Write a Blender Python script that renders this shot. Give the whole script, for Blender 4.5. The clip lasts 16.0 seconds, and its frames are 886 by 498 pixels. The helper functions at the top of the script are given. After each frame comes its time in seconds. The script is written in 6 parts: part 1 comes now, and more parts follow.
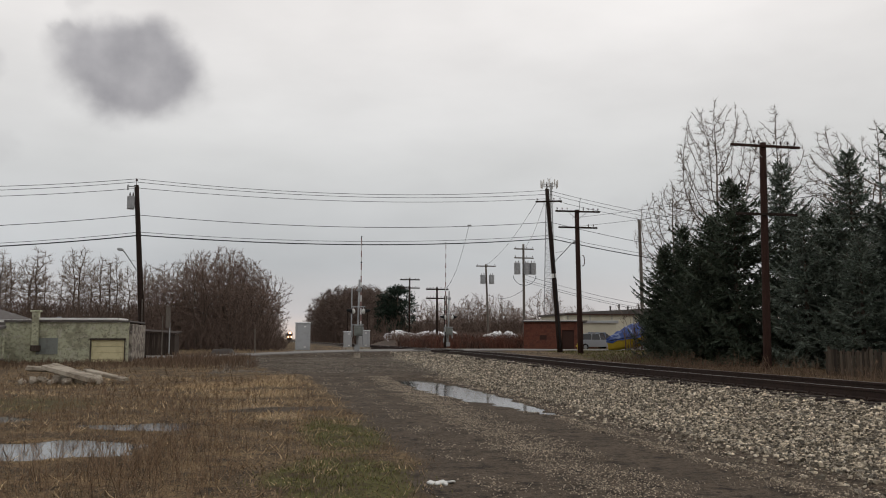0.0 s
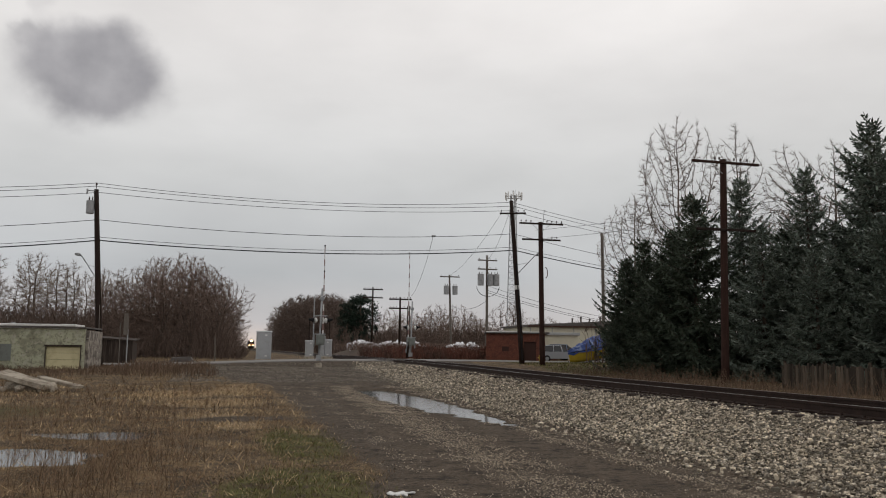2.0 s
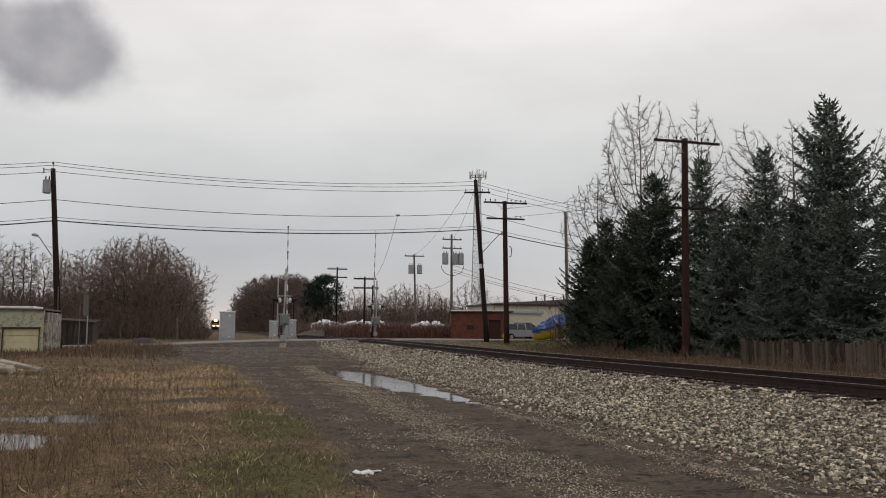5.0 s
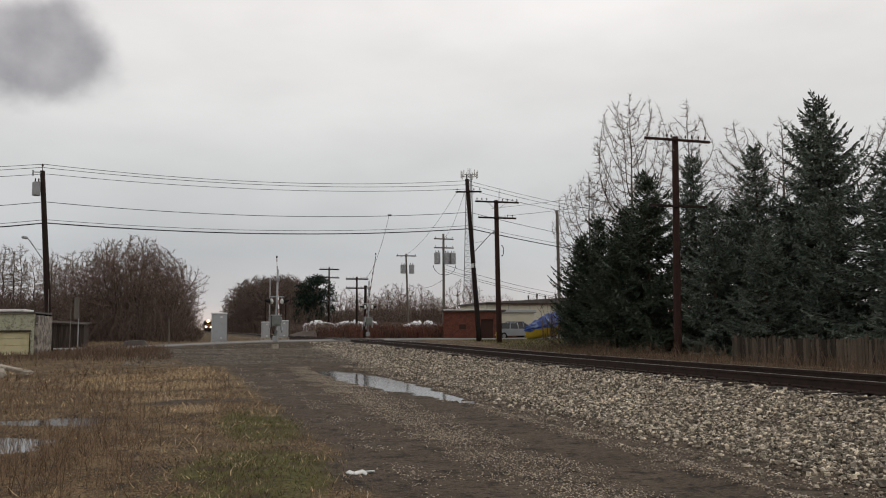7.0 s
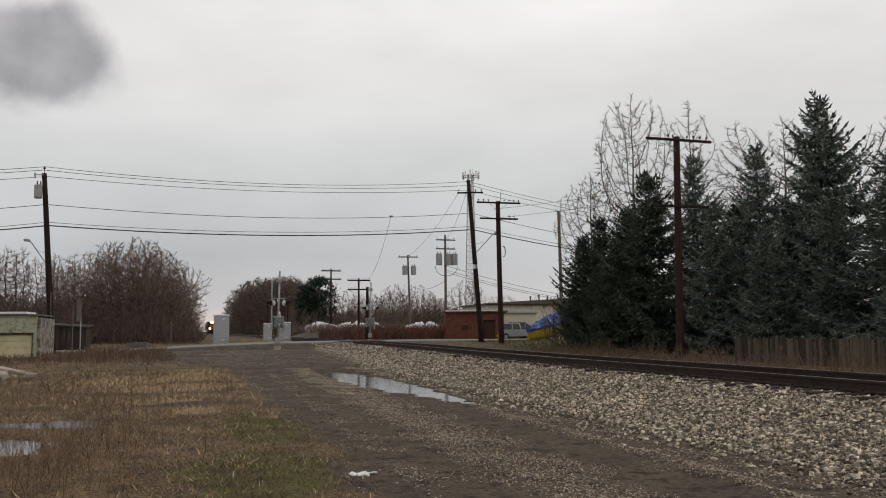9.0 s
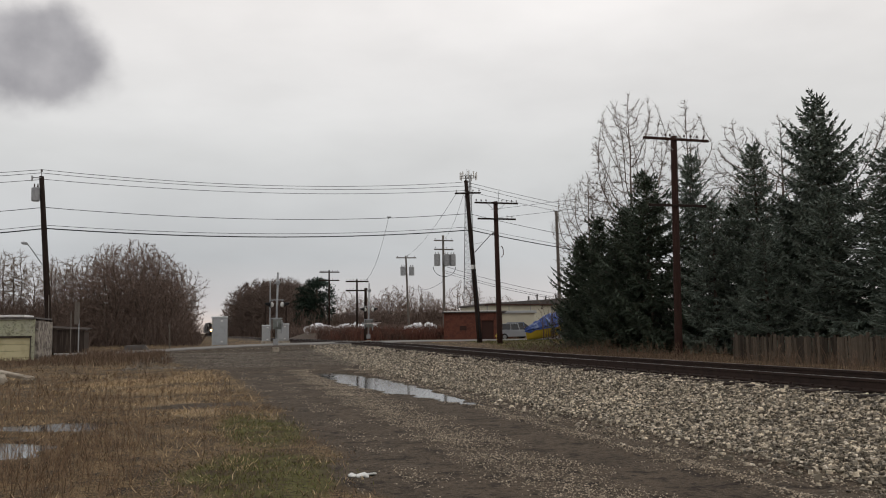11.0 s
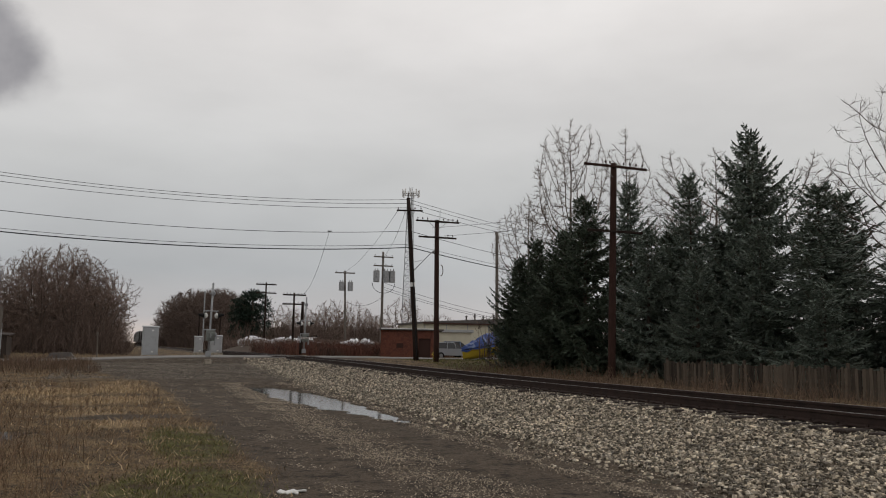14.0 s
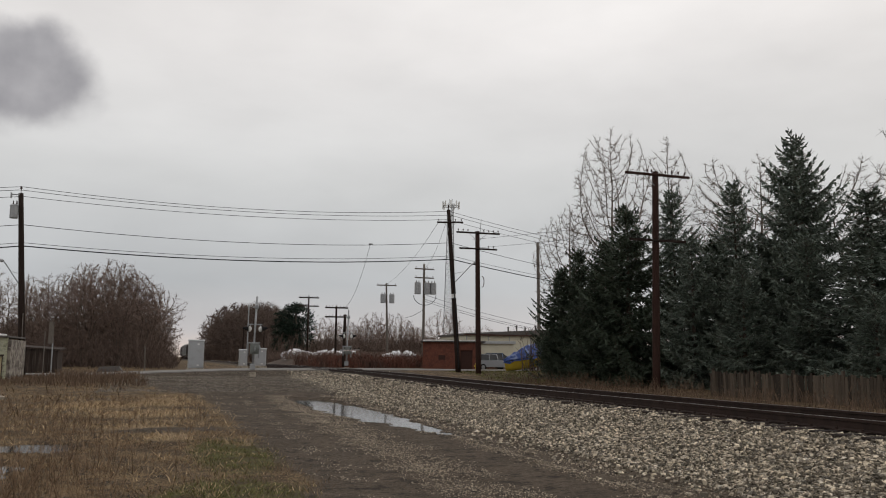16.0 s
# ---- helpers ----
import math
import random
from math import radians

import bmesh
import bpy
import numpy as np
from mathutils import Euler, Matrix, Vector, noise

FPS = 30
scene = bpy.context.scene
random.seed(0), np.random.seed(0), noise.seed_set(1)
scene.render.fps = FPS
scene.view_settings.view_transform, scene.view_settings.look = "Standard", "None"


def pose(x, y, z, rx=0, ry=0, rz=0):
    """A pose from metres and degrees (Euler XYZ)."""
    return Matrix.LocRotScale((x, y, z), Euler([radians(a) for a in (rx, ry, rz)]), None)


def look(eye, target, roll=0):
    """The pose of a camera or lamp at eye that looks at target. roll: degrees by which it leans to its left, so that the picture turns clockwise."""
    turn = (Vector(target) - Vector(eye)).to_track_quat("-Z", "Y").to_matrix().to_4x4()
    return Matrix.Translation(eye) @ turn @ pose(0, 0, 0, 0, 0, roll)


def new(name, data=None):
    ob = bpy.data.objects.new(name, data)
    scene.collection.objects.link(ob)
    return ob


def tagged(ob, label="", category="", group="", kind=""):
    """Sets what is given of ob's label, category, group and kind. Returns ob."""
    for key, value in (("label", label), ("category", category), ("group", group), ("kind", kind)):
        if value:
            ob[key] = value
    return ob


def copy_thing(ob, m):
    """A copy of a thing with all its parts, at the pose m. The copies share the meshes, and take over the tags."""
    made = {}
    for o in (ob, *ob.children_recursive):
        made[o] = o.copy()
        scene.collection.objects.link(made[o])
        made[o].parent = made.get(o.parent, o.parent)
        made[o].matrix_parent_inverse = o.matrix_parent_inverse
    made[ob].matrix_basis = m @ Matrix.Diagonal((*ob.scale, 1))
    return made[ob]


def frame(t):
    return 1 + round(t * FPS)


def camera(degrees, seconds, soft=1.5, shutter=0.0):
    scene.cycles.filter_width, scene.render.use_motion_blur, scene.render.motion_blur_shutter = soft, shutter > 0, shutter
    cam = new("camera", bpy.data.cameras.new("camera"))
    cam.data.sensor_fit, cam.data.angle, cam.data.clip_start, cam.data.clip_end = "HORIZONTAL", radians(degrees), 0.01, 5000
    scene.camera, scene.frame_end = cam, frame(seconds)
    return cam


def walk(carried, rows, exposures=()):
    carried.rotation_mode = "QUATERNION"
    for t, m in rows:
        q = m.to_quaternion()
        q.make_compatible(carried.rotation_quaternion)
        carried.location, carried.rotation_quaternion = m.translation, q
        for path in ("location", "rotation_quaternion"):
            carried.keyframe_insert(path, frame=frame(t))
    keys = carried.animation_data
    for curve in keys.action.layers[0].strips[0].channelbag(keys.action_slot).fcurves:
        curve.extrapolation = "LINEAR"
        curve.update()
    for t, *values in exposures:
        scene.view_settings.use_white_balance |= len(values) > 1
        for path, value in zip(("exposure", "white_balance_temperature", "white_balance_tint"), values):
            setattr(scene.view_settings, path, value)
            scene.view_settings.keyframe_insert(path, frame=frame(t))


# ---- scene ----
import collections

# ---- the camera: one person's hand-held view, turning on the spot ----
EYE = (0.0, 0.0, 1.6)
TURNS = [  # seconds, yaw, pitch, roll
    (0.0, -10.06, 6.13, 0.00), (0.5, -10.26, 6.10, 0.06), (1.0, -10.50, 6.04, 0.32), (1.5, -11.14, 6.19, 0.56),
    (2.0, -12.54, 6.85, 0.62), (2.5, -13.77, 6.59, 0.60), (3.0, -14.66, 6.44, -0.23), (3.5, -14.76, 6.34, -0.88),
    (4.0, -14.80, 6.06, -0.07), (4.2, -15.10, 5.90, 0.18), (6.5, -14.71, 5.17, -0.08), (7.0, -15.55, 5.41, -0.35),
    (7.5, -16.24, 6.70, -0.48), (8.0, -15.95, 6.68, -0.51), (8.5, -15.45, 6.30, -0.79), (9.0, -15.43, 5.48, -0.56),
    (9.2, -15.40, 5.15, -0.40), (11.5, -15.46, 5.96, -1.18), (12.0, -14.15, 6.74, -1.96), (12.5, -13.51, 7.53, -1.43),
    (13.0, -13.16, 9.60, 2.42), (13.5, -14.39, 7.75, 0.95), (14.0, -19.69, 6.72, 0.86), (14.5, -14.45, 5.36, 0.81),
    (15.0, -14.39, 6.57, 2.06), (15.5, -17.25, 7.37, 1.40), (16.0, -16.87, 7.48, 0.49)]


def gaze(yaw, pitch, roll):
    a, b = radians(yaw), radians(pitch)
    way = Vector((-math.sin(a) * math.cos(b), math.cos(a) * math.cos(b), math.sin(b)))
    return look(EYE, Vector(EYE) + way, roll)


cam = camera(55.83, 16.0, soft=1.05)
EXPOSURES = [(0.0, 0.06), (2.0, 0.0), (2.5, -0.08), (3.0, 0.0), (3.5, 0.05), (4.0, 0.07), (6.5, 0.1), (7.5, 0.08), (9.0, 0.08), (11.5, 0.1), (12.0, 0.1), (12.5, 0.05), (13.0, -0.1), (13.5, -0.22),
             (14.0, -0.14), (14.5, 0.2), (15.0, 0.1), (15.5, 0.02), (16.0, 0.01)]  # seconds, stops
walk(cam, [(t, gaze(a, b, c)) for t, a, b, c in TURNS], EXPOSURES)

# ---- sky and sun: bright overcast afternoon with one dark cloud ----
world = bpy.data.worlds.new("overcast_sky")
scene.world = world
world.use_nodes = True
SUN_EL, SUN_AZ = radians(38), radians(70)


def build_sky():
    nt = world.node_tree
    nt.nodes.clear()
    N, L = nt.nodes.new, nt.links.new
    out, bg = N("ShaderNodeOutputWorld"), N("ShaderNodeBackground")
    tc, sep = N("ShaderNodeTexCoord"), N("ShaderNodeSeparateXYZ")
    L(tc.outputs["Generated"], sep.inputs[0])
    sky = N("ShaderNodeTexSky")
    sky.sky_type, sky.sun_disc = "NISHITA", False
    sky.sun_elevation, sky.sun_rotation = SUN_EL, SUN_AZ
    sky.air_density, sky.dust_density = 1.2, 3.0
    dim = N("ShaderNodeMixRGB")
    dim.blend_type, dim.inputs[0].default_value = "MULTIPLY", 1.0
    dim.inputs[2].default_value = (0.09, 0.09, 0.09, 1)
    L(sky.outputs[0], dim.inputs[1])
    ramp = N("ShaderNodeValToRGB")  # the cloud deck from horizon to zenith
    # stops past 0.5 lie out of view, dimmed to lower the light on the ground
    cols = [(0.0, (0.78, 0.65, 0.57)), (0.03, (0.57, 0.55, 0.555)), (0.085, (0.525, 0.54, 0.56)), (0.2, (0.66, 0.66, 0.655)),
            (0.36, (0.86, 0.83, 0.81)), (0.5, (0.92, 0.885, 0.86)), (0.75, (0.64, 0.615, 0.60)), (1.0, (0.56, 0.54, 0.53))]
    el = ramp.color_ramp.elements
    el[0].position, el[0].color = cols[0][0], (*cols[0][1], 1)
    el[1].position, el[1].color = cols[-1][0], (*cols[-1][1], 1)
    for p, c in cols[1:-1]:
        e = el.new(p)
        e.color = (*c, 1)
    L(sep.outputs[2], ramp.inputs[0])
    stretch = N("ShaderNodeMapping")
    stretch.inputs["Scale"].default_value = (1.0, 1.0, 2.6)
    L(tc.outputs["Generated"], stretch.inputs[0])
    wisps = N("ShaderNodeTexNoise")
    wisps.inputs["Scale"].default_value, wisps.inputs["Detail"].default_value = 2.6, 7.0
    L(stretch.outputs[0], wisps.inputs["Vector"])
    wr = N("ShaderNodeMapRange")
    wr.inputs["From Min"].default_value, wr.inputs["From Max"].default_value = 0.3, 0.7
    wr.inputs["To Min"].default_value, wr.inputs["To Max"].default_value = 0.86, 1.09
    L(wisps.outputs[0], wr.inputs[0])
    deck = N("ShaderNodeVectorMath")
    deck.operation = "SCALE"
    L(ramp.outputs[0], deck.inputs[0])
    L(wr.outputs[0], deck.inputs["Scale"])
    mix = N("ShaderNodeMixRGB")
    mix.inputs[0].default_value = 0.93
    L(dim.outputs[0], mix.inputs[1])
    L(deck.outputs[0], mix.inputs[2])
    last = mix.outputs[0]
    # low dark clouds: bearing and height in degrees, half widths, darkness
    billow = N("ShaderNodeTexNoise")
    billow.inputs["Scale"].default_value, billow.inputs["Detail"].default_value = 16.0, 5.0
    L(tc.outputs["Generated"], billow.inputs["Vector"])
    cent = N("ShaderNodeVectorMath")
    cent.operation, cent.inputs[1].default_value = "SUBTRACT", (0.5, 0.5, 0.5)
    L(billow.outputs["Color"], cent.inputs[0])
    amp = N("ShaderNodeVectorMath")
    amp.operation, amp.inputs["Scale"].default_value = "SCALE", 0.055
    L(cent.outputs[0], amp.inputs[0])
    folds = N("ShaderNodeTexNoise")
    folds.inputs["Scale"].default_value, folds.inputs["Detail"].default_value = 11.0, 6.0
    L(tc.outputs["Generated"], folds.inputs["Vector"])
    grey = N("ShaderNodeValToRGB")
    grey.color_ramp.elements[0].position, grey.color_ramp.elements[0].color = 0.35, (0.27, 0.265, 0.285, 1)
    grey.color_ramp.elements[1].position, grey.color_ramp.elements[1].color = 0.68, (0.46, 0.45, 0.465, 1)
    L(folds.outputs[0], grey.inputs[0])
    moved = N("ShaderNodeVectorMath")
    L(tc.outputs["Generated"], moved.inputs[0])
    L(amp.outputs[0], moved.inputs[1])
    for az, h, wa, wh, dark in ((-11.05, 17.15, 4.5, 3.5, 0.96), (-14.0, 18.9, 1.3, 0.9, 0.4), (-19.9, 16.6, 1.6, 1.3, 0.30), (-20.2, 11.9, 2.6, 1.4, 0.16), (-14.2, 21.6, 0.9, 1.3, 0.2), (20.0, 8.2, 4.0, 1.0, 0.06)):
        a, b = radians(az), radians(h)
        c = Vector((math.sin(a) * math.cos(b), math.cos(a) * math.cos(b), math.sin(b)))
        side = Vector((math.cos(a), -math.sin(a), 0))
        up = side.cross(c)
        off = N("ShaderNodeVectorMath")
        off.operation, off.inputs[1].default_value = "SUBTRACT", c
        L(moved.outputs[0], off.inputs[0])
        terms = []
        for axis, w in ((side, wa), (up, wh), (c, max(wa, wh))):
            d = N("ShaderNodeVectorMath")
            d.operation, d.inputs[1].default_value = "DOT_PRODUCT", axis / radians(w)
            L(off.outputs[0], d.inputs[0])
            terms.append(d.outputs["Value"])
        comb = N("ShaderNodeCombineXYZ")
        for k, s in enumerate(terms):
            L(s, comb.inputs[k])
        ln = N("ShaderNodeVectorMath")
        ln.operation = "LENGTH"
        L(comb.outputs[0], ln.inputs[0])
        mr = N("ShaderNodeMapRange")
        mr.interpolation_type = "SMOOTHSTEP"
        mr.inputs["From Min"].default_value, mr.inputs["From Max"].default_value = 1.2, 0.66
        mr.inputs["To Min"].default_value, mr.inputs["To Max"].default_value = 0.0, dark
        L(ln.outputs["Value"], mr.inputs[0])
        m = N("ShaderNodeMixRGB")
        m.inputs[2].default_value = (0.33, 0.325, 0.34, 1)
        L(mr.outputs[0], m.inputs[0])
        L(last, m.inputs[1])
        L(grey.outputs[0], m.inputs[2])
        last = m.outputs[0]
    L(last, bg.inputs[0])
    bg.inputs[1].default_value = 1.0
    L(bg.outputs[0], out.inputs[0])


build_sky()
sun = new("sun", bpy.data.lights.new("sun", "SUN"))
sun.data.energy, sun.data.angle, sun.data.color = 0.4, radians(25), (1.0, 0.96, 0.9)
sun.matrix_world = look((60 * math.sin(SUN_AZ), 60 * math.cos(SUN_AZ), 50), (0, 0, 0))


# ---- materials ----
def material(name, base, rough=0.8, metal=0.0, spots=(), bump=0.0, bump_scale=30.0, island=0.0, grain=None, spec=0.16, stretch=None, per_object=0.0):
    """spots: (colour, noise scale, low, high, amount) layers over the base; island: brightness spread per piece."""
    m = bpy.data.materials.new(name)
    m.use_nodes = True
    nt = m.node_tree
    N, L = nt.nodes.new, nt.links.new
    bsdf = nt.nodes["Principled BSDF"]
    bsdf.inputs["Roughness"].default_value, bsdf.inputs["Metallic"].default_value = rough, metal
    bsdf.inputs["Specular IOR Level"].default_value = spec
    tc = N("ShaderNodeTexCoord")
    vec = tc.outputs["Object"]
    if stretch:
        mp = N("ShaderNodeMapping")
        mp.inputs["Scale"].default_value = stretch
        L(vec, mp.inputs[0])
        vec = mp.outputs[0]
    rgb = N("ShaderNodeRGB")
    rgb.outputs[0].default_value = (*base, 1)
    last = rgb.outputs[0]
    for col, sc, lo, hi, amount in spots:
        n = N("ShaderNodeTexNoise")
        n.inputs["Scale"].default_value, n.inputs["Detail"].default_value = sc, 6.0
        n.inputs["Roughness"].default_value = 0.6
        L(vec, n.inputs["Vector"])
        mr = N("ShaderNodeMapRange")
        mr.inputs["From Min"].default_value, mr.inputs["From Max"].default_value = lo, hi
        mr.inputs["To Max"].default_value = amount
        L(n.outputs[0], mr.inputs[0])
        mx = N("ShaderNodeMixRGB")
        mx.inputs[2].default_value = (*col, 1)
        L(mr.outputs[0], mx.inputs[0])
        L(last, mx.inputs[1])
        last = mx.outputs[0]
    if island or per_object:
        mr = N("ShaderNodeMapRange")
        sp = island or per_object
        mr.inputs["To Min"].default_value, mr.inputs["To Max"].default_value = 1 - sp, 1 + sp
        if island:
            pw = N("ShaderNodeMath")
            pw.operation, pw.inputs[1].default_value = "POWER", 2.0 if island >= 0.7 else 1.0
            L(N("ShaderNodeNewGeometry").outputs["Random Per Island"], pw.inputs[0])
            L(pw.outputs[0], mr.inputs[0])
            if island >= 0.7:
                mr.inputs["To Min"].default_value, mr.inputs["To Max"].default_value = 0.25, 2.15
        else:
            L(N("ShaderNodeObjectInfo").outputs["Random"], mr.inputs[0])
        sc = N("ShaderNodeVectorMath")
        sc.operation = "SCALE"
        L(last, sc.inputs[0])
        L(mr.outputs[0], sc.inputs["Scale"])
        last = sc.outputs[0]
    L(last, bsdf.inputs["Base Color"])
    if bump:
        n = N("ShaderNodeTexNoise")
        n.inputs["Scale"].default_value, n.inputs["Detail"].default_value = bump_scale, 8.0
        L(vec, n.inputs["Vector"])
        b = N("ShaderNodeBump")
        b.inputs["Strength"].default_value, b.inputs["Distance"].default_value = bump, 0.03
        L(n.outputs[0], b.inputs["Height"])
        L(b.outputs[0], bsdf.inputs["Normal"])
    return m


def glow(name, col, strength):
    m = bpy.data.materials.new(name)
    m.use_nodes = True
    b = m.node_tree.nodes["Principled BSDF"]
    b.inputs["Base Color"].default_value = (*col, 1)
    b.inputs["Emission Color"].default_value = (*col, 1)
    b.inputs["Emission Strength"].default_value = strength
    return m


POLE = material("creosoted_wood", (0.024, 0.016, 0.013), 0.85, spots=[((0.05, 0.032, 0.025), 6, 0.45, 0.7, 0.8), ((0.02, 0.014, 0.012), 2, 0.5, 0.75, 0.7)], bump=0.5, bump_scale=20, stretch=(6, 6, 0.5))
POLE_RED = material("reddish_pole_wood", (0.036, 0.018, 0.014), 0.85, spots=[((0.065, 0.034, 0.026), 5, 0.45, 0.7, 0.7), ((0.025, 0.014, 0.012), 1.5, 0.5, 0.75, 0.7)], bump=0.5, bump_scale=20, stretch=(6, 6, 0.5))
POLE_GREY = material("weathered_pole_wood", (0.17, 0.15, 0.13), 0.85, spots=[((0.09, 0.07, 0.06), 5, 0.45, 0.7, 0.8)], bump=0.4, bump_scale=20, stretch=(6, 6, 0.5))
WIRE = material("wire_insulation", (0.03, 0.03, 0.032), 0.6)
CERAMIC = material("brown_ceramic", (0.06, 0.04, 0.035), 0.3)
GALV = material("galvanised_steel", (0.36, 0.37, 0.38), 0.55, 0.3, spots=[((0.25, 0.25, 0.25), 4, 0.45, 0.65, 0.6)], bump=0.1)
CABINET = material("grey_cabinet_paint", (0.40, 0.41, 0.42), 0.5, spots=[((0.30, 0.30, 0.29), 2.5, 0.5, 0.7, 0.5)], bump=0.05)
BLACK = material("black_paint", (0.012, 0.012, 0.013), 0.55, spots=[((0.03, 0.028, 0.026), 3, 0.5, 0.7, 0.6)])
WHITE = material("white_paint", (0.72, 0.72, 0.70), 0.5, spots=[((0.5, 0.48, 0.45), 3, 0.5, 0.7, 0.5)])
RAIL = material("rusty_rail", (0.047, 0.031, 0.026), 0.7, 0.3, spots=[((0.026, 0.019, 0.017), 5, 0.45, 0.65, 0.7)], bump=0.2)
RAIL_TOP = material("worn_rail_head", (0.30, 0.28, 0.27), 0.32, 0.8, spots=[((0.10, 0.07, 0.06), 3, 0.5, 0.7, 0.6)])
TIE = material("creosoted_tie", (0.028, 0.021, 0.018), 0.9, spots=[((0.07, 0.055, 0.045), 8, 0.5, 0.7, 0.7)], bump=0.5, per_object=0.35)
STONE = material("limestone_ballast", (0.43, 0.372, 0.285), 0.6, spots=[((0.10, 0.08, 0.062), 11, 0.45, 0.62, 0.8), ((0.52, 0.48, 0.41), 8, 0.54, 0.68, 0.8)], island=0.95, bump=0.15, bump_scale=60)
PEBBLE = material("road_gravel", (0.36, 0.30, 0.228), 0.6, island=0.66)
APRON = material("grey_road_gravel", (0.2, 0.175, 0.145), 0.7, island=0.6)
BED = material("ballast_fines", (0.04, 0.035, 0.031), 0.9, spots=[((0.15, 0.135, 0.12), 14, 0.5, 0.7, 0.8)], bump=0.8, bump_scale=24)
ASPHALT = material("worn_road_asphalt", (0.215, 0.205, 0.195), 0.8, spots=[((0.12, 0.115, 0.11), 0.7, 0.5, 0.7, 0.6), ((0.28, 0.27, 0.26), 6, 0.5, 0.75, 0.4)], bump=0.3, bump_scale=40)
BARK = material("grey_brown_bark", (0.12, 0.092, 0.074), 0.9, spots=[((0.04, 0.032, 0.028), 7, 0.45, 0.65, 0.7)], island=0.2)
BARK_PALE = material("pale_grey_bark", (0.205, 0.168, 0.142), 0.9, spots=[((0.07, 0.058, 0.05), 5, 0.45, 0.65, 0.7)], island=0.2)
TWIG = material("reddish_brown_twigs", (0.17, 0.122, 0.1), 0.9, island=0.4)
TWIG_FAR = material("dark_brown_twigs", (0.118, 0.086, 0.071), 0.9, island=0.4)
TWIG_LINE = material("grey_brown_twigs", (0.18, 0.135, 0.105), 0.9, island=0.35)
SPRUCE = material("blue_green_needles", (0.135, 0.165, 0.135), 0.65, spots=[((0.24, 0.27, 0.225), 1.2, 0.45, 0.7, 0.7)], island=0.45)
SPRUCE_DARK = material("dark_green_needles", (0.064, 0.082, 0.058), 0.65, spots=[((0.105, 0.13, 0.092), 1.2, 0.45, 0.7, 0.7)], island=0.4)
PINE = material("pine_needles", (0.02, 0.034, 0.023), 0.7, island=0.5)
WEED = material("dead_weed_stalks", (0.20, 0.138, 0.085), 0.9, island=0.65)
STALK = material("brown_weed_stalks", (0.185, 0.125, 0.08), 0.9, island=0.6)
STRAW = material("straw_grass", (0.46, 0.345, 0.21), 0.85, island=0.55)
GRASS = material("green_grass", (0.125, 0.125, 0.045), 0.8, spots=[((0.2, 0.16, 0.085), 2.4, 0.52, 0.66, 0.8)], island=0.6)
REDBRUSH = material("red_brown_brush", (0.135, 0.06, 0.044), 0.9, spots=[((0.09, 0.062, 0.05), 0.35, 0.45, 0.6, 0.9)], island=0.55)
WATER = material("puddle_water", (0.03, 0.028, 0.025), 0.09, spec=0.6, bump=0.06, bump_scale=5)
BRUSH = material("dry_brown_brush", (0.145, 0.1, 0.07), 0.9, island=0.45)
CONCRETE = material("broken_concrete", (0.40, 0.355, 0.29), 0.85, spots=[((0.17, 0.14, 0.105), 3, 0.45, 0.62, 0.85)], bump=0.5, bump_scale=12)


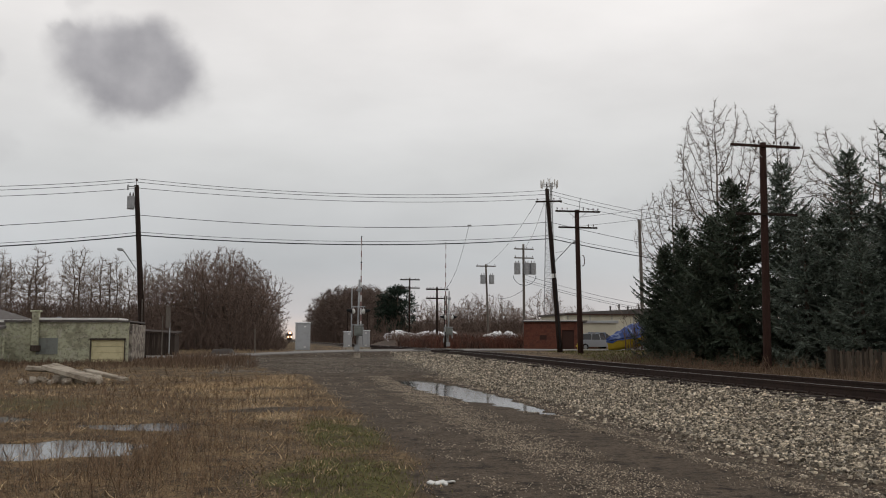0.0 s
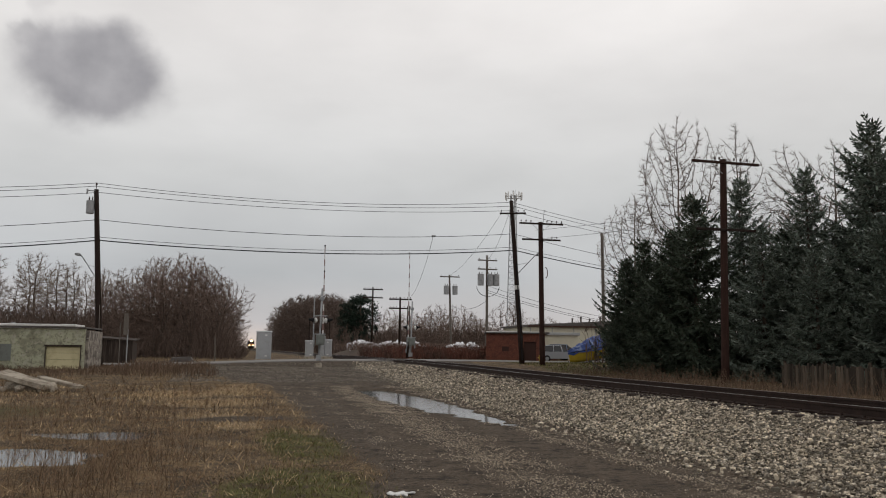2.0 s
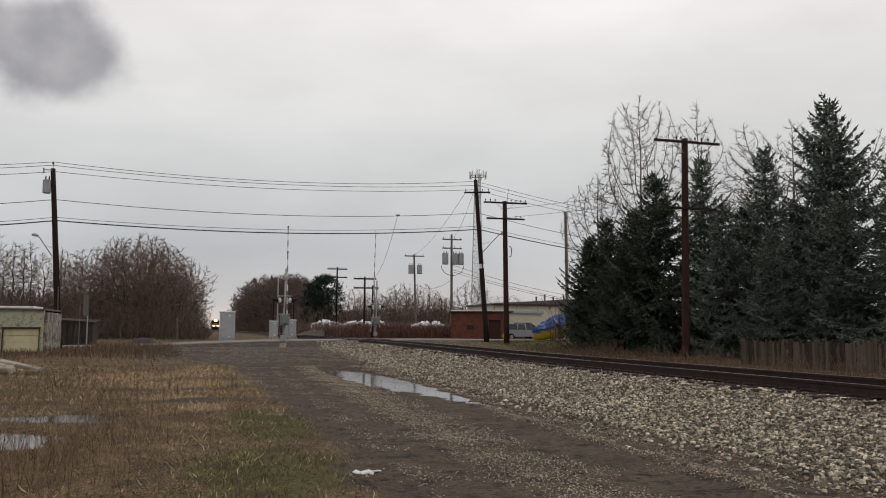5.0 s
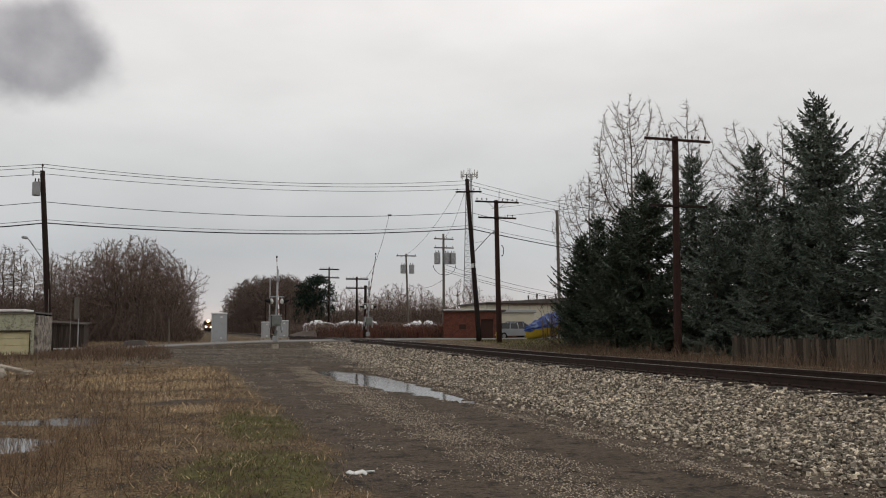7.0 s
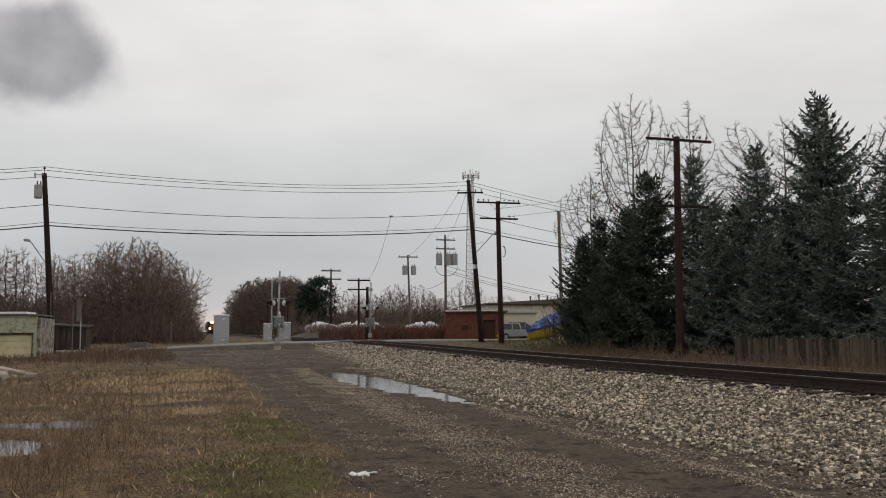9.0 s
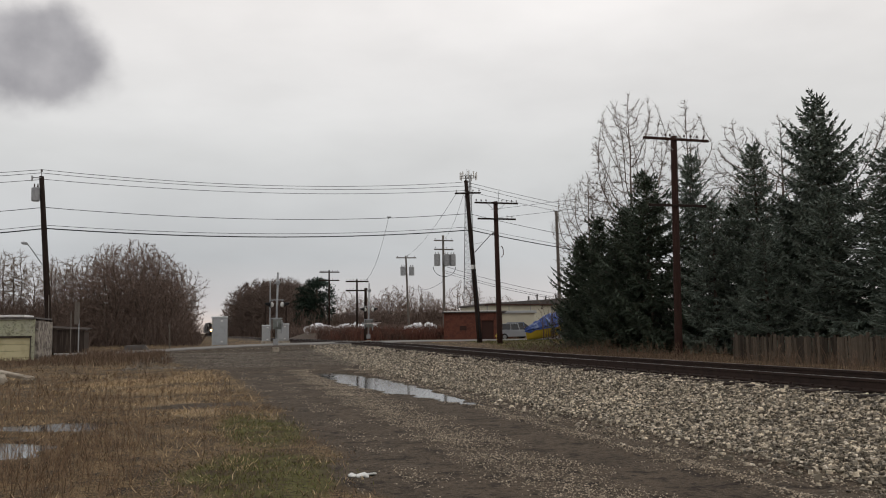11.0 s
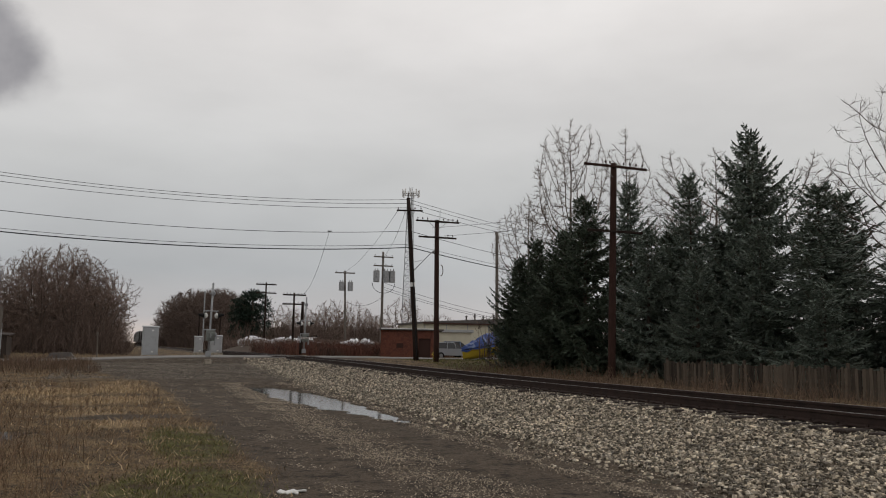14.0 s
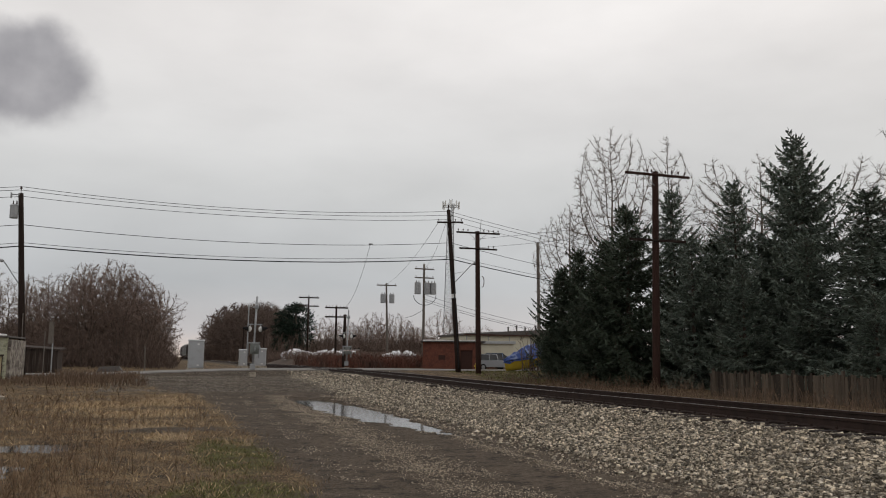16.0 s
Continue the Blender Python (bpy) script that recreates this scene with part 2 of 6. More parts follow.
# ---- building helpers ----
class Shape:
    """Collects faces of one mesh."""

    def __init__(self):
        self.v, self.f = [], []

    def add(self, verts, faces):
        k = len(self.v)
        self.v += [tuple(p) for p in verts]
        self.f += [tuple(i + k for i in q) for q in faces]
        return self

    def box(self, x, y, z, sx, sy, sz, m=None, bevel=0.0):
        """A box of that size, its middle at x, y and its foot at z."""
        bm = bmesh.new()
        bmesh.ops.create_cube(bm, size=1, matrix=Matrix.Translation((x, y, z + sz / 2)) @ Matrix.Diagonal((sx, sy, sz, 1)))
        if bevel:
            bmesh.ops.bevel(bm, geom=bm.edges[:], offset=bevel, segments=1, affect="EDGES")
        if m is not None:
            bm.transform(m)
        bm.verts.index_update()
        self.add([v.co for v in bm.verts], [[v.index for v in f.verts] for f in bm.faces])
        bm.free()
        return self

    def tube(self, p, q, r0, r1=None, n=8, cap=True):
        p, q = Vector(p), Vector(q)
        r1 = r0 if r1 is None else r1
        d = (q - p).normalized()
        a = d.orthogonal().normalized()
        b = d.cross(a)
        ring = [a * math.cos(2 * math.pi * i / n) + b * math.sin(2 * math.pi * i / n) for i in range(n)]
        faces = [(i, (i + 1) % n, n + (i + 1) % n, n + i) for i in range(n)]
        if cap:
            faces += [tuple(range(n - 1, -1, -1)), tuple(range(n, 2 * n))]
        return self.add([p + e * r0 for e in ring] + [q + e * r1 for e in ring], faces)

    def path(self, pts, r, n=6):
        pts = [Vector(p) for p in pts]
        verts, faces = [], []
        for k, p in enumerate(pts):
            d = (pts[min(k + 1, len(pts) - 1)] - pts[max(k - 1, 0)]).normalized()
            a = d.cross(Vector((0.13, 0.07, 1))).normalized()
            b = d.cross(a)
            rr = r[k] if isinstance(r, (list, tuple)) else r
            verts += [p + (a * math.cos(2 * math.pi * i / n) + b * math.sin(2 * math.pi * i / n)) * rr for i in range(n)]
            if k:
                o = (k - 1) * n
                faces += [(o + i, o + (i + 1) % n, o + n + (i + 1) % n, o + n + i) for i in range(n)]
        faces += [tuple(range(n - 1, -1, -1)), tuple(range(len(verts) - n, len(verts)))]
        return self.add(verts, faces)

    def extrude(self, outline, y0, y1):
        """An outline in x, z drawn out along y."""
        n = len(outline)
        faces = [(i, n + i, n + (i + 1) % n, (i + 1) % n) for i in range(n)] + [tuple(range(n)), tuple(range(2 * n - 1, n - 1, -1))]
        return self.add([(x, y0, z) for x, z in outline] + [(x, y1, z) for x, z in outline], faces)

    def mesh(self, name, mat, smooth=False):
        me = bpy.data.meshes.new(name)
        me.from_pydata(self.v, [], self.f)
        me.materials.append(mat)
        if smooth:
            me.polygons.foreach_set("use_smooth", [True] * len(me.polygons))
        me.update()
        return me


def part(name, shape, mat, parent=None, label="", smooth=False, at=None):
    ob = new(name, shape.mesh(name, mat, smooth) if isinstance(shape, Shape) else shape)
    ob.parent = parent
    if at is not None:
        ob.matrix_basis = at
    return tagged(ob, label)


def thing(name, label, category, at, group="", kind=""):
    ob = new(name)
    ob.empty_display_size = 0.2
    ob.matrix_basis = at
    return tagged(ob, label, category, group, kind)


def big_mesh(name, verts, tris, mat, quads=False):
    """A mesh from numpy arrays."""
    me = bpy.data.meshes.new(name)
    k = tris.shape[1]
    me.vertices.add(len(verts))
    me.vertices.foreach_set("co", verts.astype(np.float32).ravel())
    me.loops.add(tris.size)
    me.loops.foreach_set("vertex_index", tris.astype(np.int32).ravel())
    me.polygons.add(len(tris))
    me.polygons.foreach_set("loop_start", np.arange(0, tris.size, k, dtype=np.int32))
    me.update(calc_edges=True)
    me.materials.append(mat)
    return me


def sstep(a, b, x):
    u = np.clip((np.asarray(x, float) - a) / (b - a), 0, 1)
    return u * u * (3 - 2 * u)


# ---- the lie of the land ----
def track_x(y):
    """The track's middle: straight to the crossing, then bending left."""
    y = np.asarray(y, float)
    s = np.where(y < 50, 0.0, np.where(y < 80, (y - 50) ** 2 / 60, y - 65))
    far = np.clip(y - 290, 0, None)
    return 10.1 - 0.042 * s + 0.030 * np.where(far < 40, far * far / 80, far - 20)


def road_near(x):
    return 54.2 + 0.33 * np.asarray(x, float)


ROAD_W = 8.2


def road_z(x):
    x = np.asarray(x, float)
    return 0.80 - 0.32 * sstep(5.5, -9, x) - 0.12 * sstep(14, 26, x)


def wobble(x, y, s):
    x, y = np.asarray(x, float), np.asarray(y, float)
    return (np.sin(x * 1.7 / s + 0.6 * np.sin(y * 1.1 / s)) + np.sin(y * 1.9 / s + 0.7 * np.sin(x * 1.3 / s) + 1.3) + np.sin((x + y) * 2.9 / s + 2.1)) / 3


def puddle_depth(x, y):
    """Hollows that hold water, 0 to 1."""
    x, y = np.asarray(x, float), np.asarray(y, float)
    wx, wy = x + 0.22 * wobble(x, y, 0.5) + 0.12 * wobble(x, y, 0.17) + 0.07 * wobble(y, x, 0.09), y + 0.6 * wobble(y, x, 0.8)
    out = np.zeros(np.broadcast(x, y).shape)
    mid = 5.45 - 0.064 * (wy - 17)
    half = np.where(wy < 24, 0.08 + 0.085 * np.clip(wy - 16.5, 0, None), 0.72)
    along = sstep(16.5, 18, wy) * sstep(34, 31.5, wy)
    out = np.maximum(out, along * sstep(1.35, 0.6, np.abs(wx - mid) / np.maximum(half, 0.05)))
    for cx, cy, rx, ry in ((-4.3, 13.4, 2.05, 0.95), (-2.8, 16.5, 1.35, 0.6), (-7.2, 13.4, 2.0, 0.8), (-5.9, 18.4, 0.9, 0.8)):
        r = np.hypot((wx - cx) / rx, (wy - cy) / ry)
        out = np.maximum(out, sstep(1.25, 0.6, r))
    return out


def bed_rise(x, y):
    """The ballast bank's height over the ground, from the track's middle."""
    d = np.abs(np.asarray(x, float) - track_x(y)) + 0.1 * wobble(x, y, 0.9)
    return np.interp(d, [0, 0.7, 1.3, 1.5, 1.95, 3.55, 3.9], [0.58, 0.60, 0.59, 0.54, 0.42, 0.03, 0.0]) * (1 - 0.115 * sstep(46, 22, y))


def ground_z(x, y):
    x, y = np.asarray(x, float), np.asarray(y, float)
    tx = track_x(y)
    left = 0.42 * sstep(26, 50, y) + 0.2 * sstep(60, 110, y)
    right = 0.16 + 0.5 * sstep(40, 58, y)
    z = left + (right - left) * sstep(tx - 1, tx + 3, x)
    z = z + 0.05 * wobble(x, y, 2.6) * sstep(1.3, 0.3, x) + 0.018 * wobble(x, y, 0.7)
    # wheel ruts of the gravel lane
    for rx, dep in ((2.7, 0.03), (4.55, 0.045), (5.25, -0.03)):
        z = z - dep * np.exp(-((x - rx - 0.12 * wobble(y, 0, 2.0)) / 0.16) ** 2) * sstep(40, 25, y)
    dist = np.maximum(np.maximum(road_near(x) - y, y - road_near(x) - ROAD_W), 0)
    z = np.maximum(z, road_z(x) - 0.03 - 0.13 * dist * (1 + 0.6 * sstep(3, -3, x)))
    rise = bed_rise(x, y)
    z = np.maximum(z, (0.03 + rise + 0.0 * z) * (rise > 0))
    z = z * (1 - puddle_depth(x, y)) - 0.085 * puddle_depth(x, y)
    return z


def gz(x, y):
    return float(ground_z(x, y))


def axis(stops):
    """Grid lines from (place, step) pairs."""
    out = []
    for (a, st), (b, _) in zip(stops, stops[1:]):
        n = max(1, int(round((b - a) / st)))
        out += list(a + (b - a) * np.arange(n) / n)
    return np.array(out + [stops[-1][0]])


def ground_material():
    m = bpy.data.materials.new("field_and_lane")
    m.use_nodes = True
    nt = m.node_tree
    N, L = nt.nodes.new, nt.links.new
    bsdf = nt.nodes["Principled BSDF"]
    at = N("ShaderNodeAttribute")
    at.attribute_name = "cover"
    sep = N("ShaderNodeSeparateColor")
    L(at.outputs["Color"], sep.inputs[0])
    tc = N("ShaderNodeTexCoord")

    def noisy(scale, lo, hi, detail=6.0):
        n = N("ShaderNodeTexNoise")
        n.inputs["Scale"].default_value, n.inputs["Detail"].default_value = scale, detail
        n.inputs["Roughness"].default_value = 0.65
        L(tc.outputs["Object"], n.inputs["Vector"])
        r = N("ShaderNodeMapRange")
        r.inputs["From Min"].default_value, r.inputs["From Max"].default_value = lo, hi
        L(n.outputs[0], r.inputs[0])
        return r.outputs[0]

    def mix(f, a, b):
        x = N("ShaderNodeMixRGB")
        for s, v in zip(x.inputs, (f, a, b)):
            if isinstance(v, tuple):
                s.default_value = (*v, 1)
            else:
                L(v, s)
        return x.outputs[0]

    def edge(mask, scale):
        n = N("ShaderNodeTexNoise")
        n.inputs["Scale"].default_value, n.inputs["Detail"].default_value = scale, 6.0
        L(tc.outputs["Object"], n.inputs["Vector"])
        a = N("ShaderNodeMath")
        a.operation = "MULTIPLY_ADD"
        a.inputs[1].default_value, a.inputs[2].default_value = 0.9, -0.45
        L(n.outputs[0], a.inputs[0])
        b = N("ShaderNodeMath")
        L(a.outputs[0], b.inputs[0])
        L(mask, b.inputs[1])
        r = N("ShaderNodeMapRange")
        r.inputs["From Min"].default_value, r.inputs["From Max"].default_value = 0.3, 0.7
        L(b.outputs[0], r.inputs[0])
        return r.outputs[0]
    field = mix(noisy(1.1, 0.42, 0.6), (0.06, 0.039, 0.022), (0.18, 0.12, 0.062))
    field = mix(noisy(9, 0.5, 0.72), field, (0.20, 0.145, 0.085))
    field = mix(noisy(2.6, 0.54, 0.64), field, (0.028, 0.021, 0.016))
    field = mix(noisy(15, 0.5, 0.6), field, (0.016, 0.0105, 0.007))
    field = mix(noisy(36, 0.56, 0.64, 3.0), field, (0.38, 0.275, 0.155))
    green = mix(noisy(5, 0.35, 0.65), (0.08, 0.071, 0.025), (0.12, 0.116, 0.038))
    green = mix(noisy(19, 0.5, 0.6), green, (0.03, 0.022, 0.01))
    green = mix(noisy(1.7, 0.47, 0.6), green, (0.06, 0.042, 0.025))
    field = mix(edge(sep.outputs[1], 2.2), field, green)
    field = mix(edge(sep.outputs[2], 3.0), field, (0.21, 0.152, 0.09))
    dirt = mix(noisy(0.9, 0.35, 0.65), (0.056, 0.041, 0.028), (0.1, 0.075, 0.053))
    dirt = mix(noisy(26, 0.52, 0.66, 2.0), dirt, (0.13, 0.103, 0.076))
    dirt = mix(noisy(75, 0.58, 0.66, 1.0), dirt, (0.16, 0.136, 0.108))
    dirt = mix(noisy(3.0, 0.5, 0.66), dirt, (0.018, 0.0125, 0.009))
    dirt = mix(noisy(13, 0.53, 0.63), dirt, (0.016, 0.0115, 0.0085))
    L(mix(edge(sep.outputs[0], 1.6), field, dirt), bsdf.inputs["Base Color"])
    bsdf.inputs["Roughness"].default_value = 0.85
    bsdf.inputs["Specular IOR Level"].default_value = 0.12
    n = N("ShaderNodeTexNoise")
    n.inputs["Scale"].default_value, n.inputs["Detail"].default_value = 22, 9
    L(tc.outputs["Object"], n.inputs["Vector"])
    b = N("ShaderNodeBump")
    b.inputs["Strength"].default_value, b.inputs["Distance"].default_value = 0.7, 0.04
    L(n.outputs[0], b.inputs["Height"])
    L(b.outputs[0], bsdf.inputs["Normal"])
    return m


def lane(x, y):
    """How much of the ground is bare lane, 0 to 1."""
    left = 1.55 - 0.035 * np.clip(y - 12, 0, 20) + 0.25 * wobble(y, x, 1.5) - 3.2 * sstep(30, 46, y)
    m = sstep(left - 0.55, left + 0.45, x) * sstep(16.5, 13.5, x) * np.where(np.abs(x - track_x(y)) < 3.2, 0.75, sstep(72, 60, y))
    m = np.where(y < 58, sstep(left - 0.55, left + 0.45, x) * sstep(16.5, 13.5, x), m)
    mud = sstep(1.3, 0.5, np.hypot((x + 0.3 + 0.3 * wobble(y, x, 0.5)) / 1.3, (y - 19.6) / 0.9))  # a churned wet patch in the field
    return np.clip(np.maximum(m, mud), 0, 1)


def green_cover(x, y):
    g = np.zeros(np.shape(x))
    for cx, cy, rx, ry in ((0.85, 14.6, 0.75, 2.6), (0.6, 9.9, 1.0, 1.9), (-0.3, 7.6, 1.6, 1.2), (23, 49, 6, 5), (-7, 22, 3, 3), (-4.5, 9.5, 1.2, 1)):
        g = np.maximum(g, sstep(1.3, 0.5, np.hypot((x - cx) / rx, (y - cy) / ry)) * (0.62 if cx < -1 else 1.0))
    return g


def straw_cover(x, y):
    g = np.zeros(np.shape(x))
    for cx, cy, rx, ry in ((-0.25, 17.6, 0.55, 1.1), (-1.2, 25, 1.6, 1.6), (-2.6, 29, 1.5, 2), (-1.0, 20.5, 0.9, 0.9), (-4.2, 9.3, 1.0, 0.8), (-0.7, 31, 1.1, 2.2), (-7, 48, 4, 2), (1.0, 16.2, 0.35, 0.5)):
        g = np.maximum(g, sstep(1.3, 0.4, np.hypot((x - cx) / rx, (y - cy) / ry)))
    return g


def build_ground():
    xs = axis([(-3000, 600), (-600, 90), (-150, 12), (-40, 1.2), (-16, 0.22), (-6, 0.11), (7, 0.16), (15, 0.5), (30, 2), (60, 12), (150, 90), (600, 600), (3000, 1)])
    ys = axis([(-400, 100), (-60, 10), (-10, 1.5), (3, 0.2), (7, 0.1), (20, 0.14), (35, 0.3), (52, 0.6), (80, 3), (140, 15), (500, 150), (1500, 750), (4500, 1)])
    X, Y = np.meshgrid(xs, ys)
    Z = ground_z(X, Y)
    verts = np.stack([X, Y, Z], -1).reshape(-1, 3)
    nx, ny = len(xs), len(ys)
    i = (np.arange(ny - 1)[:, None] * nx + np.arange(nx - 1)[None, :]).ravel()
    quads = np.stack([i, i + 1, i + nx + 1, i + nx], -1)
    me = big_mesh("ground", verts, quads, ground_material())
    cov = np.stack([lane(X, Y), green_cover(X, Y), straw_cover(X, Y), np.ones_like(X)], -1).reshape(-1, 4)
    at = me.color_attributes.new("cover", "FLOAT_COLOR", "POINT")
    at.data.foreach_set("color", cov.astype(np.float32).ravel())
    me.polygons.foreach_set("use_smooth", [True] * len(me.polygons))
    tagged(new("ground", me), "muddy field of dead weeds beside a wet gravel lane", "ground", kind="structure")


build_ground()


def build_puddles():
    for x0, x1, y0, y1, z, label in ((3.2, 6.6, 15.5, 35, -0.012, "long shallow puddle reflecting the sky on the gravel lane"),
                                     (-10, -1.2, 10.8, 20, -0.026, "shallow puddle among dead weeds in the field")):
        xs, ys = np.linspace(x0, x1, 60), np.linspace(y0, y1, 120)
        X, Y = np.meshgrid(xs, ys)
        verts = np.stack([X, Y, np.full_like(X, z)], -1).reshape(-1, 3)
        i = (np.arange(119)[:, None] * 60 + np.arange(59)[None, :]).ravel()
        q = np.stack([i, i + 1, i + 61, i + 60], -1)
        keep = (puddle_depth(X, Y) > 0.02)[:-1, :-1].ravel()
        tagged(new("puddle", big_mesh("puddle", verts, q[keep], WATER)), label, "puddle", kind="structure")


build_puddles()


def build_road():
    s = Shape()
    xs = np.linspace(-70, 90, 161)
    rows = []
    for x in xs:
        z, y = float(road_z(x)), float(road_near(x))
        rows.append([(x, y - 0.1, z - 0.25), (x, y, z), (x, y + ROAD_W / 2, z + 0.05), (x, y + ROAD_W, z), (x, y + ROAD_W + 0.1, z - 0.25)])
    s.add([p for r in rows for p in r], [(5 * i + k, 5 * i + 5 + k, 5 * i + 6 + k, 5 * i + 1 + k) for i in range(160) for k in range(4)])
    tagged(part("road", s, ASPHALT), "worn pale grey asphalt road crossing the tracks", "road", kind="structure")


build_road()
# ---- the track ----
GAUGE = 1.435
RAIL_Z = 0.85


def rail_z(y):
    """The rails' top, a little lower along the lane than at the crossing."""
    return RAIL_Z - 0.07 * sstep(46, 22, y)


def rail_points(off):
    ys = list(np.arange(-40, 110, 2.0)) + list(np.arange(110, 700, 8.0))
    return [(float(track_x(y)) + off, float(y)) for y in ys]


def build_track():
    tr = thing("railway_track", "single railway track with rusty rails on dark wooden ties", "railway track", pose(0, 0, 0), kind="structure")
    prof = [(-0.07, 0), (0.07, 0), (0.07, 0.015), (0.012, 0.035), (0.012, 0.125), (0.036, 0.135), (0.036, 0.168), (0.028, 0.174), (-0.028, 0.174), (-0.036, 0.168), (-0.036, 0.135), (-0.012, 0.125), (-0.012, 0.035), (-0.07, 0.015)]
    n = len(prof)
    for off in (-GAUGE / 2, GAUGE / 2):
        pts = rail_points(off)
        v = [(x + a, y, float(rail_z(y)) - 0.174 + b) for x, y in pts for a, b in prof]
        f = [(k * n + i, k * n + (i + 1) % n, (k + 1) * n + (i + 1) % n, (k + 1) * n + i) for k in range(len(pts) - 1) for i in range(n)]
        rail = part("rail", Shape().add(v, f), RAIL, tr)
        w = [(x + a, y, float(rail_z(y)) + 0.003) for x, y in pts for a in (-0.024, 0.024)]
        part("worn_head", Shape().add(w, [(2 * k, 2 * k + 1, 2 * k + 3, 2 * k + 2) for k in range(len(pts) - 1)]), RAIL_TOP, rail, "polished running surface")
    rng = random.Random(4)
    ties = [Shape().box(0, 0, 0, 2.6 + 0.06 * k, 0.23, 0.17, bevel=0.02).mesh("tie", TIE) for k in range(3)]
    plates = Shape()
    y = -12.0
    while y < 125:
        if not road_near(10) - 0.3 < y < road_near(10) + ROAD_W + 0.3:
            x, top = float(track_x(y)), float(rail_z(y))
            part("tie", ties[rng.randrange(3)], TIE, tr, at=pose(x + rng.uniform(-0.07, 0.07), y, top - 0.174 - 0.175 + rng.uniform(-0.012, 0.008), 0, 0, rng.uniform(-1.2, 1.2)))
            for off in (-GAUGE / 2, GAUGE / 2):
                plates.box(x + off, y, top - 0.18, 0.32, 0.19, 0.018)
                for sx in (-0.1, 0.1):
                    plates.box(x + off + sx, y + 0.05, top - 0.165, 0.03, 0.03, 0.035)
        y += 0.52
    part("tie_plates", plates, RAIL, tr, "rusty tie plates and spikes")
    cross = Shape()  # planks of the crossing beside the rails
    for a, b in ((-1.6, -0.82), (-0.6, 0.6), (0.82, 1.6)):
        for k in range(2):
            w = (b - a) / 2
            cross.box(10.1 + a + w * (k + 0.5), road_near(10.1) + ROAD_W / 2, RAIL_Z - 0.12, w - 0.015, ROAD_W, 0.115, bevel=0.01)
    tagged(part("crossing_panel", cross, TIE), "dark timber crossing panels between the rails", "crossing panel", kind="structure")


build_track()


def icosa():
    p = (1 + 5 ** 0.5) / 2
    v = np.array([(-1, p, 0), (1, p, 0), (-1, -p, 0), (1, -p, 0), (0, -1, p), (0, 1, p), (0, -1, -p), (0, 1, -p), (p, 0, -1), (p, 0, 1), (-p, 0, -1), (-p, 0, 1)], float)
    f = np.array([(0, 11, 5), (0, 5, 1), (0, 1, 7), (0, 7, 10), (0, 10, 11), (1, 5, 9), (5, 11, 4), (11, 10, 2), (10, 7, 6), (7, 1, 8), (3, 9, 4), (3, 4, 2), (3, 2, 6), (3, 6, 8), (3, 8, 9), (4, 9, 5), (2, 4, 11), (6, 2, 10), (8, 6, 7), (9, 8, 1)])
    return v / np.linalg.norm(v[0]), f


def octa():
    v = np.array([(1, 0, 0), (-1, 0, 0), (0, 1, 0), (0, -1, 0), (0, 0, 1), (0, 0, -1)], float)
    f = np.array([(0, 2, 4), (2, 1, 4), (1, 3, 4), (3, 0, 4), (2, 0, 5), (1, 2, 5), (3, 1, 5), (0, 3, 5)])
    return v, f


def block():
    """A squat angular lump of eight corners."""
    v = np.array([(a, b, c) for c in (-1, 1) for b in (-1, 1) for a in (-1, 1)], float) * 0.75
    v[4:, :2] *= 0.7
    f = np.array([(0, 2, 1), (1, 2, 3), (4, 5, 6), (5, 7, 6), (0, 1, 4), (1, 5, 4), (2, 6, 3), (3, 6, 7), (0, 4, 2), (2, 4, 6), (1, 3, 5), (3, 7, 5)])
    return v, f


def stones(name, x, y, z, size, mat, label, category, rng, shape, flat=0.65):
    """One heap of loose stones: every stone its own small faceted solid."""
    bv, bf = shape
    n, k = len(x), len(bv)
    v = bv[None] * (1 + rng.uniform(-0.28, 0.28, (n, k, 1))) + rng.normal(0, 0.16, (n, k, 3))
    v = v * np.stack([np.ones(n), rng.uniform(0.6, 1, n), rng.uniform(0.45, 1, n) * flat], -1)[:, None, :]
    a, b = rng.uniform(0, 2 * np.pi, n), rng.normal(0, 0.8, n)
    ca, sa, cb, sb = np.cos(a), np.sin(a), np.cos(b), np.sin(b)
    R = np.stack([np.stack([ca, -sa * cb, sa * sb], -1), np.stack([sa, ca * cb, -ca * sb], -1), np.stack([0 * a, sb, cb], -1)], 1)
    v = np.einsum("nij,nkj->nki", R, v) * (size / 2)[:, None, None] + np.stack([x, y, z], -1)[:, None, :]
    f = bf[None] + (np.arange(n) * k)[:, None, None]
    me = big_mesh(name, v.reshape(-1, 3), f.reshape(-1, 3), mat)
    me.shade_flat()
    return tagged(new(name, me), label, category, kind="stuff")


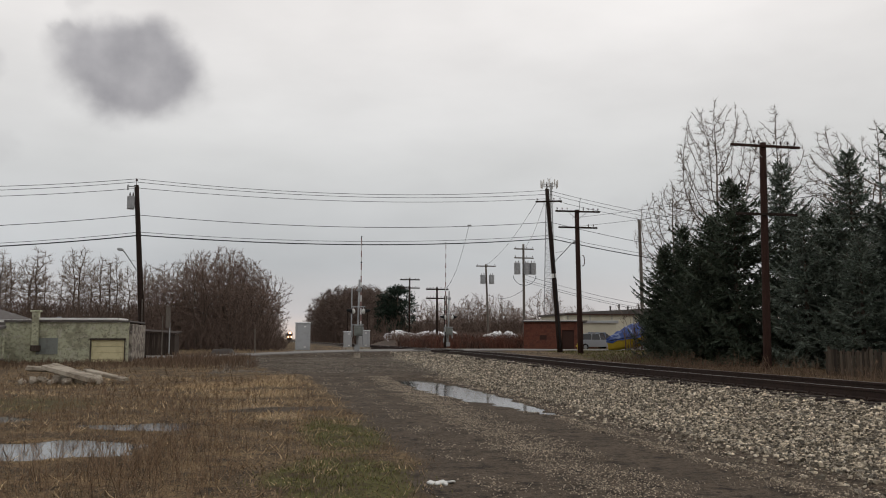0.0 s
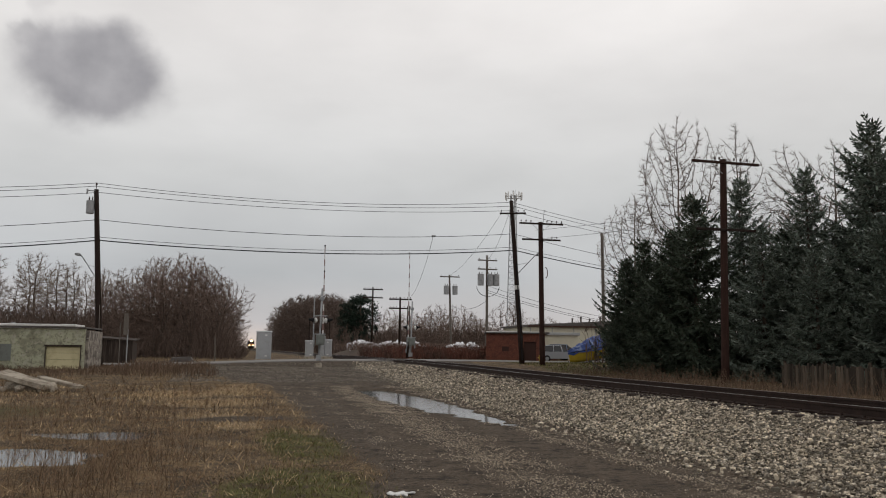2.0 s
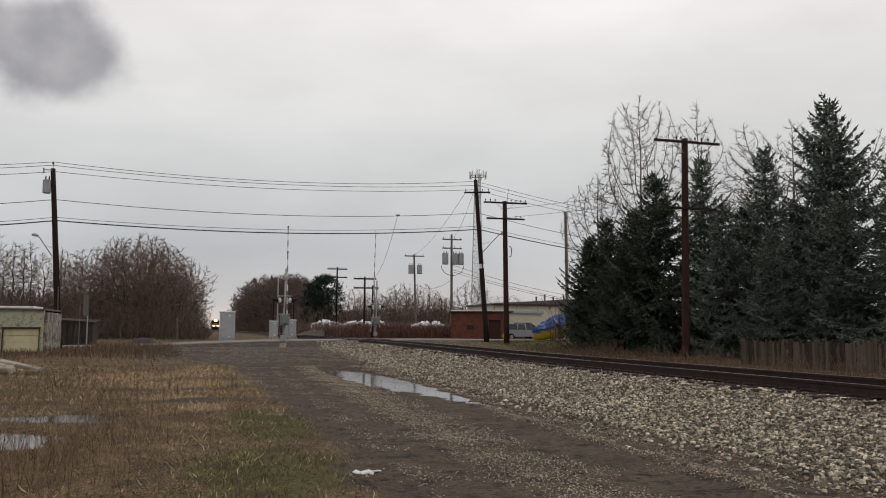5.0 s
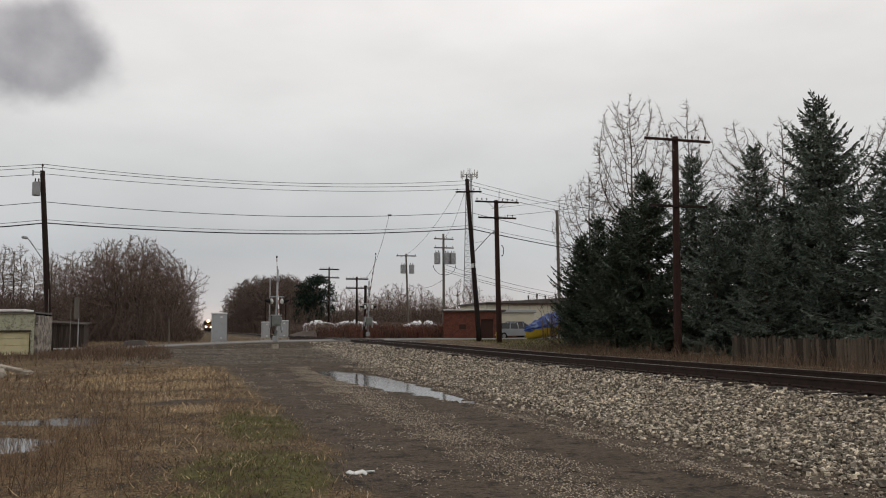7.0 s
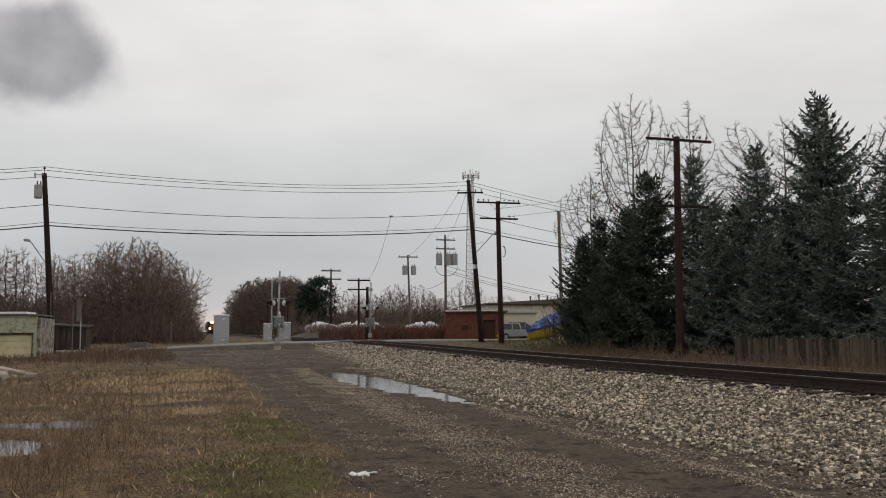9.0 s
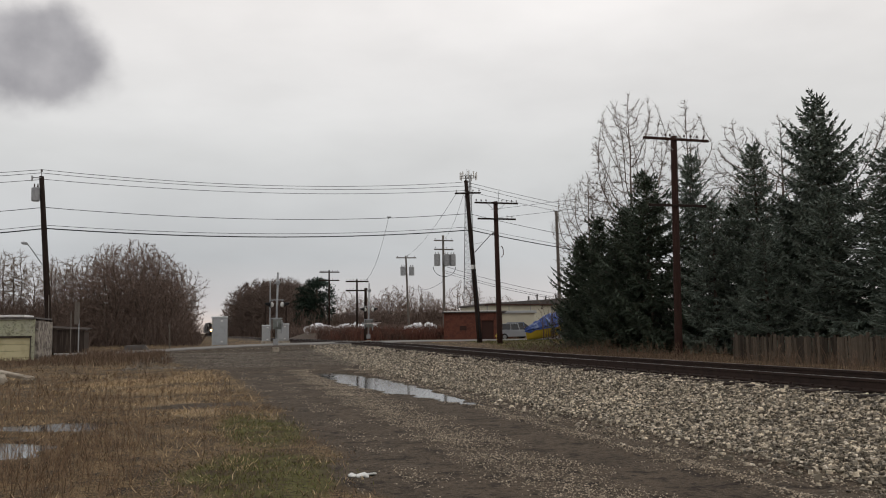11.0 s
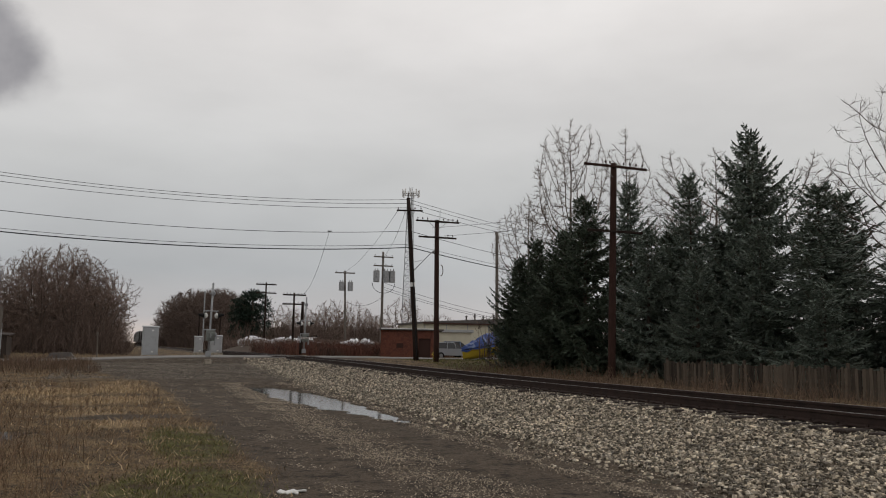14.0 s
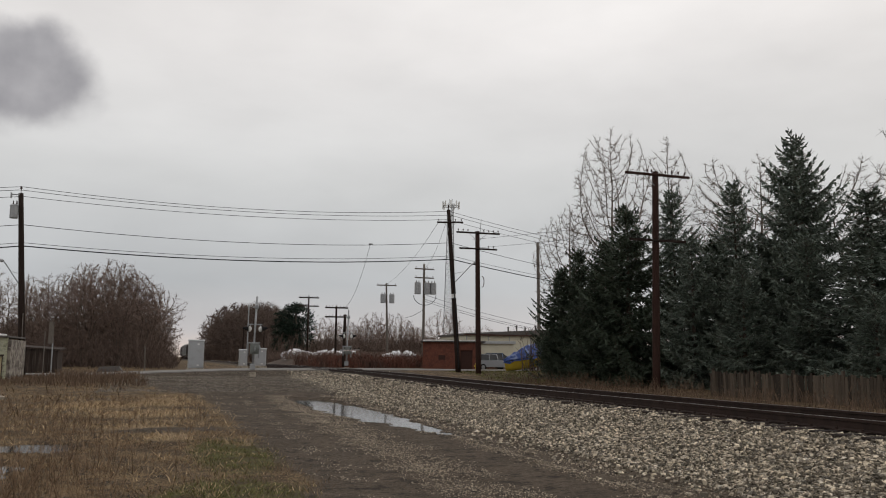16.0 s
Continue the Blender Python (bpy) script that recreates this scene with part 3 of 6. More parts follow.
def build_stones():
    rng = np.random.default_rng(5)
    # bank towards the lane, densest where it is near
    out = []
    for y0, y1, n, s0, s1 in ((4, 14, 40000, 0.022, 0.064), (14, 26, 34000, 0.026, 0.068), (26, 42, 16000, 0.045, 0.09), (42, 57, 7000, 0.06, 0.12)):
        y = rng.uniform(y0, y1, n)
        d = rng.uniform(-3.75, -0.86, n)
        out.append(np.stack([track_x(y) + d, y, rng.uniform(s0, s1, n)], -1))
    n = 5000  # between and behind the rails
    y = rng.uniform(4, 57, n)
    out.append(np.stack([track_x(y) + rng.uniform(-0.6, 3.2, n), y, rng.uniform(0.05, 0.1, n)], -1))
    n = 3500  # strays at the foot of the bank
    y = rng.uniform(5, 50, n)
    out.append(np.stack([track_x(y) - 3.6 - np.abs(rng.normal(0, 0.35, n)), y, rng.uniform(0.03, 0.08, n)], -1))
    p = np.concatenate(out)
    x, y, s = p.T
    z = ground_z(x, y) + s * rng.uniform(-0.1, 0.5, len(s))
    ok = (z < rail_z(y) - 0.13) & (puddle_depth(x, y) < 0.2)
    s = np.where(rng.random(len(s)) < 0.12, s * 1.45, s)
    for near, solid in ((True, block()), (False, octa())):
        k = ok & ((y < 17) == near)
        stones("ballast_stones", x[k], y[k], z[k], s[k], STONE, "bank of broken pale limestone ballast along the track", "ballast", rng, solid)
    # gravel on the lane
    n = 120000
    y = 6 + 28 * rng.random(n) ** 1.5
    x = rng.uniform(1.0, 6.6, n)
    clump = wobble(x, y, 0.9) + 0.5 * wobble(y, x, 0.33)
    ok = (rng.random(n) < 0.2 + 0.32 * clump + 0.8 * np.exp(-((x - 5.25 - 0.12 * wobble(y, 0, 2.0)) / 0.13) ** 2) + 0.45 * np.exp(-((x - 3.4 - 0.15 * wobble(y, 0, 2.0)) / 0.55) ** 2) + 0.3 * np.exp(-((x - 6.0) / 0.35) ** 2) - 0.2 * np.exp(-((x - 2.6) / 0.25) ** 2) - 0.25 * (x < 2.0) - 0.6 * np.exp(-((x - 4.6) / 0.35) ** 2)) & (lane(x, y) > 0.45) & (puddle_depth(x, y) < 0.1)
    x, y = x[ok], y[ok]
    s = rng.uniform(0.010, 0.03, len(x)) * (1 + 0.012 * y)
    stones("lane_gravel", x, y, ground_z(x, y) + s * 0.1, s, PEBBLE, "loose gravel scattered over the wet dirt lane", "gravel", rng, octa())
    # the gravel apron by the crossing
    n = 30000
    y = rng.uniform(36, 54.5, n)
    x = rng.uniform(-3.5, 6.8, n)
    ok = (rng.random(n) < 0.5 + 0.6 * wobble(x, y, 1.4)) & (y < road_near(x) - 0.1)
    x, y = x[ok], y[ok]
    s = rng.uniform(0.035, 0.085, len(x))
    stones("apron_gravel", x, y, ground_z(x, y) + s * 0.1, s, APRON, "pale gravel spread beside the road crossing", "gravel", rng, octa())


build_stones()


# ---- wooden poles ----
def wooden_pole(name, label, x, y, height, lean=(0, 0), r=(0.17, 0.12), mat=POLE, category="utility pole", group="", z=None):
    """lean: how far the top stands off the foot, in metres along x and y."""
    base = gz(x, y) - 0.15 if z is None else z
    ob = thing(name, label, category, pose(x, y, base), group)
    pts = [(lean[0] * k, lean[1] * k, (height + 0.15) * k) for k in np.linspace(0, 1, 9)]
    part("shaft", Shape().path(pts, [r[0] + (r[1] - r[0]) * k for k in np.linspace(0, 1, 9)], 10), mat, ob, smooth=True)
    return ob


def crossarm(ob, at, length, turn=0.0, pins=(), mat=POLE, braces=True, size=0.1, tilt=0.0):
    m = pose(*at, 0, tilt, turn)
    arm = part("crossarm", Shape().box(0, 0, -size / 2, length, size * 0.85, size * 1.15, bevel=0.012), mat, ob, at=m)
    for p in pins:
        s = Shape().tube((p, 0, size * 0.6), (p, 0, size * 0.6 + 0.1), 0.014, n=5)
        s.tube((p, 0, size * 0.6 + 0.08), (p, 0, size * 0.6 + 0.13), 0.05, 0.045, 8).tube((p, 0, size * 0.6 + 0.13), (p, 0, size * 0.6 + 0.18), 0.032, 0.04, 8)
        part("insulator", s, CERAMIC, arm)
    if braces:
        for sg in (-1, 1):
            part("brace", Shape().tube((sg * length * 0.2, 0.05, -0.05), (sg * 0.02, 0.12, -0.55), 0.016, n=5), GALV, arm)
    return arm


def transformer(ob, at, r=0.28, h=0.85):
    can = part("transformer", Shape().tube((0, 0, 0), (0, 0, h), r, r, 16).tube((0, 0, h), (0, 0, h + 0.06), r * 1.06, r * 0.7, 16).tube((0, 0, -0.04), (0, 0, 0), r * 0.92, r, 16), GALV, ob, "grey steel transformer can", at=pose(*at))
    for a in (0.4, 2.4):
        x, y = 0.5 * r * math.cos(a), 0.5 * r * math.sin(a)
        part("bushing", Shape().tube((x, y, h), (x, y, h + 0.28), 0.05, 0.03, 8), CERAMIC, can)
    for k in (0.3, 0.7):
        part("bracket", Shape().box(0, r + 0.05, h * k, 0.12, 0.14, 0.08), GALV, can)


def street_light(ob, z, way, reach, rise, x=0.0):
    d = Vector(way).normalized()
    p0 = Vector((x, 0, z))
    p1 = p0 + d * reach + Vector((0, 0, rise))
    arm = part("lamp_arm", Shape().path([p0, p0.lerp(p1, 0.85) + Vector((0, 0, 0.05)), p1], 0.032), GALV, ob)
    part("lamp_brace", Shape().path([p0 + Vector((0, 0, 0.75)), p0.lerp(p1, 0.5) + Vector((0, 0, 0.14))], 0.014), GALV, ob)
    head = Shape()
    a = math.atan2(d.y, d.x)
    head.add([Vector((0.25 * math.cos(t) * s + 0.16, 0.12 * math.sin(t) * s, h)) for s, h in ((0.55, 0.1), (1, 0.02), (1, -0.03), (0.7, -0.12)) for t in np.linspace(0, 2 * math.pi, 13)[:-1]],
             [(r * 12 + i, r * 12 + (i + 1) % 12, (r + 1) * 12 + (i + 1) % 12, (r + 1) * 12 + i) for r in range(3) for i in range(12)] + [tuple(range(11, -1, -1)), tuple(range(36, 48))])
    part("lamp_head", head, GALV, ob, "grey cobra-head street light, unlit", at=Matrix.Translation(p1) @ pose(0, 0, 0, 0, -8, math.degrees(a)) @ Matrix.Scale(0.72, 4))


def build_poles():
    # left roadside pole
    ob = wooden_pole("utility_pole", "leaning dark wooden utility pole with transformer and street light", -8.55, 51, 10.15, (-0.74, 0), (0.19, 0.13), group="road poles")
    top = Vector((-0.74, 0, 10.3))
    part("top_pin", Shape().tube(top, top + Vector((0, 0, 0.3)), 0.02, n=6).tube(top + Vector((0, 0, 0.26)), top + Vector((0, 0, 0.4)), 0.06, 0.05, 8), CERAMIC, ob)
    transformer(ob, (-1.0, -0.1, 8.9), 0.22, 0.68)
    part("cutout", Shape().box(-1.2, -0.1, 10.0, 0.08, 0.08, 0.3).tube((-0.75, -0.1, 10.2), (-1.2, -0.1, 10.2), 0.03), GALV, ob)
    street_light(ob, 5.0, (-1, -0.25, 0), 1.0, 1.45, -0.37)
    part("guy_sleeve", Shape().tube((-0.1, -0.2, 1.6), (-0.15, -0.18, 3.6), 0.025, n=6), POLE_GREY, ob)
    # leaning pole right of the crossing
    ob = wooden_pole("utility_pole", "leaning dark wooden utility pole with crossarm and street light", 18.5, 57, 11.55, (-0.82, 0), (0.2, 0.14), z=0.6, group="road poles")
    crossarm(ob, (-0.75, -0.2, 10.75), 1.95, 0, (-0.85, 0.4, 0.85), tilt=-3)
    part("top_pin", Shape().tube((-0.83, 0, 11.65), (-0.83, 0, 12.0), 0.02, n=6).tube((-0.83, 0, 11.9), (-0.83, 0, 12.05), 0.06, 0.05, 8), CERAMIC, ob)
    street_light(ob, 6.3, (1, -0.3, 0), 1.5, 1.55, -0.45)
    part("white_band", Shape().path([(-0.37, 0, 5.3), (-0.39, 0, 5.6)], 0.182, 10), WHITE, ob)
    part("riser", Shape().path([(-0.05, -0.2, 0.3), (-0.3, -0.2, 4.4), (-0.5, -0.18, 7.2)], 0.035), BLACK, ob)
    # the telegraph line along the track
    ob = wooden_pole("telegraph_pole", "tall reddish wooden telegraph pole with two crossarms", 20.5, 34, 10.25, (0.22, 0), (0.185, 0.145), POLE_RED, "telegraph pole", "telegraph line")
    crossarm(ob, (0.22, -0.2, 10.2), 3.4, 0, (-0.55, -0.32, 0.42, 0.75, 1.1, 1.45), mat=POLE_RED, tilt=0.6)
    crossarm(ob, (0.16, -0.2, 7.1), 2.95, 0, (), mat=POLE, braces=False)
    ob = wooden_pole("telegraph_pole", "brown wooden telegraph pole with two crossarms and insulators", 18.95, 54, 9.75, (-0.1, 0), (0.19, 0.15), POLE_RED, "telegraph pole", "telegraph line", z=0.45)
    crossarm(ob, (-0.1, -0.2, 9.75), 3.15, 0, (-1.45, -1.1, -0.75, 0.4, 0.75, 1.1, 1.45))
    crossarm(ob, (-0.1, -0.2, 8.65), 2.75, 0, (0.75, 1.1), braces=False)
    part("lightning_rod", Shape().path([(0.1, 0, 9.7), (0.12, 0, 10.4), (0.2, 0, 10.75)], 0.02), GALV, ob)
    part("cable_loop", Shape().path([(0.2 + 0.12 * math.cos(a), -0.2, 6.4 + 0.36 * math.sin(a)) for a in np.linspace(-1.9, 1.9, 12)], 0.028), REDBRUSH, ob, "faded red cable loop")
    for x, y, h, arms, lean in ((17.75, 130, 10.2, ((10.0, 3.1), (8.7, 3.1)), 0), (17.85, 105, 7.2, ((7.05, 2.9), (5.9, 2.9)), 0), (13.5, 75, 4.55, (), 0.05)):
        ob = wooden_pole("telegraph_pole" if arms else "wooden_post", "distant dark telegraph pole with two crossarms" if arms else "dark wooden post beside the crossing signal", x, y, h, (lean, 0), (0.16, 0.12), POLE, "telegraph pole" if arms else "post", "telegraph line" if arms else "", z=0.8)
        for z, ln in arms:
            crossarm(ob, (0, -0.18, z), ln, 0, (-1.3, -0.9, -0.5, 0.5, 0.9, 1.3), braces=False, size=0.16)
    # poles with transformers farther off
    ob = wooden_pole("utility_pole", "weathered grey utility pole with three transformers", 25.1, 90, 11.3, (0.0, 0), (0.17, 0.12), POLE_GREY, group="far poles", z=0.7)
    crossarm(ob, (0, -0.2, 10.85), 2.3, 4, (-1.0, 0.3, 1.0), POLE_GREY, False, 0.12)
    crossarm(ob, (0, -0.2, 9.85), 2.3, 4, (-1.0, 0.3, 1.0), POLE_GREY, False, 0.12)
    for dx in (-0.85, 0.25, 0.95):
        transformer(ob, (dx, -0.45, 8.05), 0.35, 1.2)
    part("loop_cable", Shape().path([(-1.3 * math.cos(a), -0.4, 7.9 - 1.1 * math.sin(a)) for a in np.linspace(0, math.pi, 12)], 0.03), WIRE, ob)
    ob = wooden_pole("utility_pole", "leaning grey utility pole with two small transformers", 25.75, 110, 10.7, (-0.35, 0), (0.17, 0.12), POLE_GREY, group="far poles", z=0.8)
    crossarm(ob, (-0.35, -0.2, 10.55), 2.7, -3, (-1.2, 0.2, 1.2), POLE_GREY, False, 0.13)
    for dx in (-0.85, 0.35):
        transformer(ob, (dx, -0.4, 8.2), 0.36, 1.1)
    wooden_pole("utility_pole", "plain weathered grey pole rising behind the spruces", 32.55, 75, 12.2, (-0.1, 0), (0.17, 0.14), POLE_GREY, group="far poles", z=0.6)


build_poles()


def wire(a, b, sag, r=0.016, label="overhead power line sagging between poles", n=24):
    a, b = Vector(a), Vector(b)
    pts = []
    for k in range(n + 1):
        u = k / n
        p = a.lerp(b, u)
        p.z -= 4 * sag * u * (1 - u)
        pts.append(p)
    tagged(part("power_line", Shape().path(pts, r, 5), WIRE), label, "power line", group="overhead lines")


def build_wires():
    for z0, z1, sag, r, zl, dy, zr in ((10.98, 12.2, 0.6, 0.015, 10.6, 0, 11.7), (10.72, 11.85, 0.55, 0.015, 10.3, -0.4, 11.3), (10.5, 11.65, 0.5, 0.015, 10.1, 0.4, 11.1), (8.83, 9.9, 0.55, 0.018, 8.4, 0, 8.9), (7.82, 8.95, 0.5, 0.014, 7.6, 0, 8.5), (7.64, 8.72, 0.5, 0.034, 7.5, 0.05, 8.2)):
        xl = -9.25 + 0.076 * (10.8 - z0)
        xr = 17.7 + 0.07 * (12.2 - z1)
        wire((xl, 51 + dy, z0), (xr, 57 + dy, z1), sag, r)
        wire((-48, 39, zl), (xl, 51 + dy, z0), 1.7, r)
        wire((xr, 57 + dy, z1), (60, 72, zr), 1.25, r)
    # drop wire from mid-span
    wire((11.7, 55.7, 9.36), (13.3, 74, 6.1), 0.9, 0.012, "thin drop wire hanging from the overhead line")
    tagged(part("splice", Shape().tube((11.6, 55.68, 9.33), (11.85, 55.74, 9.34), 0.06, n=8), GALV), "small grey splice case on the overhead wire", "splice case")
    for dz in (0, -0.5, -0.75):
        wire((25.2, 90, 8.7 + dz), (60, 110, 5.4 + dz * 0.8), 1.0, 0.022)
    wire((25.0, 90, 7.0), (25.8, 110, 7.5), 0.7, 0.02)
    wire((17.7, 57, 12.0), (25.0, 90, 11.6), 0.8, 0.012)
    wire((16.9, 57, 11.3), (24.6, 110, 11.2), 0.9, 0.012)
    # lines over the trees at the far side
    for z in (13.2, 12.4):
        wire((24, 70, z - 1), (60, 26, z + 3), 1.0, 0.014)


build_wires()
# ---- level crossing signals ----
ROAD_ACROSS = Vector((0.03, 1.0, 0)).normalized()  # the way in which the near gate falls
STRIPE_RED = material("faded_red_stripe", (0.27, 0.17, 0.155), 0.5)
GREEN_GREY = material("grey_green_box", (0.20, 0.215, 0.20), 0.6, spots=[((0.12, 0.12, 0.11), 4, 0.5, 0.7, 0.6)])
GATES = []


def crossing_signal(x, y, base, height, arm_len, heading, lean, label):
    """Mast with flashers, gate mechanism and a gate arm that drops towards heading."""
    ob = thing("crossing_signal", label, "crossing signal", pose(x, y, base), "crossing signals")
    part("foundation", Shape().box(0, 0, -0.4, 0.4, 0.4, 0.36, bevel=0.03), CONCRETE, ob)
    mast = part("mast", Shape().path([(0, 0, 0.1), (lean * 0.5, 0, height * 0.5), (lean, 0, height)], 0.062, 10), GALV, ob, smooth=True)
    part("mast_cap", Shape().tube((lean, 0, height), (lean, 0, height + 0.08), 0.075, 0.03, 10), GALV, mast)
    part("junction_base", Shape().box(0, 0, 0.1, 0.3, 0.28, 0.35, bevel=0.02), GALV, ob)
    bell = Shape().tube((lean, -0.05, height - 0.55), (lean, -0.2, height - 0.55), 0.15, 0.11, 14)
    part("bell", bell, GALV, ob)
    zf = 2.55
    lx = lean * zf / height
    part("light_crossbar", Shape().tube((lx - 0.42, -0.05, zf + 0.28), (lx + 0.42, -0.05, zf + 0.28), 0.03, n=8), GALV, ob)
    for sg in (-1, 1):
        back = part("flasher_housing", Shape().path([(lx + sg * k, -0.03, zf) for k in (0.2, 0.24, 0.31, 0.37, 0.41)], [0.05, 0.13, 0.17, 0.16, 0.1], 14), WHITE, ob, "pale round flasher housing", smooth=True)
        part("flasher_disc", Shape().tube((lx + sg * 0.4, -0.03, zf), (lx + sg * 0.425, -0.03, zf), 0.22, 0.22, 20), BLACK, back, "black round background disc")
        part("flasher_hood", Shape().tube((lx + sg * 0.42, -0.03, zf + 0.01), (lx + sg * 0.74, -0.03, zf + 0.07), 0.14, 0.05, 14), BLACK, back, "black hood")
        part("lens", Shape().tube((lx + sg * 0.425, -0.03, zf - 0.02), (lx + sg * 0.44, -0.03, zf - 0.02), 0.1, 0.1, 14), STRIPE_RED, back, "unlit red lens")
        part("hanger", Shape().tube((lx + sg * 0.3, -0.04, zf + 0.14), (lx + sg * 0.3, -0.05, zf + 0.28), 0.025, n=6), GALV, back)
    part("collar_clamp", Shape().box(lx, -0.02, height - 0.62, 0.34, 0.1, 0.08, bevel=0.01).box(lx + 0.1, -0.1, height - 0.7, 0.1, 0.2, 0.14, bevel=0.02), GALV, ob)
    part("arm_bracket", Shape().box(0, -0.2, 1.68, 0.74, 0.3, 0.06, bevel=0.01).box(-0.32, -0.1, 0.95, 0.09, 0.12, 0.75, bevel=0.02).box(0.34, -0.1, 0.8, 0.09, 0.12, 0.8, bevel=0.02), GALV, ob, "grey arm bracket and counterweight frame")
    a = math.degrees(math.atan2(heading.y, heading.x))
    box = part("gate_mechanism", Shape().box(0, -0.22, 1.05, 0.5, 0.42, 0.62, bevel=0.03), GREEN_GREY, ob, "grey gate motor box", at=pose(0.05, -0.05, 0))
    part("motor_cover", Shape().box(0, -0.45, 1.15, 0.36, 0.06, 0.4, bevel=0.02), GREEN_GREY, box)
    # gate arm, built along +x from its pivot, raised by turning about y
    piv = Vector((0.0, 0.0, 1.35)) + Vector((heading.y, -heading.x, 0)) * 0.22
    arm = part("gate_arm", Shape().add([(u, w * (0.04 - 0.003 * u), h * (0.06 - 0.0055 * u)) for u in (0.0, arm_len) for w, h in ((-1, -1), (1, -1), (1, 1), (-1, 1))],
                                       [(0, 1, 5, 4), (1, 2, 6, 5), (2, 3, 7, 6), (3, 0, 4, 7), (3, 2, 1, 0), (4, 5, 6, 7)]), WHITE, ob, "thin pale gate arm with faded red stripes")
    k = 0.6
    while k < arm_len - 0.3:
        w, h = 0.043 - 0.003 * k, 0.064 - 0.0055 * k
        part("stripe", Shape().box(k + 0.2, 0, -h, 0.4, 2 * w, 2 * h), STRIPE_RED, arm, "red stripe")
        k += 0.8
    part("counterweight", Shape().box(-0.75, 0.16, -0.14, 0.34, 0.05, 0.28, bevel=0.02).box(-0.75, -0.16, -0.14, 0.34, 0.05, 0.28, bevel=0.02).box(-0.4, 0.12, -0.04, 0.9, 0.03, 0.08).box(-0.4, -0.12, -0.04, 0.9, 0.03, 0.08), GALV, arm, "grey counterweight")
    for u in (arm_len * 0.45, arm_len * 0.72, arm_len - 0.05):
        part("arm_lamp", Shape().tube((u, 0, 0.04), (u, 0, 0.16), 0.05, 0.05, 8), BLACK, arm)
    GATES.append((arm, piv, a))
    return ob


crossing_signal(3.84, 52, 0.74, 4.45, 5.9, ROAD_ACROSS, 0.12, "grey crossing signal mast with flashers and a lowering gate")
crossing_signal(12.85, 70, 0.86, 4.7, 7.6, -ROAD_ACROSS, 0.1, "crossing signal mast with gate beyond the tracks")


def slim_post(x, y, z, height, r, mat, label):
    ob = thing("post", label, "post", pose(x, y, z))
    part("shaft", Shape().tube((0, 0, -0.2), (0.02, 0, height), r, r * 0.85, 8), mat, ob)
    part("cap", Shape().tube((0.02, 0, height), (0.02, 0, height + 0.06), r * 1.25, r * 0.6, 8), mat, ob)


slim_post(4.9, 73.2, 0.8, 5.2, 0.06, GALV, "slim grey steel post beyond the crossing")
slim_post(4.6, 74.0, 0.8, 3.3, 0.06, POLE, "dark slim post beside the relay cabinets")
slim_post(6.3, 73.6, 0.8, 3.3, 0.06, POLE, "dark slim post beside the relay cabinets")


def relay_cabinet(x, y, z, sx, sy, sz, label):
    ob = thing("relay_cabinet", label, "relay cabinet", pose(x, y, z, 0, 0, 4), "relay cabinets")
    part("plinth", Shape().box(0, 0, -0.3, sx + 0.14, sy + 0.14, 0.36, bevel=0.02), CONCRETE, ob)
    part("body", Shape().box(0, 0, 0.06, sx, sy, sz, bevel=0.015), CABINET, ob)
    part("roof", Shape().add([(-sx / 2 - 0.05, -sy / 2 - 0.06, sz + 0.06), (sx / 2 + 0.05, -sy / 2 - 0.06, sz + 0.06), (sx / 2 + 0.05, sy / 2 + 0.06, sz + 0.06), (-sx / 2 - 0.05, sy / 2 + 0.06, sz + 0.06),
                              (-sx / 2 - 0.05, 0, sz + 0.14), (sx / 2 + 0.05, 0, sz + 0.14)], [(3, 2, 1, 0), (0, 1, 5, 4), (2, 3, 4, 5), (1, 2, 5), (3, 0, 4)]), CABINET, ob)
    door = part("door", Shape().box(0.02, -sy / 2 - 0.012, 0.14, sx * 0.86, 0.03, sz * 0.9, bevel=0.008), CABINET, ob)
    part("handle", Shape().box(sx * 0.3, -sy / 2 - 0.05, sz * 0.5, 0.03, 0.04, 0.2), GALV, door)
    for k in (0.12, 0.88):
        part("latch_plate", Shape().box(sx * 0.12, -sy / 2 - 0.032, sz * k, 0.16, 0.012, 0.1), WHITE, door, "bright latch plate")
    return ob


relay_cabinet(0.66, 64, 0.7, 1.06, 0.75, 2.0, "tall grey steel relay cabinet beside the road")
relay_cabinet(4.45, 71, 0.85, 0.62, 0.6, 1.25, "small pale relay cabinet beyond the crossing")
relay_cabinet(5.85, 71.5, 0.85, 0.95, 0.7, 1.35, "pale relay cabinet with dark vent beyond the crossing")


# ---- left: block garage, shed, sign, rubble ----
GREENWALL = material("peeling_green_paint", (0.43, 0.435, 0.31), 0.85, spots=[((0.40, 0.39, 0.31), 2.2, 0.5, 0.64, 0.75), ((0.2, 0.195, 0.14), 1.3, 0.52, 0.62, 0.7), ((0.22, 0.22, 0.16), 5, 0.48, 0.62, 0.75), ((0.44, 0.42, 0.34), 3.4, 0.56, 0.64, 0.8), ((0.11, 0.10, 0.075), 9, 0.56, 0.66, 0.7)], bump=0.3, bump_scale=14)
BAREBLOCK = material("bare_stained_block", (0.30, 0.27, 0.23), 0.9, spots=[((0.08, 0.065, 0.06), 3.0, 0.42, 0.58, 0.85), ((0.5, 0.48, 0.44), 7, 0.55, 0.7, 0.7)], bump=0.4, bump_scale=14)
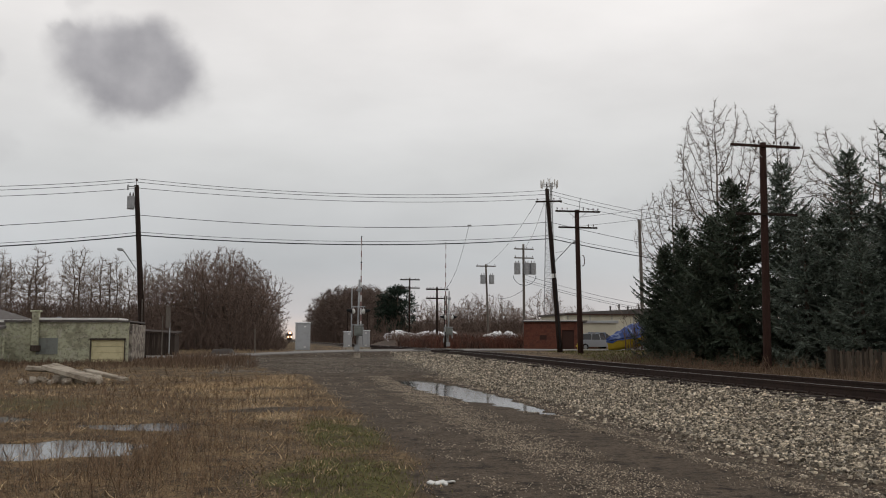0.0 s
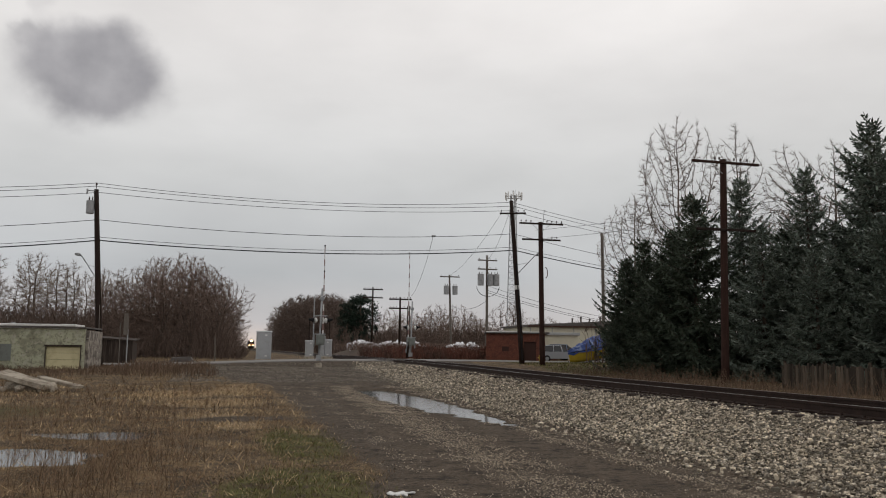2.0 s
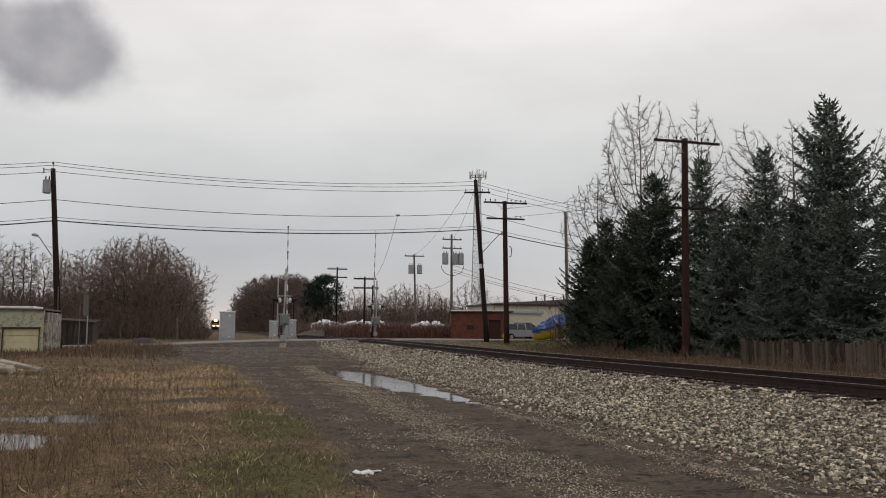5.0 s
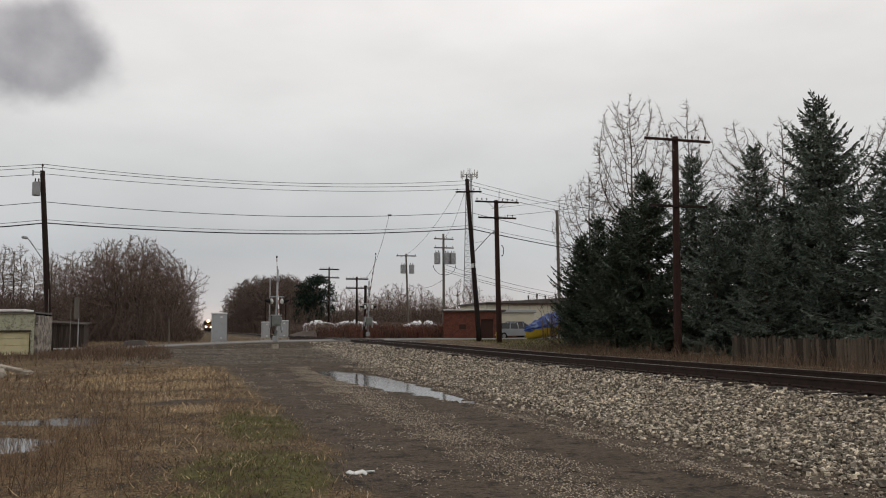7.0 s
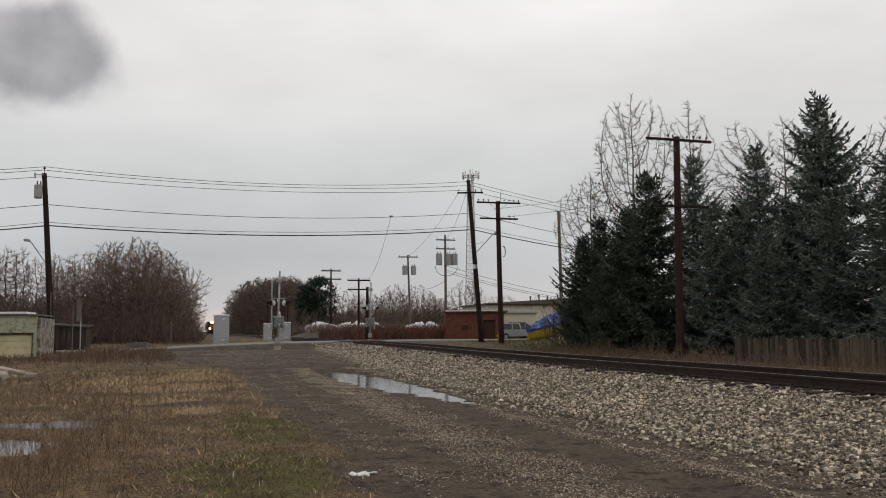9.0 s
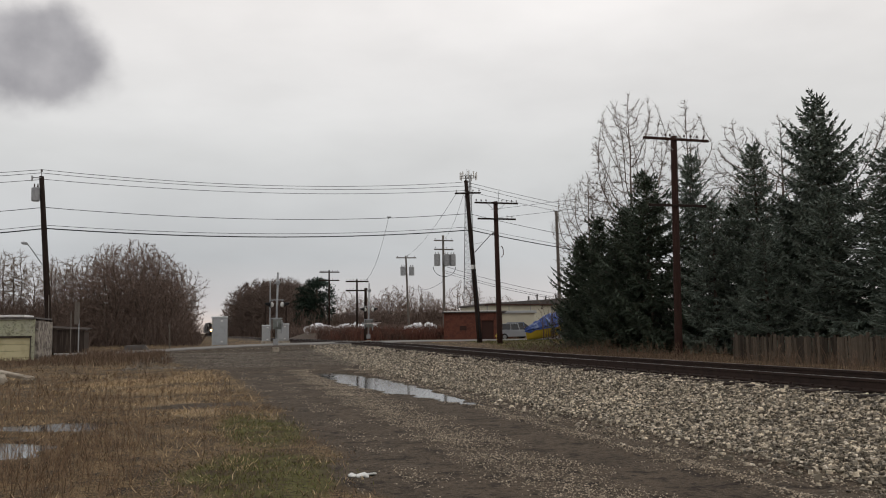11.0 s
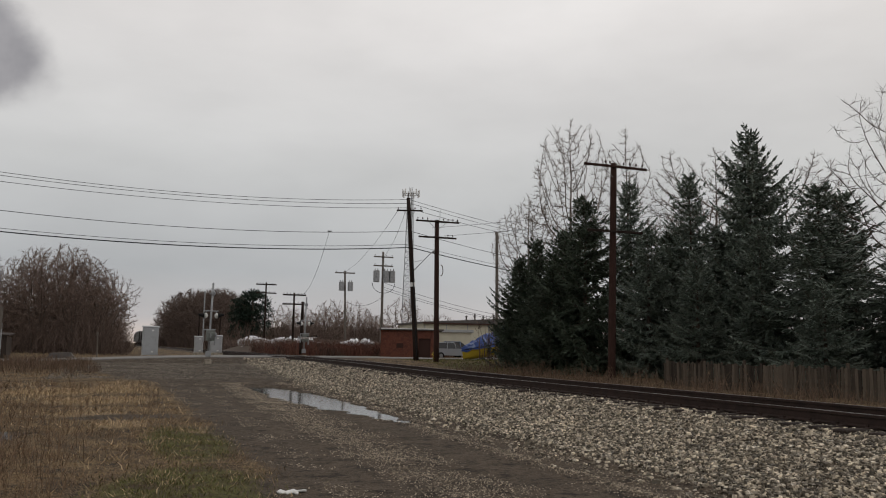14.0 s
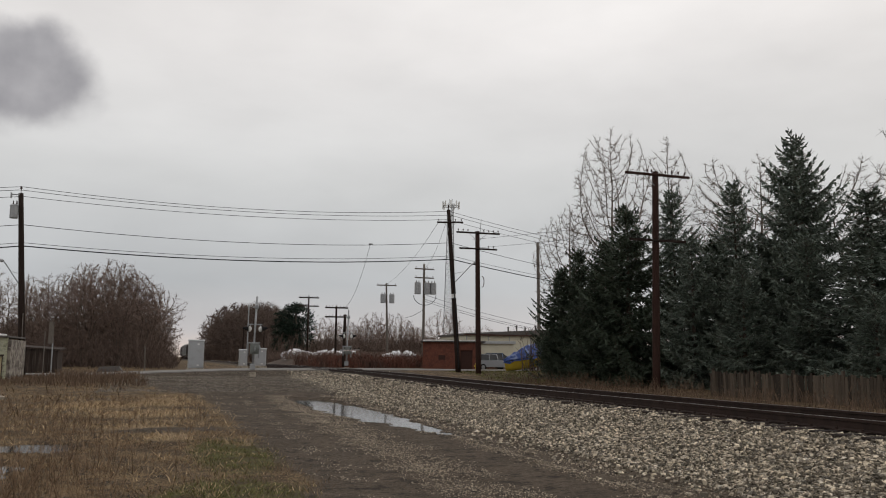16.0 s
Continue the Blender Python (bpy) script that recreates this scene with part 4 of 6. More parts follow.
CREAMDOOR = material("cream_door_paint", (0.62, 0.56, 0.35), 0.7, spots=[((0.42, 0.36, 0.2), 2.5, 0.5, 0.7, 0.6)])
ROOFGREY = material("dark_roof_felt", (0.11, 0.10, 0.095), 0.85, spots=[((0.2, 0.19, 0.18), 3, 0.5, 0.7, 0.6)])
OLDWOOD = material("weathered_grey_boards", (0.085, 0.068, 0.052), 0.9, spots=[((0.04, 0.03, 0.024), 3, 0.45, 0.65, 0.7), ((0.17, 0.15, 0.125), 8, 0.55, 0.7, 0.6)], bump=0.4, bump_scale=18, stretch=(5, 5, 0.4), per_object=0.62)
DARKWOOD = material("dark_brown_boards", (0.045, 0.034, 0.028), 0.9, spots=[((0.09, 0.07, 0.06), 3, 0.45, 0.65, 0.7)], stretch=(5, 5, 0.4), per_object=0.3)
GLASS = material("dim_window_glass", (0.02, 0.022, 0.025), 0.08, spec=0.45)


def build_garage():
    y, x0, x1, z0 = 46.5, -14.6, -8.55, 0.25
    h = 2.22
    ob = thing("garage", "low green block garage with peeling paint and cream door", "garage", pose(0, 0, 0))
    wall = Shape()
    dx0, dx1, dh = -10.4, -8.75, 1.3
    wall.box((x0 + dx0) / 2, y, z0 - 0.3, dx0 - x0, 0.2, h + 0.3)
    wall.box((dx1 + x1) / 2, y, z0 - 0.3, x1 - dx1, 0.2, h + 0.3)
    wall.box((dx0 + dx1) / 2, y, z0 + dh, dx1 - dx0, 0.2, h - dh)
    front = part("front_wall", wall, GREENWALL, ob, "peeling pale green painted block wall")
    part("end_wall", Shape().box(x1 + 0.05, y + 2.0, z0 - 0.3, 0.2, 4.0, h + 0.2), BAREBLOCK, ob, "bare block end wall with blackened patches")
    part("side_wall", Shape().box(x0 + 0.1, y + 2.2, z0 - 0.3, 0.2, 4.2, h + 0.2).box((x0 + x1) / 2, y + 4.3, z0 - 0.3, x1 - x0, 0.2, h + 0.2), GREENWALL, ob)
    part("roof", Shape().box((x0 + x1) / 2, y + 2.1, z0 + h, x1 - x0 + 0.1, 4.7, 0.09, bevel=0.01), ROOFGREY, ob)
    part("fascia", Shape().box((x0 + x1) / 2 - 0.3, y - 0.16, z0 + h - 0.02, x1 - x0 - 0.1, 0.05, 0.13), WHITE, ob, "white roof edge")
    part("roof_sheet", Shape().box(-11.0, y + 0.9, z0 + h + 0.09, 4.0, 2.4, 0.12, pose(0, 0, 0), 0.02), WHITE, ob, "white sheet lying on the roof")
    door = thing("garage_door", "", "", pose(0, 0, 0))
    door.parent = ob
    for k in range(4):
        part("door_panel", Shape().box((dx0 + dx1) / 2, y + 0.04, z0 - 0.05 + k * 0.335, dx1 - dx0, 0.05, 0.325, bevel=0.012), CREAMDOOR, door, "cream sectional door panel")
    part("door_frame", Shape().box(dx0 - 0.02, y - 0.11, z0 - 0.1, 0.04, 0.06, dh + 0.16).box(dx1 + 0.02, y - 0.11, z0 - 0.1, 0.04, 0.06, dh + 0.16).box((dx0 + dx1) / 2, y - 0.115, z0 + dh, dx1 - dx0 + 0.16, 0.06, 0.08), DARKWOOD, ob, "dark door frame")
    part("blocked_window", Shape().box(-12.55, y - 0.105, z0 + 0.55, 1.05, 0.02, 0.85, bevel=0.008), GREEN_GREY, ob, "bricked-up window in dull green")
    pipe = part("vent_stack", Shape().box(-13.1, y - 0.28, z0 + 1.0, 0.34, 0.3, 1.75, bevel=0.03), GREENWALL, ob, "pale green square duct")
    part("duct_cap", Shape().box(-13.1, y - 0.28, z0 + 2.72, 0.5, 0.44, 0.1, bevel=0.02), GREENWALL, pipe)
    part("duct_box", Shape().box(-13.05, y - 0.3, z0 + 0.72, 0.42, 0.34, 0.3, bevel=0.02), DARKWOOD, pipe)
    part("roof_vent", Shape().tube((-12.3, y + 1, z0 + h), (-12.3, y + 1, z0 + h + 0.3), 0.1, n=10), GALV, ob)
    # small annex and the pitched roof behind
    an = thing("annex", "small pale green annex with dark slumped roof", "shed", pose(0, 0, 0))
    part("wall", Shape().box(-16.1, 44, 0.0, 3.2, 3.0, 1.75), GREENWALL, an)
    part("corner_post", Shape().box(-14.45, 42.42, 0.0, 0.22, 0.16, 1.8, bevel=0.01), CREAMDOOR, an)
    part("roof", Shape().add([(-17.9, 42.2, 1.72), (-14.3, 42.2, 1.72), (-14.3, 45.6, 2.15), (-17.9, 45.6, 2.15), (-17.9, 42.2, 1.85), (-14.3, 42.2, 1.85), (-14.3, 45.6, 2.28), (-17.9, 45.6, 2.28)],
                             [(3, 2, 1, 0), (4, 5, 6, 7), (0, 1, 5, 4), (1, 2, 6, 5), (2, 3, 7, 6), (3, 0, 4, 7)]), ROOFGREY, an)
    part("hanging_boards", Shape().box(-15.4, 42.1, 1.45, 1.9, 0.06, 0.25, pose(0, 0, 0), 0.01), DARKWOOD, an)
    house = thing("house", "grey-roofed house standing behind the garage", "house", pose(-20.5, 54, 0.3))
    part("wall", Shape().box(0, 0, 0, 9.0, 7, 2.1), GREENWALL, house)
    part("roof", Shape().extrude([(-5, 2.05), (5, 2.05), (5, 2.2), (0.8, 3.55), (-0.8, 3.55), (-5, 2.2)], -3.9, 3.9), ROOFGREY, house)


build_garage()


def build_left_things():
    shed = thing("shed", "dark weathered board shed behind the pole", "shed", pose(-9.0, 60, 0.35))
    for k in range(16):
        part("board", Shape().box(-1.9 + 0.185 * k, 0, 0, 0.178, 0.03, 1.75 - 0.012 * k, bevel=0.004), DARKWOOD, shed)
    part("side", Shape().box(-0.5, 1.2, 0, 2.9, 2.2, 1.5), DARKWOOD, shed)
    part("roof", Shape().add([(-2.1, -0.2, 1.78), (1.1, -0.2, 1.56), (1.1, 2.6, 1.7), (-2.1, 2.6, 1.9), (-2.1, -0.2, 1.86), (1.1, -0.2, 1.64), (1.1, 2.6, 1.78), (-2.1, 2.6, 1.98)],
                             [(3, 2, 1, 0), (4, 5, 6, 7), (0, 1, 5, 4), (1, 2, 6, 5), (2, 3, 7, 6), (3, 0, 4, 7)]), DARKWOOD, shed)
    for x, y, z, w, h, label in ((-7.95, 56, 3.65, 0.36, 1.35, "narrow pale road sign seen from its edge on two posts"),):
        sg = thing("road_sign", label, "road sign", pose(x, y, gz(x, y)))
        part("post", Shape().tube((0.12, 0, -0.2), (0.12, 0, 2.2), 0.035, n=8), GALV, sg)
        part("post", Shape().tube((-0.35, 0.1, -0.2), (-0.35, 0.1, 2.6), 0.03, n=8), POLE_GREY, sg)
        part("panel", Shape().box(0, -0.03, 1.85, w * 0.8, 0.03, h, bevel=0.01), POLE_GREY, sg, "weathered grey back of a sign")
    tagged(part("marker_post", Shape().tube((-2.9, 66, 0.4), (-2.95, 66, 2.2), 0.045, n=8).box(-2.95, 66, 2.1, 0.13, 0.03, 0.25), POLE_GREY), "thin grey marker post in the brush", "marker post")
    # broken concrete slabs
    rng = random.Random(8)
    for x, y, z, sx, sy, sz, rx, ry, rz in ((-7.5, 30.8, 0.36, 1.8, 0.85, 0.16, 3, 15, -14), (-6.5, 31.3, 0.28, 1.5, 0.45, 0.13, 2, 12, -16), (-8.6, 31.9, 0.44, 1.25, 1.0, 0.16, -4, 3, 8)):
        m = pose(x, y, z, rx, ry, rz)
        s = Shape().box(0, 0, 0, sx, sy, sz, bevel=0.03)
        s.v = [tuple(Vector(p) + Vector((rng.uniform(-1, 1), rng.uniform(-1, 1), rng.uniform(-1, 1))) * 0.025) for p in s.v]
        tagged(part("concrete_slab", s, CONCRETE, at=m), "broken pale concrete slab tipped on rubble", "concrete slab", group="rubble heap")
    bv, bf = icosa()
    for k in range(34):
        x, y = rng.uniform(-9.1, -6.6), rng.uniform(30.3, 32.0)
        r = rng.uniform(0.09, 0.24)
        s = Shape().add([Vector(p) * r * rng.uniform(0.75, 1.2) for p in bv], [tuple(f) for f in bf])
        tagged(part("rubble_lump", s, CONCRETE, at=pose(x, y, gz(x, y) + r * 0.5, rng.uniform(0, 90), 0, rng.uniform(0, 360))), "lump of broken concrete in the rubble heap", "rubble", group="rubble heap")
    # pale scrap lying on the grass
    s = Shape()
    for dx, dy, w, l, a in ((0.01, 0, 0.13, 0.11, 12), (0.13, 0.03, 0.10, 0.07, -35), (-0.09, 0.02, 0.08, 0.09, 50), (0.05, -0.07, 0.07, 0.05, 70)):
        s.box(0, 0, 0.005, w, l, 0.022, Matrix.Translation((dx, dy, 0)) @ pose(0, 0, 0, 3 * a / 10, -9, a), 0.008)
    tagged(part("paper_scrap", s, WHITE, at=pose(1.62, 9.35, gz(1.62, 9.35))), "crumpled white scrap lying in the grass", "litter")
    # low wreck in the brush
    tagged(part("scrap_bonnet", Shape().add([(-0.9, 0, 0.1), (0.9, 0, 0.1), (0.9, 1, 0.15), (-0.9, 1, 0.15), (-0.75, 0.1, 0.42), (0.6, 0.1, 0.5), (0.6, 0.9, 0.5), (-0.7, 0.9, 0.45)],
                                            [(0, 1, 5, 4), (1, 2, 6, 5), (2, 3, 7, 6), (3, 0, 4, 7), (4, 5, 6, 7), (3, 2, 1, 0)]), ROOFGREY, at=pose(-5.3, 66, 0.35)), "grey sheet-metal hood lying in the brush", "scrap metal")


build_left_things()


# ---- right: brick hut, warehouse, boat, cars, tower ----
BRICK = material("red_brown_brick", (0.15, 0.056, 0.038), 0.85, spots=[((0.08, 0.035, 0.027), 3, 0.45, 0.65, 0.6), ((0.21, 0.10, 0.072), 9, 0.5, 0.7, 0.6)], bump=0.3, bump_scale=20)
BRICK_DARK = material("dark_brown_door", (0.055, 0.028, 0.022), 0.7)
CREAMWALL = material("cream_metal_siding", (0.58, 0.55, 0.44), 0.6, spots=[((0.48, 0.45, 0.36), 0.5, 0.45, 0.65, 0.6)], bump=0.05)
# pale spots paint highlights of the crumpled folds into the blue
BLUETARP = material("blue_tarpaulin", (0.045, 0.08, 0.24), 0.4, spots=[((0.3, 0.36, 0.5), 2.2, 0.55, 0.66, 0.7)], bump=0.5, bump_scale=5)
YELLOW = material("yellow_hull_paint", (0.58, 0.42, 0.045), 0.4, spots=[((0.4, 0.28, 0.03), 2, 0.5, 0.7, 0.5)])
SILVER = material("silver_car_paint", (0.42, 0.44, 0.47), 0.3, 0.5)
BLUECAR = material("blue_grey_car_paint", (0.12, 0.16, 0.24), 0.3, 0.4)
RUBBER = material("tyre_rubber", (0.02, 0.02, 0.02), 0.8)
SNOW = material("white_shrink_film", (0.82, 0.82, 0.84), 0.55, spots=[((0.55, 0.55, 0.58), 2, 0.5, 0.7, 0.6)], bump=0.6, bump_scale=3)


def build_right_buildings():
    ob = thing("brick_hut", "low red-brown brick building with flat roof beside the road", "brick building", pose(22.6, 71.5, 0.62, 0, 0, -17))
    w, h = 5.2, 2.45
    s = Shape().box(-0.93, 0, -0.2, w - 1.85, 0.25, h + 0.2).box(2.2, 0, -0.2, 0.75, 0.25, h + 0.2).box(1.25, 0, 1.75, 1.2, 0.25, h - 1.75)
    front = part("front_wall", s, BRICK, ob)
    part("side_wall", Shape().box(-w / 2 + 0.12, 2.6, -0.2, 0.25, 5, h + 0.2).box(w / 2 - 0.12, 2.6, -0.2, 0.25, 5, h + 0.2).box(0, 5.1, -0.2, w, 0.25, h + 0.2), BRICK, ob)
    part("door", Shape().box(1.25, 0.08, 0, 1.18, 0.06, 1.74, bevel=0.01), BRICK_DARK, ob, "dark brown door")
    part("sill", Shape().box(-0.9, -0.14, 0.9, 0.6, 0.05, 0.4), BRICK_DARK, ob, "dark bricked-up vent")
    roof = part("roof", Shape().box(0.1, 2.5, h, w + 0.55, 5.8, 0.14, bevel=0.02), ROOFGREY, ob)
    part("roof_edge", Shape().box(-0.15, -0.4, h + 0.1, w - 0.3, 0.06, 0.09), WHITE, roof, "pale roof edge")
    for k in range(14):  # coping course
        part("coping_brick", Shape().box(-w / 2 + 0.2 + k * 0.37, -0.135, h - 0.12, 0.34, 0.04, 0.1, bevel=0.008), BRICK, front)
    wh = thing("warehouse", "long low cream metal warehouse behind the brick building", "warehouse", pose(50, 112, 0.6))
    wall = part("wall", Shape().box(0, 5, -0.2, 26, 12, 4.5), CREAMWALL, wh)
    for k in range(9):
        part("wall_rib", Shape().box(-12.8 + 3.2 * k, -1.03, 0, 0.1, 0.06, 4.25), GALV, wall)
    part("roof", Shape().extrude([(-13.3, 4.3), (13.3, 4.3), (13.3, 4.55), (0, 5.3), (-13.3, 4.55)], -1.3, 11.5), ROOFGREY, wh)
    part("gutter", Shape().box(0, -1.4, 4.25, 26.6, 0.12, 0.2), BRICK_DARK, wh, "dark brown gutter")
    part("door", Shape().box(-4.4, -1.04, 0, 1.0, 0.06, 2.1), GALV, wh)
    for k, x in enumerate((-6.2, -4.9, -3.6, -2.0, 0.5)):
        part("roof_vent", Shape().tube((x, 0, 4.8), (x, 0, 5.5 + 0.25 * (k % 2)), 0.12, n=8).tube((x, 0, 5.45 + 0.25 * (k % 2)), (x, 0, 5.6 + 0.25 * (k % 2)), 0.2, 0.1, 8), ROOFGREY, wh)
    wg = thing("shed", "low grey-white flat building behind the brick hut", "shed", pose(35.2, 104, 0.6, 0, 0, -18))
    part("wall", Shape().box(0, 0, -0.2, 11, 8, 3.1), CREAMWALL, wg)
    part("roof", Shape().box(0, 0, 2.9, 11.6, 8.6, 0.35, bevel=0.03), CABINET, wg)


build_right_buildings()


def build_boat():
    ob = thing("covered_boat", "yellow boat under a rumpled blue tarpaulin", "boat", pose(27.4, 64.5, 0.7, 0, -13, 20))
    hull = Shape()
    n = 12
    rows = []
    for k in range(n + 1):
        u = k / n
        half = 1.05 * (1 - (1 - min(1, u * 1.7)) ** 2.4) if u < 0.6 else 1.05
        x = -2.9 + 5.6 * u
        keel = 0.45 * (1 - u) ** 3
        rows.append([(x, -half, 1.25 + 0.15 * (1 - u)), (x, -half * 0.85, 0.6 + 0.2 * (1 - u)), (x, -half * 0.4, 0.3 + keel), (x, 0, 0.2 + keel), (x, half * 0.4, 0.3 + keel), (x, half * 0.85, 0.6 + 0.2 * (1 - u)), (x, half, 1.25 + 0.15 * (1 - u))])
    hull.add([p for r in rows for p in r], [(7 * k + i, 7 * k + 7 + i, 7 * k + 8 + i, 7 * k + 1 + i) for k in range(n) for i in range(6)] + [tuple(7 * n + i for i in range(7))])
    part("hull", hull, YELLOW, ob, "yellow painted hull", smooth=True)
    part("rub_rail", Shape().path([r[0] for r in rows], 0.035), BLACK, ob)
    tarp = Shape()
    rng = random.Random(3)
    tr = []
    for k in range(17):
        u = k / 16
        half = 1.12 * (1 - (1 - min(1, u * 1.7)) ** 2.4) if u < 0.6 else 1.12
        x = -2.95 + 5.75 * u
        ridge = 1.25 + 0.75 * math.sin(min(1, u * 1.25) * math.pi * 0.55)
        tr.append([(x + rng.uniform(-0.06, 0.06), half * w, 1.22 + 0.15 * (1 - u) + (ridge - 1.1) * (1 - abs(w) ** 1.5) + rng.uniform(-0.09, 0.09) - (0.14 * rng.random() if abs(w) > 0.9 else 0)) for w in np.linspace(-1.03, 1.03, 11)])
    tarp.add([p for r in tr for p in r], [(11 * k + i, 11 * k + 11 + i, 11 * k + 12 + i, 11 * k + 1 + i) for k in range(16) for i in range(10)])
    part("tarpaulin", tarp, BLUETARP, ob, "rumpled blue tarpaulin")
    trailer = part("trailer", Shape().box(0.4, -0.5, 0.12, 4.6, 0.08, 0.1).box(0.4, 0.5, 0.12, 4.6, 0.08, 0.1).box(-2.4, 0, 0.12, 1.4, 0.08, 0.08).box(1.0, 0, 0.1, 0.1, 2.0, 0.08), GALV, ob)
    for sg in (-1, 1):
        part("wheel", Shape().tube((1.0, sg * 0.95, 0.12), (1.0, sg * 1.12, 0.12), 0.3, 0.3, 16), RUBBER, trailer)


build_boat()


def car(x, y, z, turn, paint, label):
    ob = thing("car", label, "car", pose(x, y, z, 0, 0, turn), "parked cars")
    prof = [(-2.2, 0.35), (2.2, 0.35), (2.25, 0.7), (2.1, 0.92), (1.0, 1.0), (-2.05, 1.02), (-2.25, 0.7)]
    part("body", Shape().extrude(prof, -0.86, 0.86), paint, ob)
    cabin = part("cabin", Shape().add([(-1.9, -0.8, 1.0), (1.0, -0.8, 1.0), (1.0, 0.8, 1.0), (-1.9, 0.8, 1.0), (-1.5, -0.62, 1.55), (0.25, -0.62, 1.55), (0.25, 0.62, 1.55), (-1.5, 0.62, 1.55)],
                                      [(0, 1, 5, 4), (1, 2, 6, 5), (2, 3, 7, 6), (3, 0, 4, 7), (4, 5, 6, 7)]), GLASS, ob, "dark windows")
    part("roof", Shape().box(-0.62, 0, 1.54, 1.8, 1.26, 0.06, bevel=0.02), paint, ob)
    for xx in (-0.65, 0.3, -1.65):
        for sg in (-1, 1):
            part("pillar", Shape().tube((xx - 0.05, sg * 0.81, 1.0), (xx + (0.05 if xx < 0 else -0.12), sg * 0.64, 1.55), 0.04, n=5), paint, cabin)
    for xx in (-1.4, 1.4):
        for sg in (-1, 1):
            w = part("wheel", Shape().tube((xx, sg * 0.74, 0.33), (xx, sg * 0.9, 0.33), 0.33, 0.33, 18), RUBBER, ob)
            part("rim", Shape().tube((xx, sg * 0.9, 0.33), (xx, sg * 0.915, 0.33), 0.2, 0.18, 12), GALV, w)
    for sg in (-1, 1):
        part("headlight", Shape().box(2.2, sg * 0.6, 0.68, 0.06, 0.32, 0.14, bevel=0.02), WHITE, ob)
        part("tail_light", Shape().box(-2.2, sg * 0.66, 0.72, 0.06, 0.22, 0.18, bevel=0.02), STRIPE_RED, ob)
    return ob


car(28.4, 77, 0.5, 8, SILVER, "silver car parked beside the brick building")
car(31.2, 82, 0.65, -20, BLUECAR, "blue-grey car parked by the warehouse")
tagged(part("fire_hydrant", Shape().tube((0, 0, 0), (0, 0, 0.5), 0.11, 0.1, 12).tube((0, 0, 0.5), (0, 0, 0.62), 0.14, 0.05, 12).tube((-0.2, 0, 0.36), (0.2, 0, 0.36), 0.06, n=8).tube((0, 0, 0), (0, 0, 0.05), 0.17, 0.17, 12), YELLOW, at=pose(22.3, 64, gz(22.3, 64))), "small yellow fire hydrant on the verge", "fire hydrant")


def build_tower():
    ob = thing("antenna_tower", "tall grey lattice antenna tower with panel antennas", "antenna tower", pose(62.7, 200, 0))
    H = 40.5
    legs = [(math.cos(a), math.sin(a)) for a in (0.5, 0.5 + 2.094, 0.5 + 4.189)]
    rad = [2.0 + (0.75 - 2.0) * k for k in np.linspace(0, 1, 28)]
    zs = np.linspace(0, H, 28)
    for c, s in legs:
        part("leg", Shape().path([(c * r, s * r, z) for r, z in zip(rad, zs)], 0.12, 6), GALV, ob)
    lat = Shape()
    for k in range(27):
        for i in range(3):
            (c0, s0), (c1, s1) = legs[i], legs[(i + 1) % 3]
            lat.tube((c0 * rad[k], s0 * rad[k], zs[k]), (c1 * rad[k + 1], s1 * rad[k + 1], zs[k + 1]), 0.05, n=4, cap=False)
            lat.tube((c1 * rad[k], s1 * rad[k], zs[k]), (c0 * rad[k], s0 * rad[k], zs[k]), 0.05, n=4, cap=False)
    part("lattice", lat, GALV, ob)
    ring = part("antenna_platform", Shape().path([(2.0 * math.cos(a), 2.0 * math.sin(a), 40.1) for a in np.linspace(0, 2 * math.pi, 19)], 0.09), GALV, ob)
    for k in range(9):
        a = 2 * math.pi * k / 9 + 0.2
        part("panel_antenna", Shape().box(2.1 * math.cos(a), 2.1 * math.sin(a), 39.4, 0.26, 0.2, 1.9, bevel=0.03), WHITE, ring)
    for k in range(3):
        part("whip", Shape().tube((0.4 * k - 0.4, 0, 40), (0.4 * k - 0.4, 0, 42.0), 0.04, n=5), GALV, ring)


build_tower()


# white wrapped heaps and distant clutter behind the red brush
def build_white_heaps():
    rng = random.Random(12)
    for x, y, sx, h in ((13.5, 112, 1.7, 1.1), (15.6, 114, 1.5, 0.85), (17.6, 112, 1.6, 0.95), (19.4, 113, 1.5, 0.9), (21.3, 112, 1.2, 0.75), (24.2, 100, 1.1, 0.8), (26.3, 101, 0.7, 0.9)):
        s = Shape()
        for k in range(26):
            u = rng.uniform(-1, 1)
            size = rng.uniform(0.25, 0.6)
            top = h * (1 - u * u) * rng.uniform(0.1, 1.0)
            s.box(0, 0, -0.2, size * 1.5, size, size * 0.7, Matrix.Translation((sx * u, rng.uniform(-0.7, 0.7), top * 0.8)) @ pose(0, 0, 0, rng.uniform(-40, 40), rng.uniform(-45, 45), rng.uniform(0, 180)))
        s.v = [tuple(Vector(p) + Vector([rng.uniform(-0.12, 0.12) for _ in range(3)])) for p in s.v]
        tagged(part("snow_heap", s, SNOW, at=pose(x, y, 1.72)), "low jagged white heap behind reddish brush", "snow heap", group="white heaps")
    bank = Shape()
    bank.add([(11, 104, 0.5), (32, 98, 0.5), (30, 102, 1.6), (13.5, 109, 1.6), (13.5, 120, 1.6), (30, 118, 1.6), (11, 130, 0.5), (32, 130, 0.5)], [(0, 1, 2, 3), (3, 2, 5, 4), (4, 5, 7, 6), (0, 3, 4, 6), (1, 7, 5, 2)])
    tagged(part("earth_bank", bank, BARK), "low brown earth bank behind the brush", "ground", kind="structure")


build_white_heaps()


